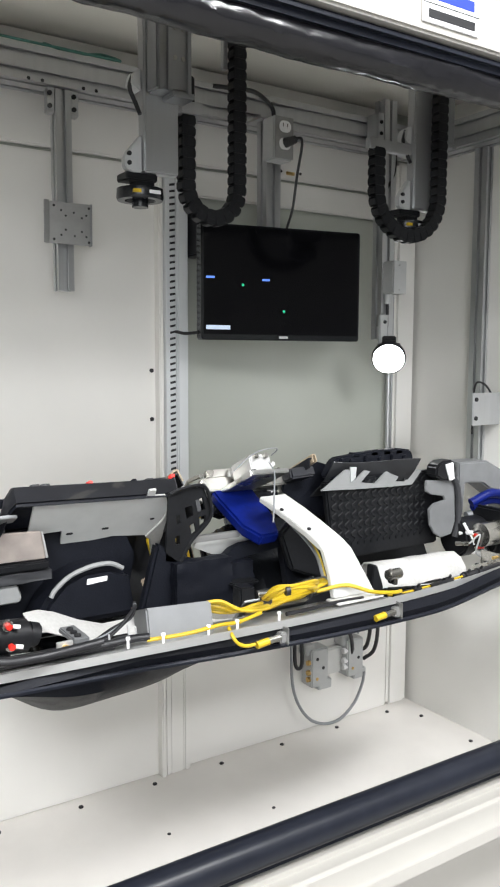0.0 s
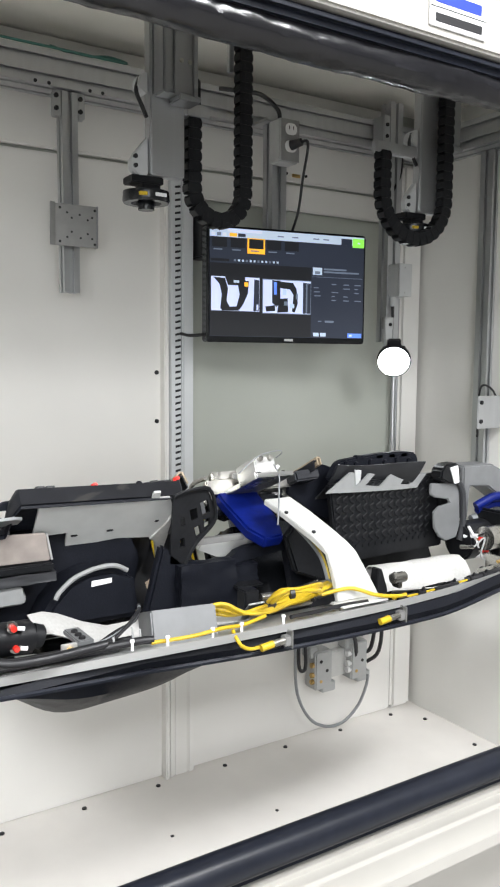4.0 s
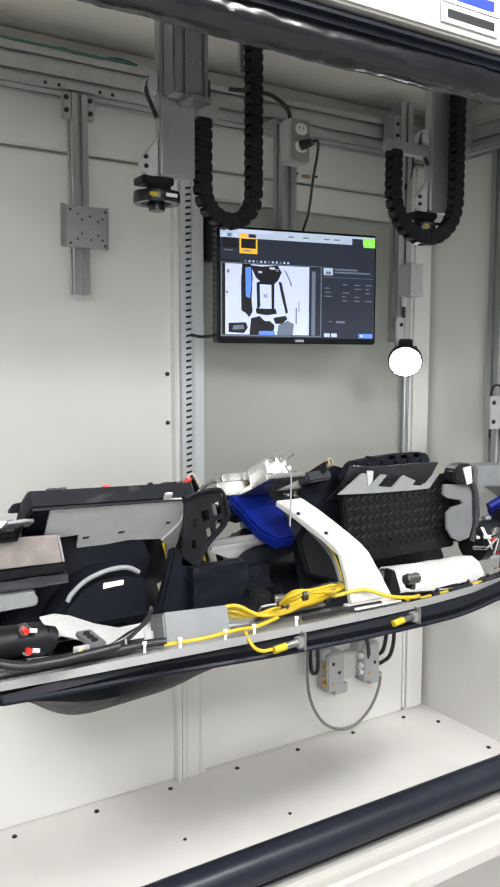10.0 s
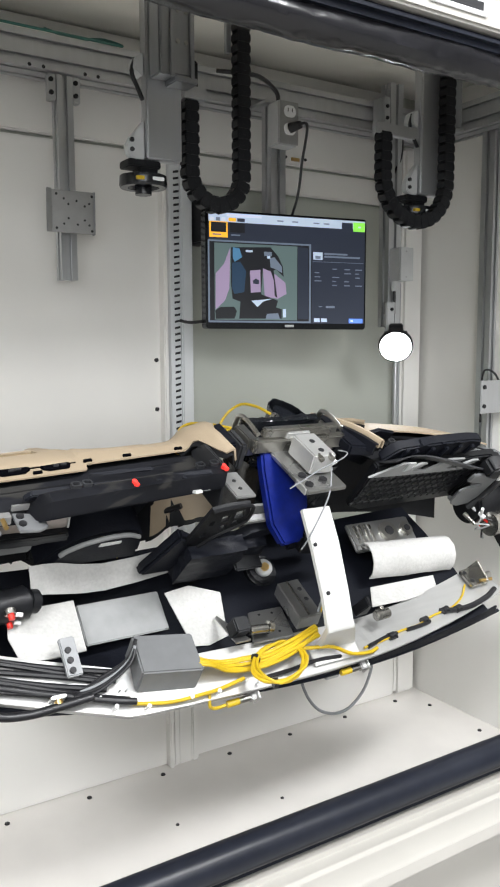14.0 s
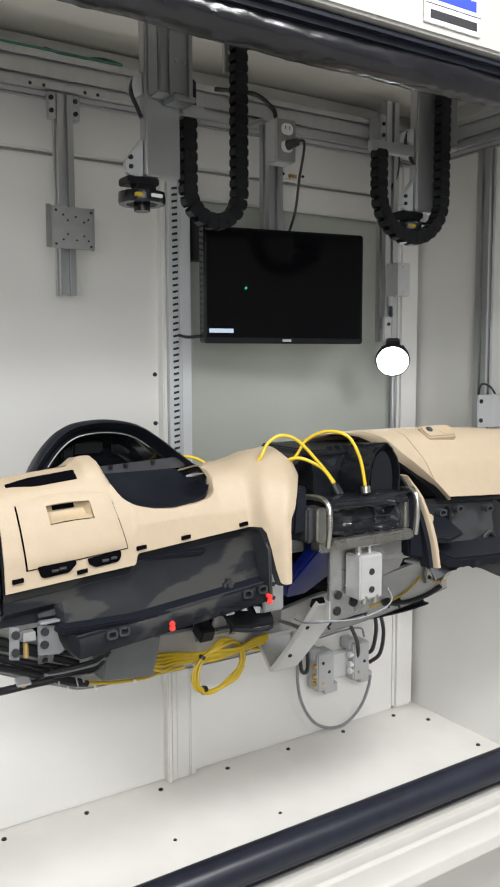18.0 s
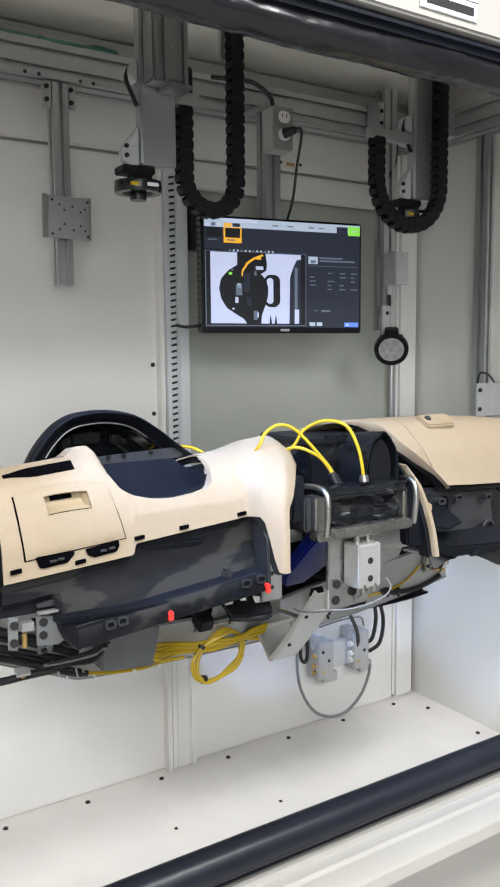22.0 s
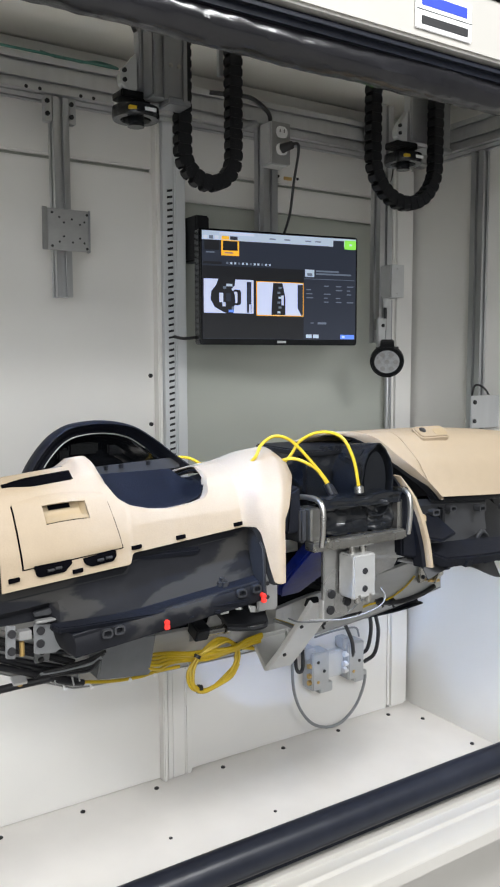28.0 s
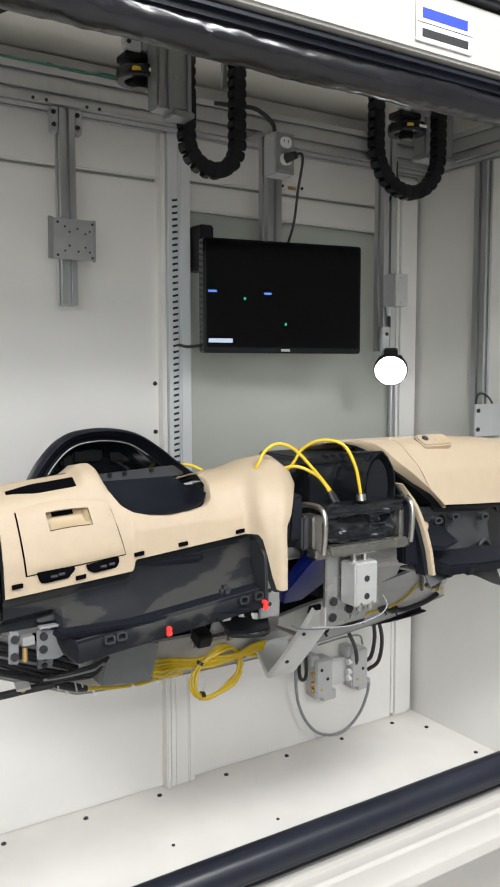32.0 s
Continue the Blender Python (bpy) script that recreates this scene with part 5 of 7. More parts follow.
# end cap and dark inset on top
up("end_cap", prism([(-0.650, 0.775), (-0.640, 0.86), (-0.60, 0.918), (-0.50, 0.90), (-0.40, 0.86), (-0.40, 0.78), (-0.55, 0.70), (-0.64, 0.74)], -0.790, -0.7715, "x", 0.004), DASH_BLACK)
rows = []
for i in range(13):
    x = -0.748 + 0.119 * i / 12
    lo = skin_low(x)
    k = (crest_z(x) - lo) / 0.16
    w = 0.003 + 0.0075 * ease(i / 5)
    rows.append([(x, yy, lo + k * lerp([(-0.633, 0.115), (-0.618, 0.138), (-0.597, 0.152), (-0.57, 0.158), (-0.50, 0.150)], yy) + 0.0014) for yy in (-0.602 - w, -0.602 - w / 2, -0.602, -0.602 + w / 2, -0.602 + w)])
up("side_vent", sheet(rows, 0.001), HOLE, None, "dark vent opening in the top skin")

# instrument hood: an arched black shell behind the cut
arc = [(-0.678, 0.895), (-0.655, 0.9377), (-0.629, 0.9706), (-0.6025, 0.992), (-0.571, 1.0027), (-0.517, 1.0054), (-0.461, 0.9946), (-0.415, 0.9668), (-0.380, 0.940), (-0.337, 0.909)]
arch = [(p.x, p.z) for p in smooth_path([(a, 0, b) for a, b in arc], 4)]
cx, cz = -0.505, 0.875
rows = []
for y, s in ((-0.440, 0.815), (-0.436, 0.84), (-0.440, 0.87), (-0.450, 0.91), (-0.463, 0.945), (-0.466, 0.965), (-0.463, 0.985), (-0.452, 0.997), (-0.442, 1.0), (-0.42, 0.965), (-0.395, 0.89), (-0.375, 0.80)):
    rows.append([(cx + (x - cx) * s, y, cz + (z - cz) * s) for x, z in arch])
hood = up("instrument_hood", sheet(rows, 0.003), DASH_BLACK, None, "arched navy-black instrument hood")
rows = [[(cx + (x - cx) * s, y, cz + (z - cz) * s) for x, z in arch] for y, s in ((-0.440, 0.815), (-0.43, 0.79), (-0.39, 0.74), (-0.365, 0.55), (-0.36, 0.08))]
up("hood_lining", sheet(rows, 0.002), BLACK_G, hood)
rim = [(cx + (x - cx) * 0.815, -0.4425, cz + (z - cz) * 0.815) for x, z in arch[4:-8]]
up("bright_trim", pipe(rim, 0.0011, 6, 1), ZINC, hood)
up("gauge_strip", prism([(-0.615, 0.900), (-0.362, 0.908), (-0.362, 0.929), (-0.600, 0.918)], -0.452, -0.446, "y", 0.001), CHARCOAL, hood)
for x in (-0.555, -0.515, -0.485, -0.43):
    up("peg", box(x - 0.004, x + 0.004, -0.455, -0.451, 0.915 + 0.04 * (x + 0.5), 0.923 + 0.04 * (x + 0.5), 0.001), BLACK, hood)
for x, z, w in ((-0.53, 0.950, 0.030), (-0.46, 0.945, 0.022), (-0.57, 0.94, 0.012)):
    up("gauge_pocket", box(x - w, x + w, -0.385, -0.37, z - 0.012, z + 0.012, 0.004), BLACK_G, hood)
# dark bowl between hood and skin
rows = []
for k in range(13):
    u = k / 12
    row = []
    for i in range(31):
        v = i / 30
        x = -0.622 + 0.236 * v
        lip = min(skin_top(x) - 0.004, crest_z(x) - 0.014)
        yl = -0.634 + 0.02 * ease(abs(v - 0.5) * 2)
        zb = 0.908
        yy = yl + (-0.455 - yl) * u
        zz = lip + (zb - lip) * u - 0.030 * math.sin(math.pi * u) * (1 - 0.5 * abs(2 * v - 1))
        row.append((x, yy, zz))
    rows.append(row)
up("instrument_bowl", sheet(rows, 0.002), DASH_BLACK, hood)

# windscreen side of the dash, black
def droop(x):
    """How far the driver's end of plate and cowl hangs down."""
    return 0.036 * max(0.0, min(1.0, (-0.55 - x) / 0.24))


rows = []
for i in range(64):
    x = -0.785 + 1.155 * i / 63
    b = math.exp(-((x + 0.535) / 0.165) ** 4) * (1 - 1.1 * (x + 0.60))
    e = 0.75 * ease((x - 0.06) / 0.28)
    bow = 0.17 * (x + 0.06) ** 2
    pts = [(-0.700 + bow, 0.638), (-0.708 + bow, 0.622), (-0.700 + bow, 0.606), (-0.66 + bow, 0.594), (-0.60, 0.582 - 0.028 * b), (-0.54, 0.568 - 0.058 * b), (-0.48, 0.552 - 0.072 * b), (-0.42, 0.536 - 0.062 * b), (-0.36, 0.514 - 0.028 * b), (-0.325, 0.502 - 0.010 * b)]
    rows.append([(x, y, z + 0.03 * e - droop(x) * w) for (y, z), w in zip(pts, (1, 0.8, 0.35, -0.2, 0, 0, 0, 0, 0, 0))])
cowl = fx("windscreen_cowl", sheet(rows, 0.004), DASH_BLACK, None, "curved navy-black windscreen side of the dashboard")
ribs = []
for i in range(64):
    x = -0.785 + 1.185 * i / 63
    bow = 0.17 * (x + 0.06) ** 2
    ribs.append((x, -0.706 + bow, 0.606 - 0.38 * droop(x) + 0.0225 * ease((x - 0.06) / 0.28)))
fx("cowl_bead", pipe(ribs, 0.0045, 6, 1), RUBBER, cowl)

# knee bolster under the skin
rows = []
for x in [-0.768 + 0.44 * i / 40 for i in range(41)]:
    c = skin_low(x)
    e = ease((x + 0.692) / 0.018)
    low = 0.722 + (0.672 - 0.722) * e + 0.10 * (x + 0.67) * e
    prof = [(-0.648, c - 0.004), (-0.645, c - 0.020), (-0.645, c - 0.035), (-0.640 - 0.016 * e, min(low + 0.055, c - 0.039)), (-0.634 - 0.032 * e, min(low + 0.03, c - 0.043)), (-0.630 - 0.058 * e, min(low + 0.022, c - 0.047)), (-0.630 - 0.063 * e, min(low + 0.012, c - 0.052)), (-0.630 - 0.060 * e, low - 0.008), (-0.620 - 0.040 * e, low - 0.012)]
    rows.append([(x, y, z) for y, z in prof])
lining = [[(x, y + 0.007, z + 0.004) for x, y, z in r[1:]] for r in rows]
bolster = up("knee_bolster", sheet(rows, 0.003), PATCHY, None, "dark charcoal lower panel with pale patches")
up("bolster_lining", sheet(lining, 0.002), DASH_BLACK, bolster)
up("bolster_end", prism([(-0.700, 0.70), (-0.695, 0.79), (-0.655, 0.83), (-0.60, 0.80), (-0.60, 0.69)], -0.331, -0.325, "x", 0.002), CHARCOAL, bolster)
up("bolster_knuckle", box(-0.405, -0.385, -0.676, -0.655, 0.722, 0.742, 0.006), CHARCOAL, bolster)
for x in (-0.62, -0.60, -0.375, -0.345):
    up("moulded_loop", frame_plate(oblong(x, 0.695 + 0.1 * (x + 0.62), 0.018, 0.014, 3, 0.005), [oblong(x, 0.695 + 0.1 * (x + 0.62), 0.012, 0.009, 3, 0.003)], -0.699, -0.692, "y"), CHARCOAL, bolster)
for x, y, z in ((-0.516, -0.693, 0.688), (-0.331, -0.697, 0.703)):
    b = rod((x, y + 0.012, z + 0.008), (x, y - 0.003, z + 0.004), 0.0048, 14, edge=0.001)
    box(x - 0.004, x + 0.005, y - 0.003, y + 0.004, z - 0.007, z + 0.002, 0.0015, bm=b)
    up("red_clip", b, RED_GLOW, bolster, "red plastic clip brightened by an added glow")
for pts, bolts in (([(-0.758, 0.716), (-0.7437, 0.713), (-0.7455, 0.6627), (-0.7598, 0.6657)], ((-0.7505, 0.703), (-0.7515, 0.676))), ([(-0.716, 0.712), (-0.668, 0.702), (-0.668, 0.668), (-0.684, 0.660), (-0.716, 0.664)], ((-0.706, 0.700), (-0.707, 0.680)))):
    plate_e = up("end_bracket_plate", prism(pts, -0.640, -0.634, "y", 0.001), BOX_G, None, "drilled grey steel bracket plate")
    for x, z in bolts:
        up("bracket_bolt", bolt((x, -0.640, z), (0, -1, 0), 0.0065, 0.004), INK, plate_e)
up("white_bar", box(-0.716, -0.677, -0.652, -0.640, 0.715, 0.7190, 0.001), ZINC, None, "short pale bar")
up("grey_block", prism([(-0.716, 0.728), (-0.680, 0.734), (-0.678, 0.7225), (-0.714, 0.7225)], -0.640, -0.622, "y", 0.001), CHARCOAL)
up("brass_fitting", rod((-0.737, -0.645, 0.690), (-0.737, -0.645, 0.668), 0.004, 10), BRASS)
up("white_fitting", box(-0.741, -0.722, -0.648, -0.632, 0.692, 0.706, 0.001), ZINC)
# grey backing sheet, slotted, seen in the first pose
def leaning(bm):
    """Stands a flat outline, drawn downwards from z = 0, under the lower panel so that its foot leans away."""
    bm.transform(Matrix.Translation((0, -0.38, 0.837)) @ pose(0, 0, 0, 40))
    return bm


pan = [(-0.629, 0.016), (-0.625, -0.086), (-0.557, -0.083), (-0.55, -0.138), (-0.5, -0.126), (-0.441, -0.119), (-0.368, -0.129), (-0.354, -0.139), (-0.323, -0.22), (-0.326, -0.134), (-0.339, -0.041), (-0.358, -0.004), (-0.382, -0.002), (-0.384, 0.014), (-0.398, 0.014), (-0.400, -0.004), (-0.415, -0.007), (-0.433, -0.005), (-0.544, -0.002)]
backing = fx("backing_sheet", leaning(prism(pan, 0, 0.005, "y")), PALE, bolster, "pale grey slotted backing sheet")
fx("backing_fold", leaning(prism([(-0.368, -0.129), (-0.354, -0.139), (-0.323, -0.220), (-0.326, -0.134), (-0.339, -0.041), (-0.344, -0.08)], -0.006, -0.001, "y", 0.001)), FELT, bolster)
for x, h, w in ((-0.540, -0.094, 0.014), (-0.466, -0.090, 0.015), (-0.366, -0.076, 0.010)):
    fx("dark_slot", leaning(prism(oblong(x, h, w, 0.006, 3), -0.001, -0.0004, "y")), INK, backing)
rail = fx("top_rail", prism([(-0.70, 0.838), (-0.69, 0.850), (-0.66, 0.853), (-0.36, 0.866), (-0.355, 0.856), (-0.36, 0.846), (-0.64, 0.836), (-0.70, 0.834)], -0.362, -0.350, "y", 0.003), DASH_BLACK, bolster)
for x in (-0.62, -0.56, -0.47, -0.42):
    fx("rail_rib", box(x - 0.006, x + 0.006, -0.366, -0.360, 0.840, 0.858 + (x + 0.66) * 0.05, 0.002), DASH_BLACK, rail)
# ---- centre: clamp, bracket, actuator, blue nest ----
def drawn_in(bm, d):
    """Sets a clamp part back towards the turning axis."""
    bm.transform(Matrix.Translation((0.7 * d, d, -0.25 * d)))
    return bm


clamp = up("clamp_frame", drawn_in(box(-0.250, -0.022, -0.736, -0.706, 0.778, 0.797, 0.003), 0.033), STEEL, None, "steel clamp frame with rounded posts")
for x in (-0.240, -0.030):
    up("clamp_post", drawn_in(pipe([(x, -0.745, 0.790), (x, -0.750, 0.83), (x, -0.748, 0.858), (x, -0.735, 0.872), (x, -0.70, 0.874), (x, -0.66, 0.868)], 0.0052, 10), 0.033), STEEL, clamp)
    up("clamp_cheek", drawn_in(box(x - 0.012, x + 0.010, -0.730, -0.690, 0.797, 0.858, 0.003), 0.033), STEEL, clamp)
up("clamp_jaw", drawn_in(box(-0.228, -0.044, -0.757, -0.735, 0.785, 0.803, 0.004), 0.033), STEEL, clamp)
up("cushion", drawn_in(crumple(box(-0.230, -0.040, -0.735, -0.695, 0.852, 0.872, 0), 14, 0.007, 60), 0.033), BLACK_G, clamp, "black rubber cushion")
up("dark_pad", drawn_in(crumple(box(-0.228, -0.040, -0.716, -0.66, 0.800, 0.852, 0), 14, 0.009, 45, 7), 0.033), BLACK_G, clamp)
up("clamp_rear", drawn_in(box(-0.268, -0.252, -0.72, -0.66, 0.795, 0.858, 0.004), 0.033), CHARCOAL, clamp)
act = up("clamp_cylinder", drawn_in(box(-0.166, -0.112, -0.744, -0.700, 0.682, 0.764, 0.003), 0.021), PLATE, None, "silver square pneumatic cylinder")
for x in (-0.152, -0.126):
    up("piston_rod", drawn_in(rod((x, -0.722, 0.762), (x, -0.722, 0.786), 0.006, 12), 0.021), STEEL, act)
up("yoke", drawn_in(box(-0.166, -0.108, -0.738, -0.708, 0.778, 0.789, 0.003), 0.021), PLATE, act)
for z in (0.700, 0.733):
    up("bolt_hole", drawn_in(rod((-0.139, -0.7425, z), (-0.139, -0.7455, z), 0.006, 14), 0.021), INK, act)
for x in (-0.152, -0.126):
    up("port", drawn_in(rod((x, -0.739, 0.690), (x, -0.739, 0.673), 0.006, 16, edge=0.001), 0.021), STEEL, act)
for z in (0.69, 0.72, 0.745):
    up("air_fitting", drawn_in(rod((-0.113, -0.715, z), (-0.101, -0.722, z), 0.0045, 10), 0.021), PAPER, act)
up("air_tube", pipe([(-0.084, -0.722, 0.69), (-0.078, -0.728, 0.672), (-0.10, -0.728, 0.655), (-0.16, -0.715, 0.642), (-0.22, -0.68, 0.640)], 0.0013), GREY_CABLE, act)
brk = up("bracket_plate", prism([(-0.183, 0.630), (-0.086, 0.634), (-0.086, 0.70), (-0.100, 0.772), (-0.183, 0.772)], -0.676, -0.666, "y", 0.002), ALU_B, None, "drilled aluminium bracket plate")
for x, z in ((-0.1657, 0.6796), (-0.168, 0.6495), (-0.128, 0.6600)):
    up("bracket_bolt", bolt((x, -0.676, z), (0, -1, 0), 0.0085, 0.005), INK, brk)
up("bracket_flange", box(-0.186, -0.1825, -0.678, -0.664, 0.634, 0.670, 0.001), PLATE, brk)
# blue plate under the arm, leaning with it
slab_m = pose(0, -0.311, 0.814, 22.4)
blue = [(-0.203, 0.015), (-0.100, 0.013), (-0.112, -0.10), (-0.140, -0.170), (-0.188, -0.174), (-0.208, -0.130), (-0.207, -0.02)]
fx("blue_nest", prism(blue, -0.026, 0.0, "z", 0.005, m=slab_m), BLUE, None, "deep blue printed plastic nest")
# added pale sheet in place of the wall that shows through the gap
fx("rear_panel", prism([(-0.290, 0.716), (-0.277, 0.736), (-0.164, 0.733), (-0.147, 0.706), (-0.203, 0.693), (-0.241, 0.694)], -0.371, -0.366, "y"), PALE, None, "pale sheet standing in for the wall seen through the gap behind the air duct")
# white bent arm from the plate to the clamp
SPINE = [((-0.135, -0.435, 0.822), 0.033), ((-0.134, -0.505, 0.803), 0.033), ((-0.141, -0.600, 0.779), 0.031), ((-0.148, -0.650, 0.766), 0.031), ((-0.143, -0.663, 0.752), 0.033), ((-0.122, -0.666, 0.705), 0.041), ((-0.104, -0.668, 0.660), 0.050)]


def arm_rows(off, wide, flange):
    rows = []
    for (x, y, z), w in SPINE:
        w *= wide
        nv = Vector((0, -0.25, 0.97)) if z > 0.76 else Vector((0, -0.995, 0.1))
        row = [Vector((x - w, y, z)) + nv * (flange + off), Vector((x - w, y, z)) + nv * off, Vector((x + w, y, z)) + nv * off, Vector((x + w, y, z)) + nv * (flange + off)]
        rows.append([tuple(v) for v in row])
    return rows


warm = fx("bent_arm", bevel(sheet(arm_rows(0, 1.0, -0.012), 0.004), 0.0015), POWDER, None, "bent white powder-coated arm")
for p in ((-0.161, -0.505, 0.805), (-0.161, -0.597, 0.782)):
    fx("arm_bolt", bolt(p, (0, -0.25, 0.97), 0.004, 0.002), INK, warm)

# bowed base plate with its cable tray
def bow_y(x):
    return -0.7055 + (0.066 if x < -0.15 else 0.225) * (x + 0.15) ** 2 + 2.3 * droop(x)


out = [(-0.80 + 1.225 * i / 40) for i in range(41)]


def plate_at(x, v, h=0.0):
    """A point on the base plate: v from its outer to its inner edge, h above it; the passenger half leans inwards."""
    wide = 0.090 - 0.028 * ease((x - 0.36) / 0.1)
    lean = 0.012 + 0.024 * ease((x + 0.15) / 0.2)
    return x, bow_y(x) + wide * v + 0.3 * h, 0.652 - droop(x) - lean * v + h


slab = []
for x in out:
    p0, p1 = plate_at(x, 0), plate_at(x, 1)
    slab.append([(x, p0[1], p0[2] - 0.009), (x, p1[1], p1[2] - 0.009), p1, p0])
plate = fx("base_plate", sheet(slab, 0, closed=True), PLATE, None, "bowed bright aluminium base plate", smooth=False)
rowp = [[(x, bow_y(x) - 0.002, z - droop(x)) for z in (0.6405, 0.6545)] for x in out]
fx("plate_edge", sheet(rowp, 0.0015), EDGE, plate)
fx("foot_plate", box(-0.165, -0.052, -0.694, -0.655, 0.6545, 0.6585, 0.0015), POWDER, plate, "white foot plate of the bent arm")
fx("bundle_hose", pipe([(x, bow_y(x) + 0.021, 0.662 - droop(x) + 0.002 * math.sin(40 * x)) for x in (-0.79, -0.74, -0.69, -0.63, -0.57, -0.54)], 0.0065, 10, 6), CABLE, plate, "thick black hose behind the plate's edge")
fx("bundle_lead", pipe([(x, bow_y(x) + 0.018 + 0.004 * math.sin(30 * x), 0.6585) for x in (-0.28, -0.22, -0.16, -0.10)], 0.004, 8, 6), CABLE, plate)

# lead, ties and hose along the passenger half of the plate
fx("plate_lead", pipe([plate_at(x, v, 0.004) for x, v in ((-0.03, 0.22), (0.03, 0.24), (0.08, 0.30), (0.14, 0.26), (0.19, 0.32), (0.25, 0.28), (0.30, 0.40), (0.335, 0.62))], 0.0024, 8, 6), YELLOW, plate, "thin yellow lead along the plate")
fx("plate_sheath", pipe([plate_at(x, 0.24 + 0.05 * math.sin(30 * x), 0.004) for x in (-0.02, 0.01, 0.04, 0.07)], 0.0045, 8, 5), CABLE, plate)
fx("plate_sheath", pipe([plate_at(x, 0.26 + 0.04 * math.sin(30 * x), 0.004) for x in (0.10, 0.125, 0.15, 0.17)], 0.0045, 8, 5), CABLE, plate)
fx("edge_hose", pipe([plate_at(x, v, 0.005) for x, v in ((0.215, 0.34), (0.25, 0.20), (0.30, 0.08), (0.36, 0.06), (0.40, 0.14))], 0.0062, 8, 6), CABLE, plate)
for x, v in ((0.052, 0.26), (0.158, 0.30), (0.228, 0.30), (0.262, 0.18)):
    a, b = Vector(plate_at(x - 0.008, v, 0.004)), Vector(plate_at(x + 0.010, v, 0.004))
    b_ = rod(a, b, 0.0085, 10, edge=0.001)
    rod((a + b) / 2, (a + b) / 2 + Vector((0.002, -0.008, 0.014)), 0.003, 8, bm=b_)
    fx("cable_tie", b_, CABLE, plate)
# drilled hinge at the passenger end
hinge = fx("end_hinge", prism([(-0.022, -0.028), (0.022, -0.022), (0.026, 0.030), (-0.018, 0.026)], 0, 0.010, "z", 0.002, m=pose(0.362, -0.585, 0.632, -22)), STEEL, plate)
for dx, dy in ((-0.012, 0.014), (-0.010, -0.012)):
    fx("hinge_bolt", bolt(pose(0.362, -0.585, 0.632, -22) @ Vector((dx, dy, 0.010)), (0, 0.37, 0.93), 0.005, 0.003), INK, plate)
fx("hinge_web", box(0.380, 0.385, -0.608, -0.552, 0.622, 0.664, 0.001), STEEL, plate)
fx("hinge_pin", rod((0.384, -0.590, 0.650), (0.412, -0.586, 0.648), 0.008, 14, edge=0.001), STEEL, plate)
fx("hinge_pin", rod((0.366, -0.600, 0.655), (0.400, -0.602, 0.658), 0.004, 10), BRASS, plate)
gb = fx("control_box", box(0, 0.115, 0, 0.084, -0.004, 0.050, 0.003), BOX_G, None, "grey sheet-metal box on the plate")
gb.matrix_basis = Matrix.Translation((0, -YA, -ZA)) @ Matrix.Translation((-0.532, -0.656, 0.650)) @ pose(0, 0, 0, -19, 0, -9) @ Matrix.Translation((0, YA, ZA))

# ---- parts of the dash and fixture seen from the open side ----
def cloth(rows, name, label, parent=None):
    return fx(name, sheet([[(x, y, z + 0.004 * noise.noise(Vector((x * 25, y * 25, 3)))) for x, y, z in r] for r in rows], 0.003), FELT, parent, label)


zinc_face = fx("stained_plate", prism([(-0.77, 0.792), (-0.612, 0.7865), (-0.603, 0.733), (-0.77, 0.735)], -0.365, -0.357, "y", 0.002), WARM_ZINC, None, "stained zinc plate with a warm reflection in its colour and a bright edge")
fx("plate_edge", prism([(-0.612, 0.786), (-0.6085, 0.785), (-0.599, 0.735), (-0.603, 0.734)], -0.367, -0.355, "y", 0.0005), PLATE, zinc_face)
fx("plate_lip", box(-0.77, -0.600, -0.375, -0.335, 0.716, 0.731, 0.003), BLACK, zinc_face)
fx("foam_strip", crumple(box(-0.77, -0.594, -0.372, -0.345, 0.694, 0.713, 0), 8, 0.003, 60), CHARCOAL, zinc_face)
# grey sheet added where the back wall would be seen through the opening
fx("pale_panel", prism([(-0.77, 0.690), (-0.657, 0.690), (-0.650, 0.668), (-0.655, 0.656), (-0.77, 0.654)], -0.366, -0.360, "y", 0.003), GREY_P, zinc_face)
# inside of the instrument hood, with its pale gasket
arc_in = [(-0.602, -0.385, 0.662), (-0.594, -0.385, 0.675), (-0.567, -0.386, 0.697), (-0.533, -0.386, 0.709), (-0.505, -0.386, 0.713), (-0.480, -0.386, 0.711), (-0.457, -0.386, 0.699)]
hin = fx("hood_inside", prism([(-0.64, 0.60), (-0.61, 0.655), (-0.575, 0.69), (-0.535, 0.705), (-0.48, 0.706), (-0.44, 0.69), (-0.425, 0.60)], -0.383, -0.30, "y", 0.012), DASH_BLACK, None, "navy-black back of the instrument hood")
fx("gasket", pipe(arc_in, 0.0048, 8, 6), GREY_P, hin, "pale foam gasket")
fx("part_label", prism([(-0.531, 0.676), (-0.490, 0.679), (-0.489, 0.688), (-0.530, 0.687)], -0.3855, -0.3835, "y"), PAPER, hin)
fx("dark_liner", prism([(-0.70, 0.60), (-0.70, 0.735), (-0.66, 0.78), (-0.43, 0.79), (-0.39, 0.70), (-0.41, 0.60)], -0.30, -0.285, "y", 0.004), DASH_BLACK, hin)
fx("liner_cheek", prism([(-0.44, 0.60), (-0.40, 0.75), (-0.29, 0.66), (-0.29, 0.60)], -0.425, -0.40, "y", 0.006), DASH_BLACK, hin)
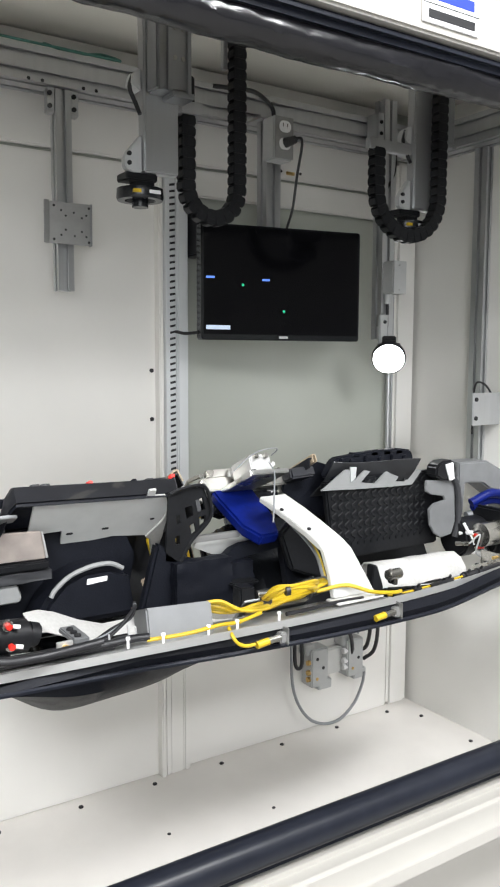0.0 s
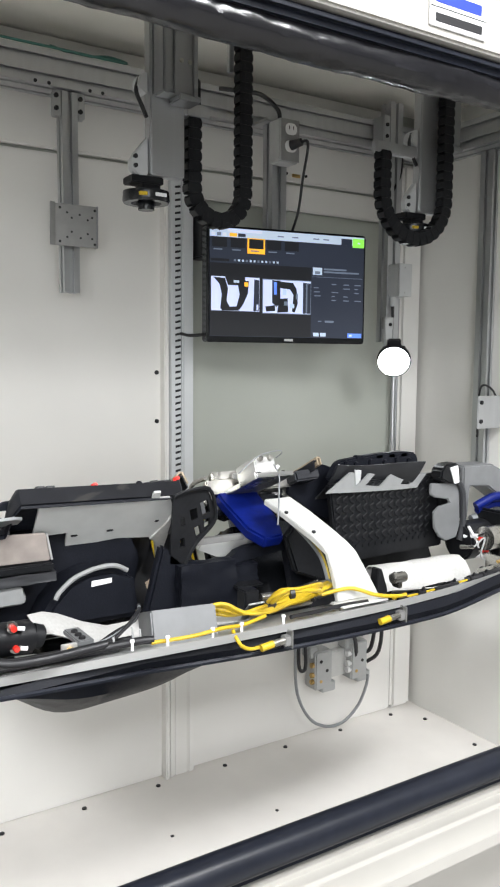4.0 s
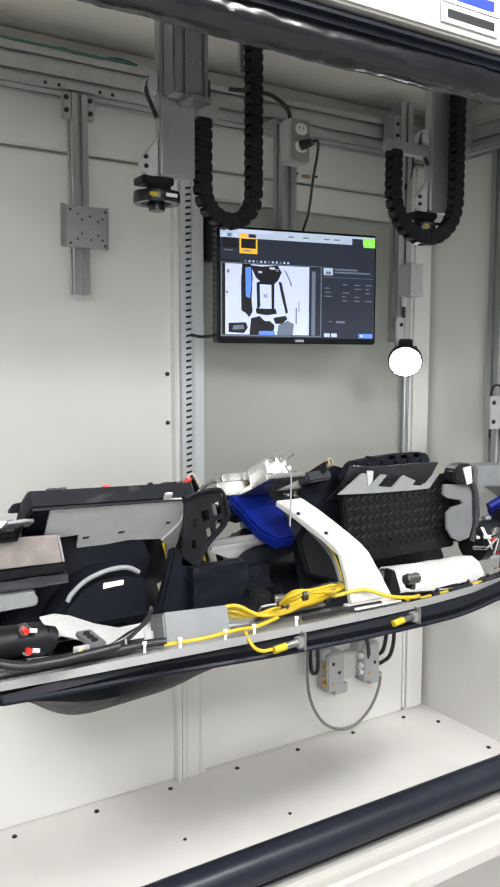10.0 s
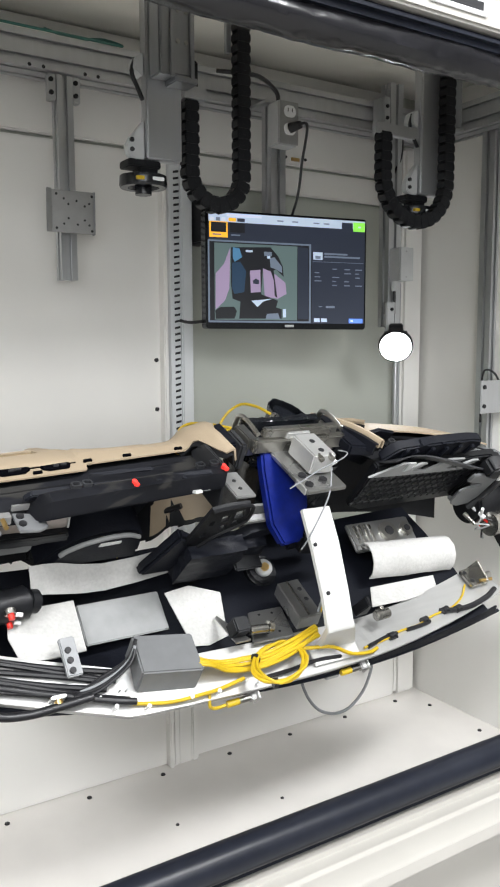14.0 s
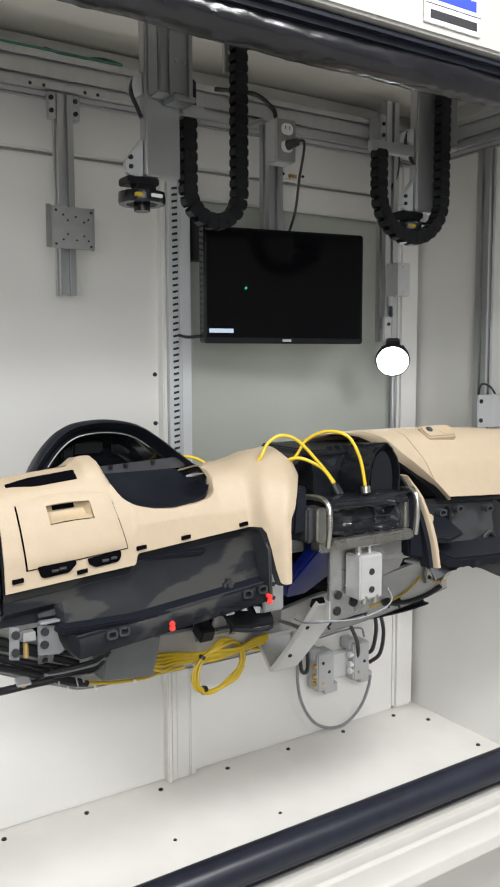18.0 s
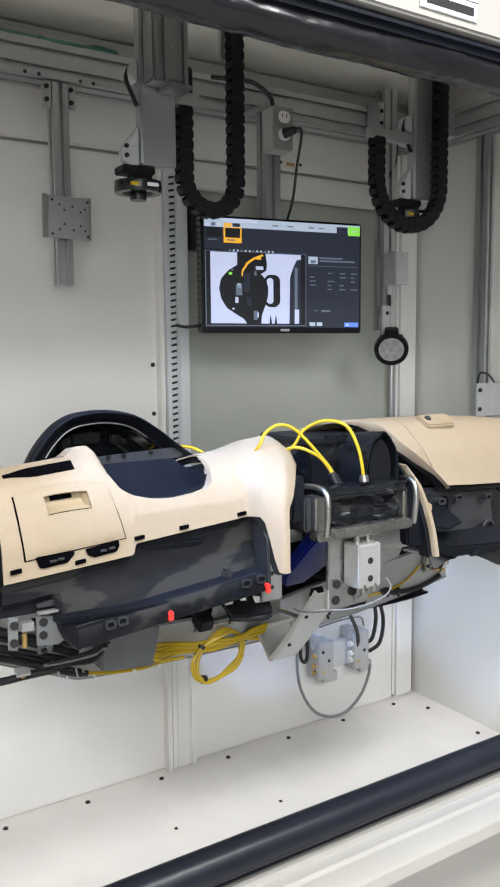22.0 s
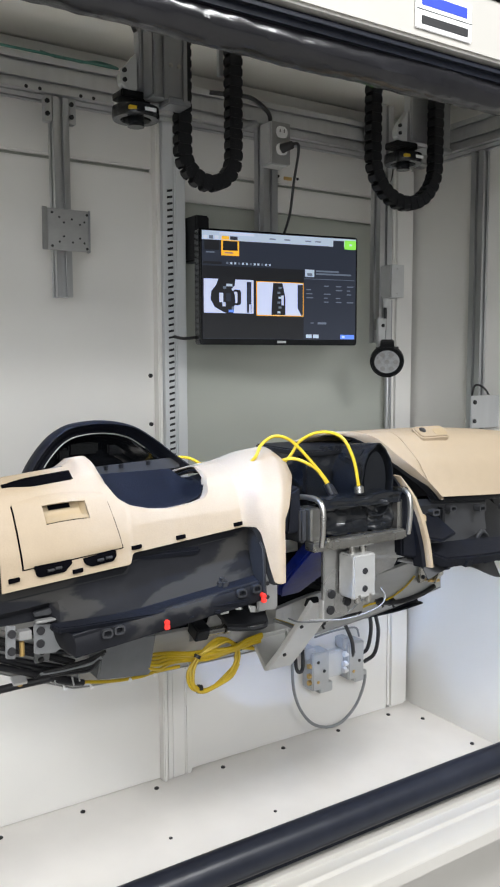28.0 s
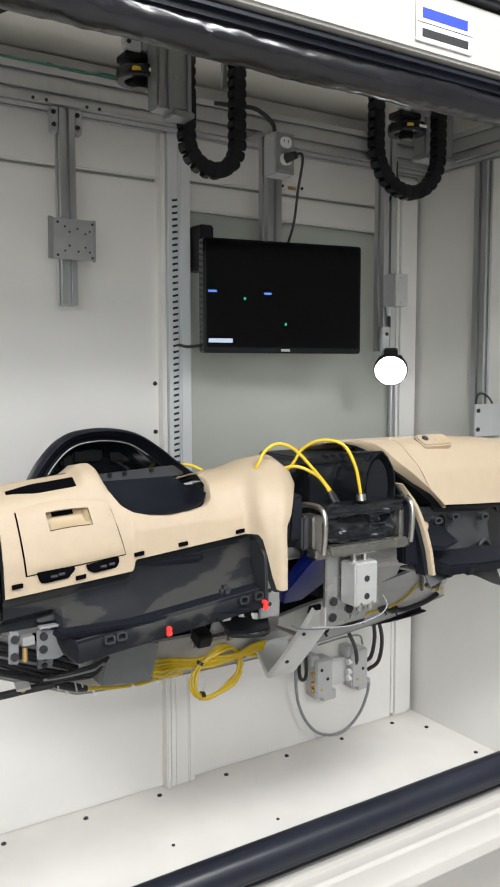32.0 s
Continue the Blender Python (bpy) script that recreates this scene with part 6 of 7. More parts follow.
# felt strips
STRIP = [(-0.657, -0.388, 0.645, -0.435, 0.619), (-0.630, -0.388, 0.647, -0.436, 0.617), (-0.600, -0.386, 0.636, -0.435, 0.604), (-0.550, -0.384, 0.612, -0.432, 0.582), (-0.500, -0.382, 0.594, -0.428, 0.567), (-0.430, -0.378, 0.595, -0.422, 0.567), (-0.360, -0.372, 0.598, -0.416, 0.575), (-0.285, -0.367, 0.601, -0.410, 0.581)]
cloth([[(x, y0 + (y1 - y0) * k / 4, z0 + (z1 - z0) * k / 4 + 0.004 * math.sin(math.pi * k / 4)) for k in range(5)] for x, y0, z0, y1, z1 in STRIP], "felt_strip", "long grey-white felt strip")
cloth([[(-0.70, -0.450, 0.592), (-0.71, -0.500, 0.606), (-0.70, -0.552, 0.616)], [(-0.635, -0.444, 0.584), (-0.640, -0.500, 0.600), (-0.640, -0.554, 0.612)], [(-0.568, -0.4395, 0.575), (-0.574, -0.495, 0.590), (-0.581, -0.551, 0.607)]], "felt_pad", "torn grey-white felt padding")
# end block with red buttons
fx("end_drum", rod((-0.79, -0.455, 0.630), (-0.668, -0.445, 0.622), 0.030, 24, edge=0.004), BLACK, None, "black end drum")
fx("end_drum_cap", rod((-0.67, -0.445, 0.624), (-0.648, -0.446, 0.617), 0.022, 20, edge=0.004), BLACK)
for x, z in ((-0.7095, 0.653), (-0.7055, 0.617)):
    b = rod((x, -0.472, z), (x, -0.487, z), 0.0055, 14, edge=0.001)
    fx("red_button", b, RED, None, "small red push fitting")
    fx("button_collar", rod((x, -0.467, z), (x, -0.477, z), 0.010, 12), STEEL)
    fx("elbow_fitting", rod((x + 0.008, -0.477, z - 0.002), (x + 0.020, -0.479, z - 0.004), 0.004, 10), PAPER)
fx("gland_plate", box(-0.681, -0.655, -0.640, -0.634, 0.646, 0.667, 0.001), PLATE)
fx("brass_nut", rod((-0.668, -0.639, 0.655), (-0.666, -0.649, 0.656), 0.0075, 12, edge=0.001), BRASS)
for x0, z0 in ((-0.598, 0.650), (-0.566, 0.662), (-0.552, 0.655)):
    fx("white_tie", rod((x0, -0.652, z0), (x0 - 0.003, -0.654, z0 + 0.020), 0.0017, 8), LIGHT_G)
# hoses along the plate
for k, (dy, dz, r) in enumerate(((0.020, 0.006, 0.006),)):
    pts = [(x, bow_y(x) + dy + 0.006 * math.sin(9 * x + k), 0.655 + dz * (0.6 + 0.4 * math.sin(7 * x + 2 * k)) - droop(x)) for x in (-0.79, -0.74, -0.69, -0.64, -0.59, -0.55)]
    fx("air_hose", pipe(pts, r, 8, 6), CABLE, None, "black air hose")
for x in (-0.578, -0.522, -0.44, -0.385, -0.30):
    y = bow_y(x)
    b = rod((x, y + 0.008, 0.650), (x, y + 0.008, 0.664), 0.0024, 8)
    rod((x, y + 0.008, 0.664), (x, y + 0.008, 0.668), 0.0038, 8, bm=b)
    fx("cable_clip", b, PAPER, None, "small white cable clip")
for k in range(5):
    pts = [plate_at(x, 0.34 + 0.13 * k + 0.05 * math.sin(14 * x + 2 * k), 0.0055) for x in (-0.79, -0.75, -0.71, -0.67, -0.63, -0.59 + 0.01 * k)]
    fx("air_hose", pipe(pts, 0.0052, 8, 6), CABLE, None, "black air hose")
# yellow sensor cables: lead, bundle and coil
for k in range(3):
    pts = [(-0.545, -0.676, 0.657 + 0.004 * k), (-0.48, -0.690 + 0.004 * k, 0.660), (-0.42, -0.692, 0.664), (-0.38, -0.690, 0.662 + 0.003 * k), (-0.33, -0.684, 0.668)]
    if k == 0:
        fx("yellow_lead", pipe(pts, 0.0034, 8, 8), YELLOW, None, "thin yellow sensor cable")
for k in range(5):
    o = 0.0055 * k
    pts = [(-0.420, -0.645 + o, 0.690 - 0.003 * k), (-0.395, -0.655 + o, 0.690 - o), (-0.360, -0.665 + o, 0.672 - 0.002 * k), (-0.315, -0.672 + o, 0.668 + 0.001 * k), (-0.27, -0.672 + o, 0.676), (-0.22, -0.664 + o, 0.680 + 0.002 * k), (-0.185, -0.655 + o, 0.684), (-0.150, -0.645 + o, 0.686)]
    pts = [(x + 0.003 * noise.noise(Vector((x * 9, k, 0))), y + 0.006 * noise.noise(Vector((x * 14, k, 5))), z + 0.006 * noise.noise(Vector((x * 12, k, 9)))) for x, y, z in pts]
    fx("yellow_cable", pipe(pts, 0.0035, 8, 8), YELLOW, None, "yellow sensor cable")
coil = fx("yellow_coil", pipe([(-0.262 + (0.055 + 0.005 * math.sin(0.7 * k)) * math.cos(0.55 * k) + 0.020 * math.sin(0.55 * k), -0.678 + (0.041 + 0.003 * math.cos(2.1 * k)) * math.sin(0.55 * k), 0.687 - 0.023 * math.sin(0.55 * k) + 0.003 * math.sin(1.7 * k) + 0.0002 * k) for k in range(58)], 0.0031, 8, 3), YELLOW, None, "coil of yellow cable tied with black bands")
for a in (0.6, 2.6, 4.4):
    c, d = Vector((-0.262 + 0.055 * math.cos(a) + 0.020 * math.sin(a), -0.678 + 0.041 * math.sin(a), 0.689 - 0.023 * math.sin(a))), Vector((-math.sin(a), 0.8 * math.cos(a), -0.4 * math.cos(a))) * 0.004
    fx("cable_tie", rod(c - d, c + d, 0.0095, 10), CABLE, coil)
fx("yellow_cable", pipe([(-0.19, -0.66, 0.678), (-0.13, -0.672, 0.684), (-0.08, -0.690, 0.668), (-0.03, -0.695, 0.660), (-0.005, -0.69, 0.658)], 0.0038, 8, 8), YELLOW)
fx("yellow_cable", pipe([(-0.40, -0.690, 0.656), (-0.402, -0.708, 0.645), (-0.395, -0.713, 0.634), (-0.380, -0.714, 0.627), (-0.362, -0.713, 0.626)], 0.0032, 8, 8), YELLOW)
for x, w in ((-0.345, 1), (-0.078, 1)):
    b = rod((x - 0.012, -0.712, 0.623), (x + 0.012, -0.712, 0.626), 0.0065, 12)
    fx("yellow_plug", b, YELLOW, None, "yellow cable plug")
    fx("plug_nut", rod((x + 0.012, -0.712, 0.626), (x + 0.036, -0.712, 0.628), 0.006, 10), STEEL)
    fx("plug_holder", box(x + 0.034, x + 0.048, -0.718, -0.702, 0.618, 0.636, 0.002), ZINC)
    fx("holder_tab", box(x + 0.046, x + 0.049, -0.722, -0.702, 0.614, 0.645, 0.001), ALU_B)
# dark lattice and ducts behind
lat = [(-0.374, 0.844), (-0.344, 0.853), (-0.298, 0.854), (-0.282, 0.813), (-0.285, 0.784), (-0.306, 0.764), (-0.325, 0.746), (-0.351, 0.706), (-0.383, 0.710)]
holes = [[(-0.340, 0.814), (-0.323, 0.817), (-0.320, 0.796), (-0.335, 0.790)], [(-0.316, 0.826), (-0.298, 0.831), (-0.292, 0.805), (-0.310, 0.799)], [(-0.307, 0.791), (-0.292, 0.794), (-0.293, 0.779), (-0.306, 0.771)], [(-0.329, 0.777), (-0.317, 0.781), (-0.313, 0.763), (-0.324, 0.756)], [(-0.359, 0.799), (-0.350, 0.800), (-0.349, 0.784), (-0.358, 0.783)], [(-0.361, 0.758), (-0.351, 0.759), (-0.350, 0.741), (-0.360, 0.740)]]
fx("lattice_bracket", frame_plate(lat, holes, -0.425, -0.418, "y"), BLACK, None, "black ribbed plastic bracket with holes")
fx("lattice_rib", pipe([(-0.374, -0.428, 0.844), (-0.344, -0.429, 0.853), (-0.298, -0.43, 0.854), (-0.282, -0.428, 0.813), (-0.286, -0.428, 0.783), (-0.325, -0.427, 0.746), (-0.351, -0.427, 0.706)], 0.004, 6, 4), BLACK)
fx("cross_member", box(-0.33, -0.20, -0.41, -0.395, 0.735, 0.748, 0.002), ZINC)
duct = frame_plate([(-0.40, 0.60), (-0.395, 0.705), (-0.33, 0.712), (-0.31, 0.70), (-0.25, 0.695), (-0.225, 0.715), (-0.20, 0.722), (-0.10, 0.728), (-0.02, 0.72), (0.0, 0.60), (-0.08, 0.60), (-0.10, 0.705), (-0.228, 0.690), (-0.240, 0.60)],
                   [], -0.420, -0.40, "y")
ductp = fx("air_duct", duct, DASH_BLACK, None, "black moulded air duct with openings")
fx("duct_fold", crumple(box(-0.372, -0.246, -0.452, -0.415, 0.60, 0.708, 0), 14, 0.004, 38, 5), DASH_BLACK, ductp)
fx("duct_fold", crumple(box(-0.246, -0.185, -0.440, -0.410, 0.60, 0.690, 0), 10, 0.004, 42, 9), DASH_BLACK, ductp)
fx("duct_ledge", box(-0.255, -0.19, -0.47, -0.43, 0.648, 0.656, 0.003), BLACK, ductp)
fx("duct_wing", prism([(-0.13, 0.74), (-0.10, 0.77), (-0.05, 0.74), (0.0, 0.66), (-0.02, 0.63), (-0.10, 0.66)], -0.46, -0.44, "y", 0.005), BLACK, ductp)
# pneumatic pieces beside the arm
fx("slide_bracket", box(-0.322, -0.290, -0.605, -0.575, 0.652, 0.690, 0.003), BLACK)
fx("steel_cylinder", rod((-0.285, -0.60, 0.671), (-0.245, -0.602, 0.669), 0.009, 16, edge=0.001), STEEL, None, "bright steel cylinder")
fx("steel_collar", rod((-0.243, -0.60, 0.670), (-0.234, -0.602, 0.669), 0.012, 16), STEEL)
block_m = pose(0, -0.555, 0.664, -24)
blk = fx("block_cylinder", prism([(-0.166, 0.052), (-0.112, 0.055), (-0.120, -0.052), (-0.176, -0.054)], -0.030, 0.0, "z", 0.002, m=block_m), ALU_B, None, "silver pneumatic block")
for x, v in ((-0.1275, 0.024), (-0.1300, -0.006)):
    fx("block_hole", bolt(block_m @ Vector((x, v, 0.0)), (0, 0.407, 0.914), 0.005, 0.002), INK, blk)
fx("block_rib", prism([(-0.146, 0.050), (-0.142, 0.050), (-0.150, -0.050), (-0.154, -0.050)], 0.0, 0.004, "z", 0.001, m=block_m), STEEL, blk)
tilt_m = pose(0, -0.580, 0.628, -33)
tilt = fx("tilted_plate", prism([(-0.278, -0.050), (-0.182, -0.052), (-0.152, 0.044), (-0.232, 0.046)], -0.006, 0.0, "z", 0.002, m=tilt_m), ALU_B, None, "drilled bright steel plate")
for x, v in ((-0.215, 0.030), (-0.185, 0.028), (-0.232, -0.030), (-0.205, -0.032)):
    fx("plate_hole", bolt(tilt_m @ Vector((x, v, 0.0)), (0, 0.545, 0.839), 0.003, 0.001), INK, tilt)
fin_m = pose(0, -0.575, 0.634, -41)
fin = fx("fin_plate", prism([(-0.322, -0.056), (-0.288, -0.056), (-0.292, -0.020), (-0.300, 0.056), (-0.308, 0.050)], -0.004, 0.0, "z", 0.001, m=fin_m), ALU_B, None, "tapered drilled steel fin")
for v in (-0.034, -0.016, 0.002):
    fx("fin_hole", bolt(fin_m @ Vector((-0.303, v, 0.0)), (0, 0.656, 0.755), 0.0035, 0.001), INK, fin)
fx("knob_seat", rod((-0.134, -0.440, 0.530), (-0.136, -0.442, 0.566), 0.036, 28, edge=0.006), BLACK_G)
fx("centre_knob", rod((-0.134, -0.440, 0.566), (-0.136, -0.442, 0.578), 0.019, 20, edge=0.002), LIGHT_G, None, "pale round knob with a brass core")
fx("knob_core", rod((-0.136, -0.442, 0.576), (-0.136, -0.442, 0.584), 0.009, 14), BRASS)
for k in range(2):
    fx("sensor_cable", pipe([(-0.165 + 0.006 * k, -0.52, 0.79 - 0.005 * k), (-0.14 + 0.006 * k, -0.55, 0.755), (-0.125 + 0.004 * k, -0.575, 0.72), (-0.125 + 0.004 * k, -0.60, 0.675)], 0.0036, 6, 6), YELLOW if k else GREY_CABLE)
fx("clear_tube", pipe([(-0.110, -0.385, 0.885), (-0.128, -0.43, 0.870), (-0.148, -0.46, 0.845), (-0.170, -0.49, 0.806), (-0.178, -0.50, 0.780)], 0.0017, 8, 6), GREY_CABLE)

# ---- passenger side ----
pan_r = [(0.041, 0.808), (0.111, 0.852), (0.138, 0.849), (0.125, 0.830), (0.142, 0.826), (0.170, 0.846), (0.187, 0.843), (0.158, 0.818), (0.204, 0.812), (0.252, 0.850), (0.302, 0.846), (0.268, 0.812), (0.298, 0.809), (0.338, 0.836), (0.357, 0.834), (0.325, 0.800), (0.26, 0.800), (0.15, 0.803)]
prail = fx("passenger_backing", prism(pan_r, -0.377, -0.372, "y"), GREY_P, None, "pale grey fingered backing sheet")
rb = prism([(0.070, 0.835), (0.088, 0.866), (0.100, 0.877), (0.168, 0.884), (0.22, 0.888), (0.300, 0.889), (0.340, 0.884), (0.350, 0.866), (0.345, 0.841), (0.188, 0.825), (0.10, 0.82)], -0.355, -0.330, "y", 0.004)
railr = fx("passenger_rail", rb, DASH_BLACK, None, "navy-black ribbed lower rail")
for i, x in enumerate((0.115, 0.145, 0.19, 0.235, 0.275, 0.315)):
    fx("rail_rib", box(x - 0.006, x + 0.006, -0.362, -0.352, 0.840, 0.877 - 0.004 * (i % 2), 0.002), DASH_BLACK, railr)
for x in (0.16, 0.22, 0.26, 0.30):
    fx("rail_tooth", prism([(x - 0.012, 0.876), (x - 0.008, 0.887), (x + 0.010, 0.886), (x + 0.012, 0.876)], -0.355, -0.338, "y", 0.001), DASH_BLACK, railr)
fx("white_tag", prism([(0.126, 0.822), (0.123, 0.858), (0.142, 0.856), (0.140, 0.831)], -0.380, -0.377, "y"), LIGHT_G, railr)
# ribbed glove box back
glove = fx("glove_box_back", prism([(0.06, 0.825), (0.085, 0.66), (0.13, 0.635), (0.43, 0.64), (0.43, 0.83)], -0.365, -0.345, "y", 0.004), BLACK, None, "black glove box back with a zigzag rib pattern")
zig = None
for r in range(15):
    x0 = 0.085 + r * 0.0205
    pts = []
    for k in range(14):
        e = 0.0058 if k % 2 else -0.0045
        pts += [(x0 + e, -0.366, 0.668 + k * 0.0115), (x0 + e, -0.366, 0.6735 + k * 0.0115)]
    if zig is None:
        ob = fx("zigzag_rib", pipe(pts, 0.0024, 6, 1), BLACK, glove)
        zig = ob.data
    else:
        ob = new("zigzag_rib", zig)
        ob.parent = glove
        ob.matrix_basis.translation = (r * 0.0205, 0, 0)
fx("side_strap", prism([(0.405, 0.66), (0.41, 0.83), (0.44, 0.83), (0.44, 0.65)], -0.375, -0.355, "y", 0.003), BLACK, glove)
fx("end_bracket", prism([(0.343, 0.785), (0.345, 0.812), (0.422, 0.806), (0.445, 0.80), (0.452, 0.70), (0.44, 0.668), (0.405, 0.662), (0.378, 0.675), (0.360, 0.70), (0.356, 0.739), (0.375, 0.752), (0.413, 0.757), (0.405, 0.768), (0.363, 0.775)], -0.405, -0.398, "y", 0.002), BOX_G, None, "pale grey end bracket")
fx("end_rib", pipe([(0.432, -0.41, 0.815), (0.452, -0.41, 0.78), (0.456, -0.41, 0.70), (0.445, -0.41, 0.660)], 0.008, 8, 6), CHARCOAL)
fx("corner_block", prism([(0.363, 0.822), (0.367, 0.846), (0.381, 0.858), (0.424, 0.860), (0.436, 0.842), (0.432, 0.806), (0.39, 0.810)], -0.42, -0.38, "y", 0.005), BLACK)
fx("white_flag", prism([(0.392, 0.850), (0.418, 0.854), (0.424, 0.812), (0.408, 0.809)], -0.424, -0.4205, "y"), PAPER)
# felt roll
rows = []
for i in range(16):
    x = 0.098 + 0.248 * i / 15
    rows.append([(x, y - 0.016 * i / 15, z + 0.004 * noise.noise(Vector((x * 18, y * 30, 0)))) for y, z in ((-0.446, 0.618), (-0.450, 0.638), (-0.462, 0.650), (-0.484, 0.654), (-0.506, 0.644), (-0.522, 0.624), (-0.526, 0.606))])
fx("felt_roll", sheet(rows, 0.003), FELT, None, "rolled grey-white felt pad")
fx("felt_flap", sheet([[(0.09, -0.545, 0.607), (0.047, -0.598, 0.637)], [(0.19, -0.545, 0.605), (0.16, -0.596, 0.625)], [(0.287, -0.5455, 0.603), (0.27, -0.585, 0.612)]], 0.002), FELT)
fx("steel_cylinder", rod((0.015, -0.63, 0.672), (0.05, -0.628, 0.672), 0.011, 16, edge=0.001), STEEL)
fx("valve_body", prism([(-0.012, 0.640), (0.022, 0.640), (0.004, 0.690), (-0.006, 0.692)], -0.612, -0.590, "y", 0.002), BLACK)
fx("valve_yoke", box(0.030, 0.040, -0.635, -0.612, 0.650, 0.680, 0.002), STEEL)
# end drum, fittings and cover
drum = fx("end_drum", rod((0.45, -0.40, 0.655), (0.545, -0.40, 0.655), 0.05, 28, edge=0.006), BLACK, None, "black end drum")
for k in range(9):
    a = 0.7 * k
    x, z = 0.44 + 0.012 * k, 0.645 + 0.028 * math.sin(a * 1.7)
    fx("elbow_fitting", rod((x, -0.42, z), (x + 0.010, -0.455, z + 0.006), 0.0055, 10), (STEEL, PAPER, BRASS)[k % 3])
    if k in (2, 3, 6):
        fx("red_button", rod((x + 0.008, -0.452, z + 0.004), (x + 0.012, -0.466, z + 0.008), 0.006, 12), RED)
    fx("air_tube", pipe([(x + 0.01, -0.455, z + 0.006), (x + 0.025, -0.475, z + 0.03 * math.cos(k)), (x + 0.03, -0.46, z - 0.02), (0.53, -0.44, 0.60 + 0.006 * k)], 0.0022, 6, 6), (LIGHT_G, CABLE)[k % 2])
fx("white_rod", rod((0.445, -0.44, 0.70), (0.475, -0.45, 0.645), 0.004, 10), PAPER)
fx("shaft", rod((0.47, YA, ZA), (0.705, YA, ZA), 0.03, 24), STEEL, None, "steel turning shaft")
fx("end_web", box(0.545, 0.565, -0.53, -0.37, 0.60, 0.73, 0.006), BLACK)
shroud = thing("drive_shroud", (0.60, -0.36, 0.66), "bent grey sheet cover over the rotary drive", "cover")
cov = [(0.508, 0.840), (0.617, 0.839), (0.70, 0.800), (0.733, 0.785), (0.733, 0.700), (0.682, 0.730), (0.602, 0.7786), (0.536, 0.784), (0.530, 0.6975), (0.510, 0.700)]
part("hood", prism(cov, -0.36, -0.29, "y", 0.004), BOX_G, shroud)
part("mount_web", box(0.70, 0.7345, -0.385, -0.295, 0.60, 0.73, 0.003), BOX_G, shroud)
part("blue_hose", pipe([(0.53, -0.385, 0.735), (0.58, -0.40, 0.758), (0.63, -0.40, 0.752), (0.69, -0.39, 0.73), (0.733, -0.37, 0.715)], 0.012, 10, 6), BLUE, shroud)
part("blue_hose", pipe([(0.54, -0.38, 0.722), (0.60, -0.385, 0.735), (0.66, -0.385, 0.725), (0.733, -0.37, 0.695)], 0.009, 10, 6), BLUE, shroud)
part("grey_hose", pipe([(0.53, -0.37, 0.70), (0.60, -0.375, 0.708), (0.733, -0.37, 0.67)], 0.010, 10, 6), GREY_CABLE, shroud)
drive = thing("rotary_drive", (0.715, YA, ZA), "dark flange of the rotary drive on the side wall", "rotary drive")
part("flange", rod((0.700, YA, ZA), (0.7345, YA, ZA), 0.085, 32, edge=0.004), CHARCOAL, drive)
for k in range(6):
    a = math.pi * k / 3
    part("flange_bolt", bolt((0.700, YA + 0.068 * math.cos(a), ZA + 0.068 * math.sin(a)), (-1, 0, 0), 0.006), INK, drive)

# passenger side of the skin
def door_left(u):
    return lerp([(0, 0.045), (0.25, 0.062), (0.6, 0.082), (1, 0.112)], u)


def door_point(x, u):
    v = max(0.0, (x - door_left(u)) / (0.52 - door_left(u)))
    top, bot = 0.974 - 0.03 * v * v, 0.836 - 0.028 * v
    y = lerp([(0, -0.40), (0.14, -0.50), (0.24, -0.56), (0.34, -0.60), (0.6, -0.645), (1, -0.668)], u)
    z = lerp([(0, top - 0.060), (0.14, top - 0.012), (0.24, top - 0.003), (0.34, top - 0.014), (1, bot)], u)
    return x, y + 0.05 * v * v, z


rows = []
for i in range(20):
    u = i / 19
    xl = lerp([(0, -0.105), (0.12, -0.098), (0.2, -0.070), (0.26, -0.040), (0.30, -0.022), (0.42, 0.006), (0.55, 0.022), (0.75, 0.060), (1, 0.106)], u)
    xr = door_left(u) - 0.0015
    row = []
    for c in range(10):
        v = c / 9
        x, y, z = door_point(xl + (xr - xl) * v, u)
        row.append((x, y - 0.035 * (1 - v) * ease((u - 0.4) / 0.5) + 0.03 * ease((0.2 - v) / 0.2), z - 0.010 * ease((0.25 - v) / 0.25) * (1 - u)))
    rows.append(row)
up("leg_substrate", sheet([[(x, y + 0.010, z - 0.004) for x, y, z in r] for r in rows], 0.003), BLACK)
up("centre_skin", sheet(rows, 0.004), CREAM, None, "beige skin beside the centre opening")
rows = []
for i in range(14):
    u = i / 13
    z = 0.890 - 0.180 * u
    xc = lerp([(0, -0.006), (0.21, 0.018), (0.48, 0.033), (0.75, 0.043), (1, 0.048)], u)
    w = lerp([(0, 0.003), (0.2, 0.006), (0.5, 0.007), (1, 0.006)], u)
    y0 = -0.690 - 0.034 * u - 0.006 * math.sin(math.pi * u)
    rows.append([(xc - w, y0 + 0.02, z), (xc - w, y0 + 0.004, z), (xc - w + 0.003, y0, z), (xc + w - 0.003, y0, z), (xc + w, y0 + 0.004, z), (xc + w, y0 + 0.02, z)])
up("leg_lining", sheet([[(p[0] - 0.011, p[1] + 0.012, p[2]) for p in (r[0], r[2], r[3])] for r in rows], 0.003), DASH_BLACK)
up("skin_leg", sheet(rows, 0.003), CREAM, None, "narrow beige leg of the skin")
fx("cheek_backing", prism([(-0.008, 0.834), (0.053, 0.857), (0.078, 0.868), (0.130, 0.852), (0.134, 0.78), (0.120, 0.72), (0.054, 0.755), (-0.012, 0.80)], -0.296, -0.288, "y", 0.003), DASH_BLACK)
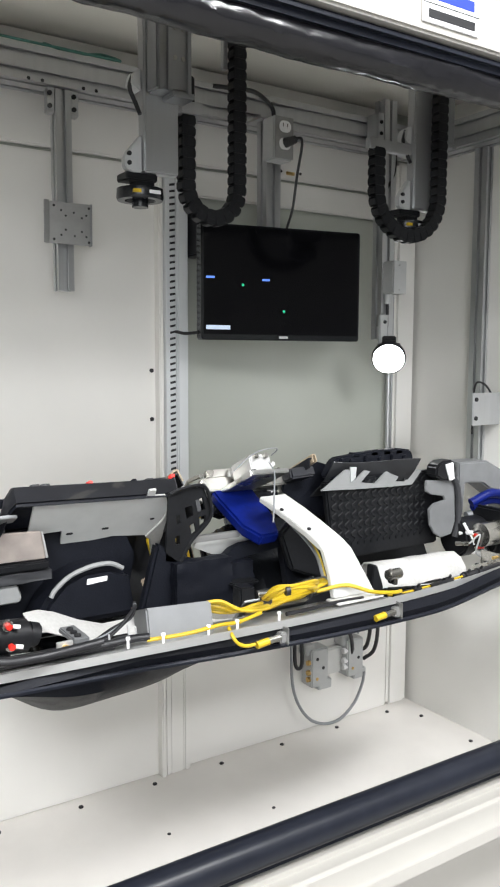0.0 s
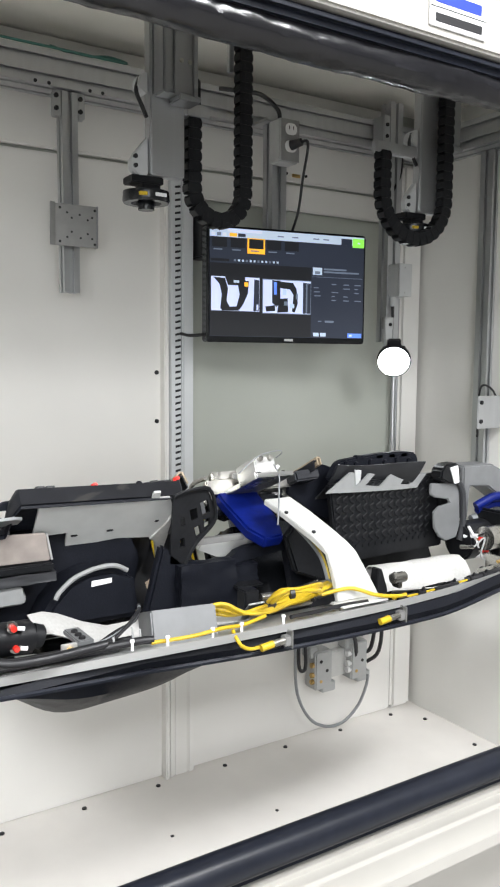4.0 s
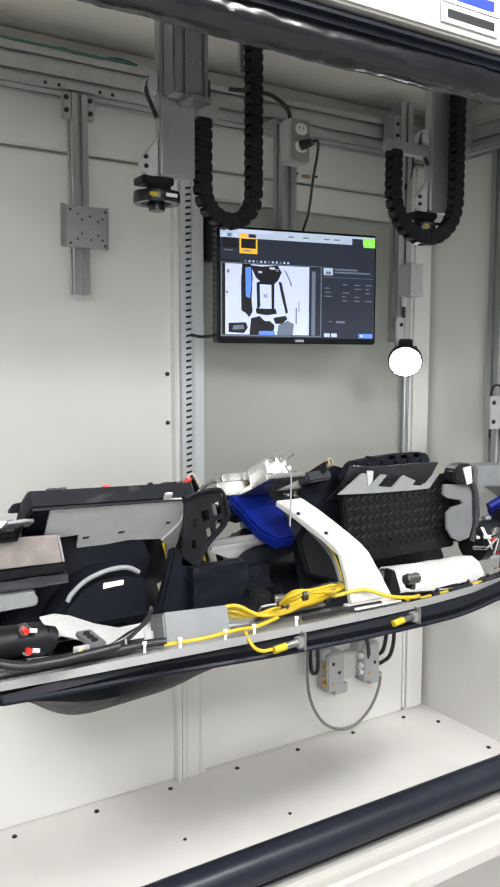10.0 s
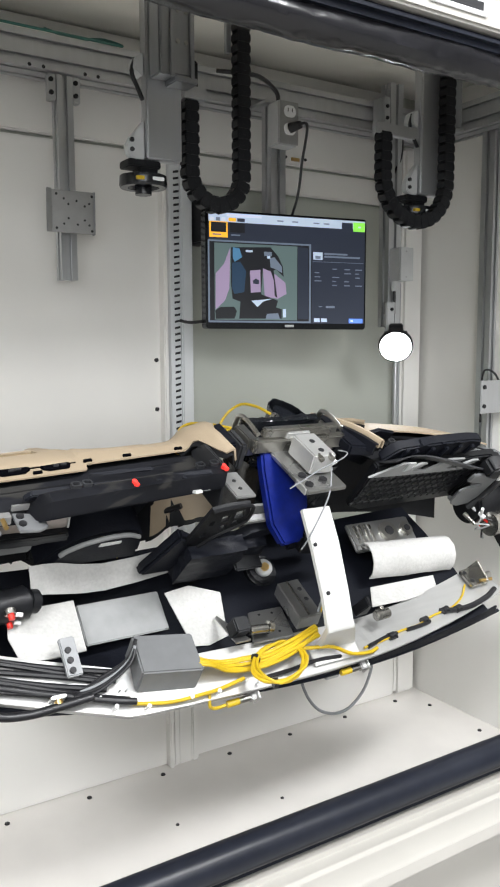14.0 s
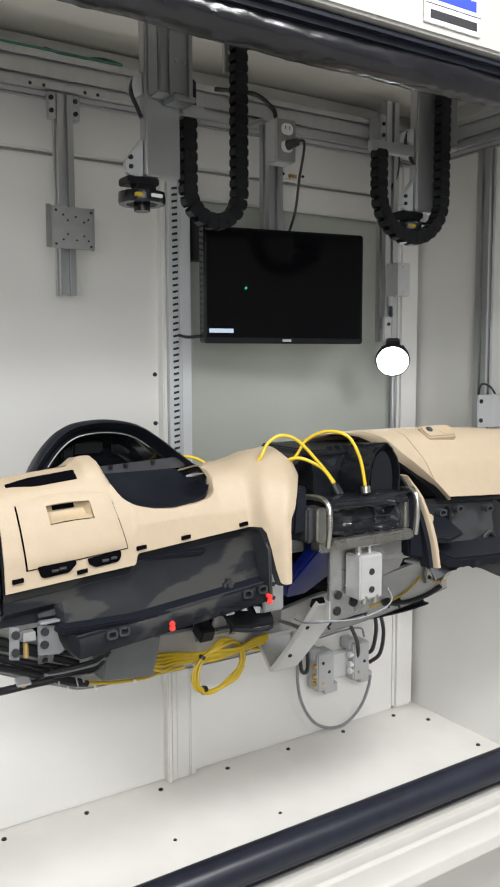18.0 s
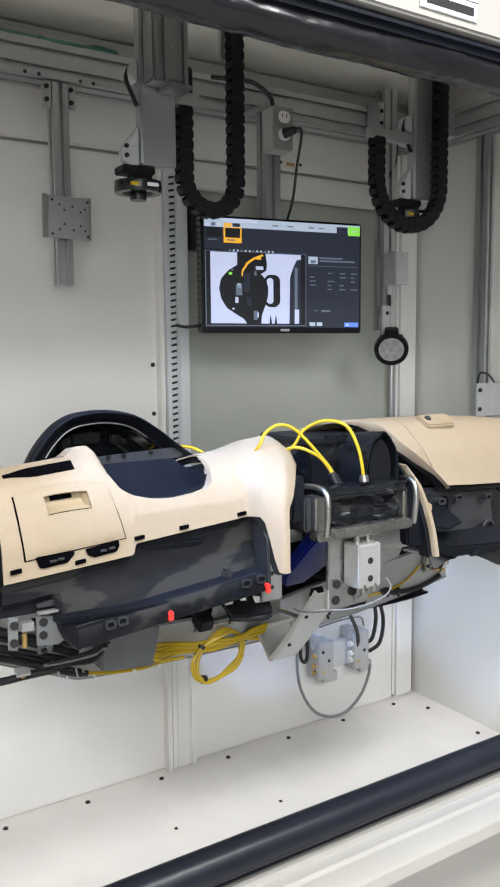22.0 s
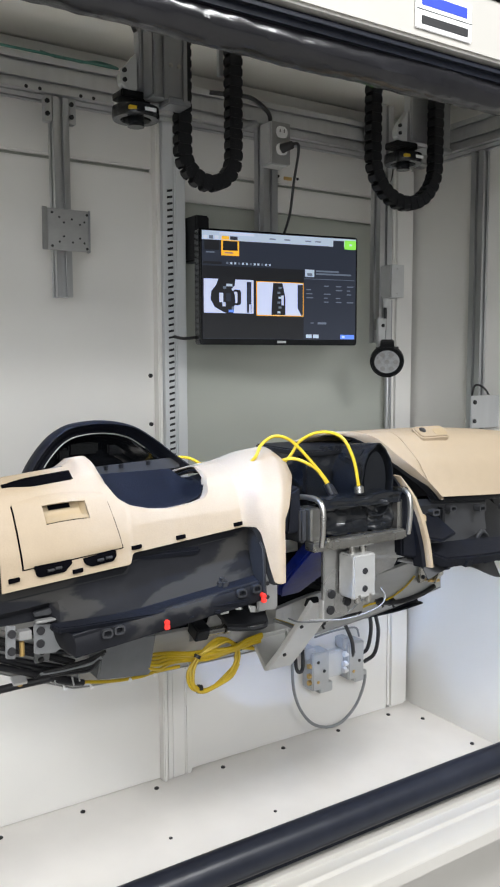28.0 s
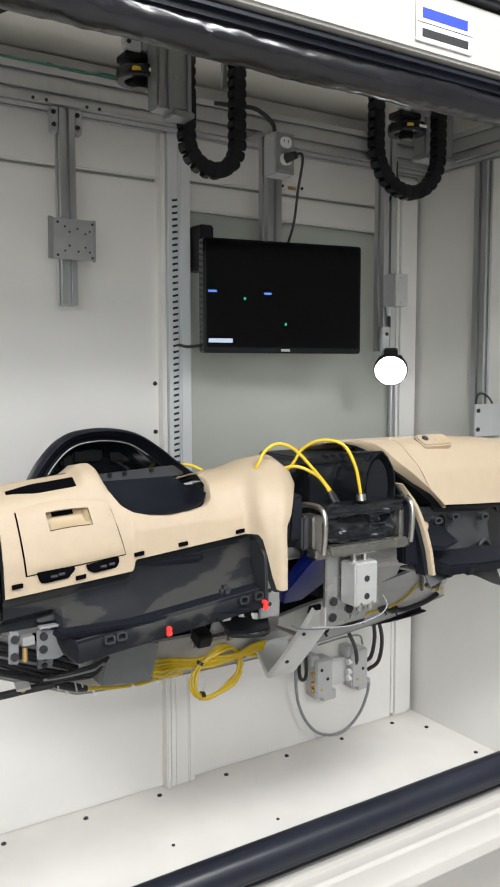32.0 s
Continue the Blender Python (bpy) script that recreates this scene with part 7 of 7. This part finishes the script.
up("leg_tab", box(0.036, 0.050, -0.706, -0.690, 0.796, 0.812, 0.003), CREAM_E)
rows = [[door_point(door_left(i / 19) + (0.52 - door_left(i / 19)) * c / 14, i / 19) for c in range(15)] for i in range(20)]
gdoor = up("glove_box_door", sheet(rows, 0.004), CREAM, None, "beige glove box door")
rows2 = [[(x, y + 0.012, z - 0.012) for x, y, z in r] for r in rows]
up("door_substrate", sheet(rows2, 0.003), BLACK, gdoor)
pad_m = Matrix.Translation((0.166, -0.592, 0.952)) @ pose(0, 0, 0, -58, 0, 0)
up("pull_pad", prism(oblong(0, 0, 0.088, 0.040, 5, 0.012), -0.014, 0.004, "y", 0.003, m=pad_m), CREAM, gdoor)
up("pull_scoop", prism(oblong(0.020, -0.004, 0.036, 0.022, 4, 0.008), -0.0148, -0.0140, "y", 0.0002, m=pad_m), CREAM_E, gdoor)
lk = rod((-0.024, -0.013, 0.004), (-0.024, -0.017, 0.004), 0.0075, 16, edge=0.001)
lk.transform(pad_m)
up("lock", lk, CHARCOAL, gdoor, "small dark lock")
rows = []
for i in range(12):
    u = i / 11
    rows.append([(0.07 + 0.240 * c / 12, lerp([(0, -0.638), (0.12, -0.648), (0.2, -0.640), (0.6, -0.656), (0.8, -0.670), (0.93, -0.684), (1, -0.692)], u) + 0.019 * (c / 12) ** 2, 0.830 - 0.014 * c / 12 - 0.155 * u + 0.022 * math.sin(c / 12 * 4.3) * u) for c in range(13)])
lowp = up("glove_box_lower", sheet(rows, 0.003), CHARCOAL, None, "charcoal lower passenger panel")
for x, z in ((0.125, 0.800), (0.175, 0.803), (0.265, 0.795), (0.345, 0.790)):
    up("moulded_loop", frame_plate(oblong(x, z, 0.020, 0.014, 3, 0.004), [oblong(x, z, 0.013, 0.008, 3, 0.003)], -0.658, -0.640, "y"), CHARCOAL, lowp)
up("dark_notch", box(0.142, 0.156, -0.655, -0.635, 0.765, 0.808, 0.003), BLACK, lowp)
up("moulded_hook", pipe([(0.255, -0.645, 0.70), (0.258, -0.652, 0.735), (0.275, -0.652, 0.742), (0.295, -0.648, 0.72), (0.30, -0.640, 0.70)], 0.005, 8, 6), CHARCOAL, lowp)
# centre opening
up("radio_box", crumple(box(-0.165, 0.035, -0.60, -0.44, 0.80, 0.935, 0), 12, 0.006, 30, 3), BLACK_G, None, "black centre housing")
up("housing_lid", box(-0.172, 0.0, -0.605, -0.43, 0.930, 0.942, 0.003), BLACK)
for k in range(7):
    up("lid_tooth", box(-0.13 + 0.02 * k, -0.12 + 0.02 * k, -0.608, -0.59, 0.938, 0.948, 0.002), BLACK)
rows = []
for i in range(9):
    u = i / 8
    rows.append([(-0.066 + 0.040 * math.cos(a) * (1 - 0.1 * u) + 0.006 * noise.noise(Vector((a * 3, u * 6, 1))), -0.690 + 0.10 * u, 0.886 + 0.070 * math.sin(a) * (1 + 0.04 * math.sin(5 * a)) * (1 - 0.15 * u)) for a in [2 * math.pi * k / 40 for k in range(41)]])
up("black_bag", sheet(rows, 0.003), BLACK_G, None, "crumpled black sleeve")
up("sleeve_face", prism([(-0.066 + 0.039 * math.cos(2 * math.pi * k / 20), 0.886 + 0.068 * math.sin(2 * math.pi * k / 20)) for k in range(20)], -0.682, -0.60, "y", 0.012), BLACK_G)
up("inner_cheek", prism([(-0.270, 0.805), (-0.264, 0.880), (-0.24, 0.890), (-0.235, 0.805)], -0.68, -0.655, "y", 0.004), DASH_BLACK)
up("right_cheek", prism([(-0.01, 0.735), (-0.015, 0.85), (0.005, 0.872), (0.035, 0.78), (0.05, 0.72)], -0.70, -0.675, "y", 0.004), DASH_BLACK)
for pts in ([(-0.325, -0.56, 0.88), (-0.302, -0.62, 0.935), (-0.285, -0.622, 0.962), (-0.258, -0.625, 0.976), (-0.225, -0.63, 0.966), (-0.190, -0.64, 0.93), (-0.160, -0.65, 0.892), (-0.145, -0.66, 0.862)],
            [(-0.260, -0.57, 0.90), (-0.225, -0.62, 0.932), (-0.185, -0.64, 0.918), (-0.165, -0.65, 0.895), (-0.155, -0.66, 0.868)],
            [(-0.235, -0.55, 0.88), (-0.210, -0.60, 0.930), (-0.19, -0.61, 0.962), (-0.166, -0.64, 0.980), (-0.140, -0.67, 0.972), (-0.124, -0.685, 0.935), (-0.117, -0.692, 0.890), (-0.115, -0.692, 0.868)],
            [(-0.43, -0.38, 0.86), (-0.40, -0.38, 0.898), (-0.37, -0.40, 0.918), (-0.33, -0.43, 0.922), (-0.29, -0.47, 0.89)]):
    up("yellow_cable", pipe(pts, 0.0031, 8, 8), YELLOW, None, "yellow sensor cable")
    p, q = Vector(pts[-1]), Vector(pts[-2])
    up("cable_plug", rod(p + (q - p) * 0.6, p - (q - p) * 0.1, 0.0065, 12), CABLE)
up("plug_ring", rod((-0.115, -0.692, 0.880), (-0.115, -0.694, 0.868), 0.009, 12), STEEL)
# undersides seen when turned up
for x0, x1 in ((-0.642, -0.614),):
    hb = fx("hinge_block", box(x0, x1, -0.606, -0.536, 0.646, 0.656, 0.002), BOX_G, None, "drilled steel hinge block")
    for k in range(3):
        fx("block_bolt", bolt(((x0 + x1) / 2 - 0.003, -0.596 + 0.018 * k, 0.656), (0, 0, 1), 0.0058), INK, hb)
fx("end_hose", pipe([(-0.80, -0.625, 0.662), (-0.76, -0.645, 0.655), (-0.71, -0.652, 0.655), (-0.66, -0.650, 0.656), (-0.61, -0.648, 0.658)], 0.0075, 10, 6), CABLE, None, "thick black air hose")
latch = fx("latch_plate", box(0.105, 0.298, -0.456, -0.382, 0.590, 0.602, 0.004), ALU_B, None, "bright latch plate with two round dials")
for x, r in ((0.215, 0.026), (0.272, 0.018)):
    fx("dial", rod((x, -0.418, 0.600), (x, -0.418, 0.611), r, 24, edge=0.002), STEEL, latch)
    fx("dial_core", rod((x, -0.418, 0.611), (x, -0.418, 0.614), r * 0.45, 18), INK, latch)
for k in range(4):
    fx("latch_rib", box(0.120 + 0.015 * k, 0.127 + 0.015 * k, -0.45, -0.39, 0.601, 0.606, 0.001), STEEL, latch)
fx("inner_sheet", box(-0.558, -0.385, -0.525, -0.442, 0.548, 0.553, 0.002), GREY_P, None, "grey inner sheet of the dashboard")
cloth([[(-0.39, -0.464, 0.592), (-0.365, -0.58, 0.586)], [(-0.335, -0.458, 0.594), (-0.33, -0.585, 0.586)], [(-0.27, -0.484, 0.592), (-0.285, -0.575, 0.586)]], "felt_pad", "torn grey-white felt padding")
up("drilled_plate", box(-0.315, -0.272, -0.655, -0.648, 0.665, 0.745, 0.002), ZINC, None, "drilled grey plate")
for z in (0.69, 0.715):
    up("plate_hole", rod((-0.295, -0.6565, z), (-0.295, -0.654, z), 0.004, 12), INK)
for k in range(5):
    o = 0.006 * k
    fx("sensor_lead", pipe([(-0.640 + o, -0.640 + 0.4 * o, 0.655), (-0.605 + o, -0.642 + o, 0.658 + 0.3 * o), (-0.572 + o, -0.632 + o, 0.672), (-0.545 + 0.6 * o, -0.618 + o, 0.688 - 0.4 * o), (-0.530 + 0.4 * o, -0.600 + o, 0.690)], 0.0031, 8, 6), (CABLE, CABLE, GREY_CABLE, CABLE)[k % 4])


# ---- what moves ----
def motions():
    spin = [(0, 0), (13.1, 0), (13.2, 2.2), (13.4, 12.9), (13.6, 25.6), (13.8, 38.2), (14.0, 50), (14.2, 61.6), (14.5, 79.7), (14.8, 97), (15.05, 109), (15.25, 113.3), (15.4, TURN), (32, TURN)]
    walk(dash, [(t, pose(0, YA, ZA, a)) for t, a in spin])
    rise = [(0, 0), (26.2, 0), (26.4, 0.006), (26.8, 0.04), (27.5, 0.108), (28.0, 0.154), (28.5, 0.199), (28.9, 0.232), (29.1, 0.24), (32, 0.24)]
    for ram, c, k in ((ram_l, CHAINS[0], 1.0), (ram_r, CHAINS[1], 1.02)):
        base = PLACE[ram].translation
        walk(ram, [(t, Matrix.Translation(base + Vector((0, 0, d * k)))) for t, d in rise])
        for i, l in enumerate(c[0]):
            walk(l, [(t, chain_pose(c, i, d * k)) for t, d in rise])

    def switch(ob, on, shift):
        """The glowing piece stands at its face while lit and draws back into its closed body when dark."""
        rows, state = [], on[0][0] <= 0
        rows.append((0, Matrix.Identity(4) if state else Matrix.Translation(shift)))
        for a, b in on:
            if a > 0:
                rows += [(a - 0.04, Matrix.Translation(shift)), (a, Matrix.Identity(4))]
            if b < 32:
                rows += [(b - 0.04, Matrix.Identity(4)), (b, Matrix.Translation(shift))]
        rows.append((32, rows[-1][1]))
        walk(ob, rows)

    for lens in (lens_r, lens_l):
        switch(lens, [(0, 19.2), (29.25, 32)], (0, 0, 0.012))
    for lens in (lens_s, lens_t):
        switch(lens, [(19.2, 29.25)], (0, 0, 0.012))
    back = (0, 0.012, 0)
    switch(status, [(0, 1.5), (31.3, 32)], back)
    switch(win, [(2.8, 4.6), (7.7, 10.2), (13.35, 15.4), (20.3, 22.7), (26.6, 31.3)], back)
    switch(twin, [(26.6, 31.3)], back)
    switch(pair, [(2.8, 4.6)], back)
    switch(single, [(7.7, 10.2)], back)
    switch(live, [(13.35, 15.4)], back)
    switch(wheel, [(20.3, 22.7)], back)


motions()
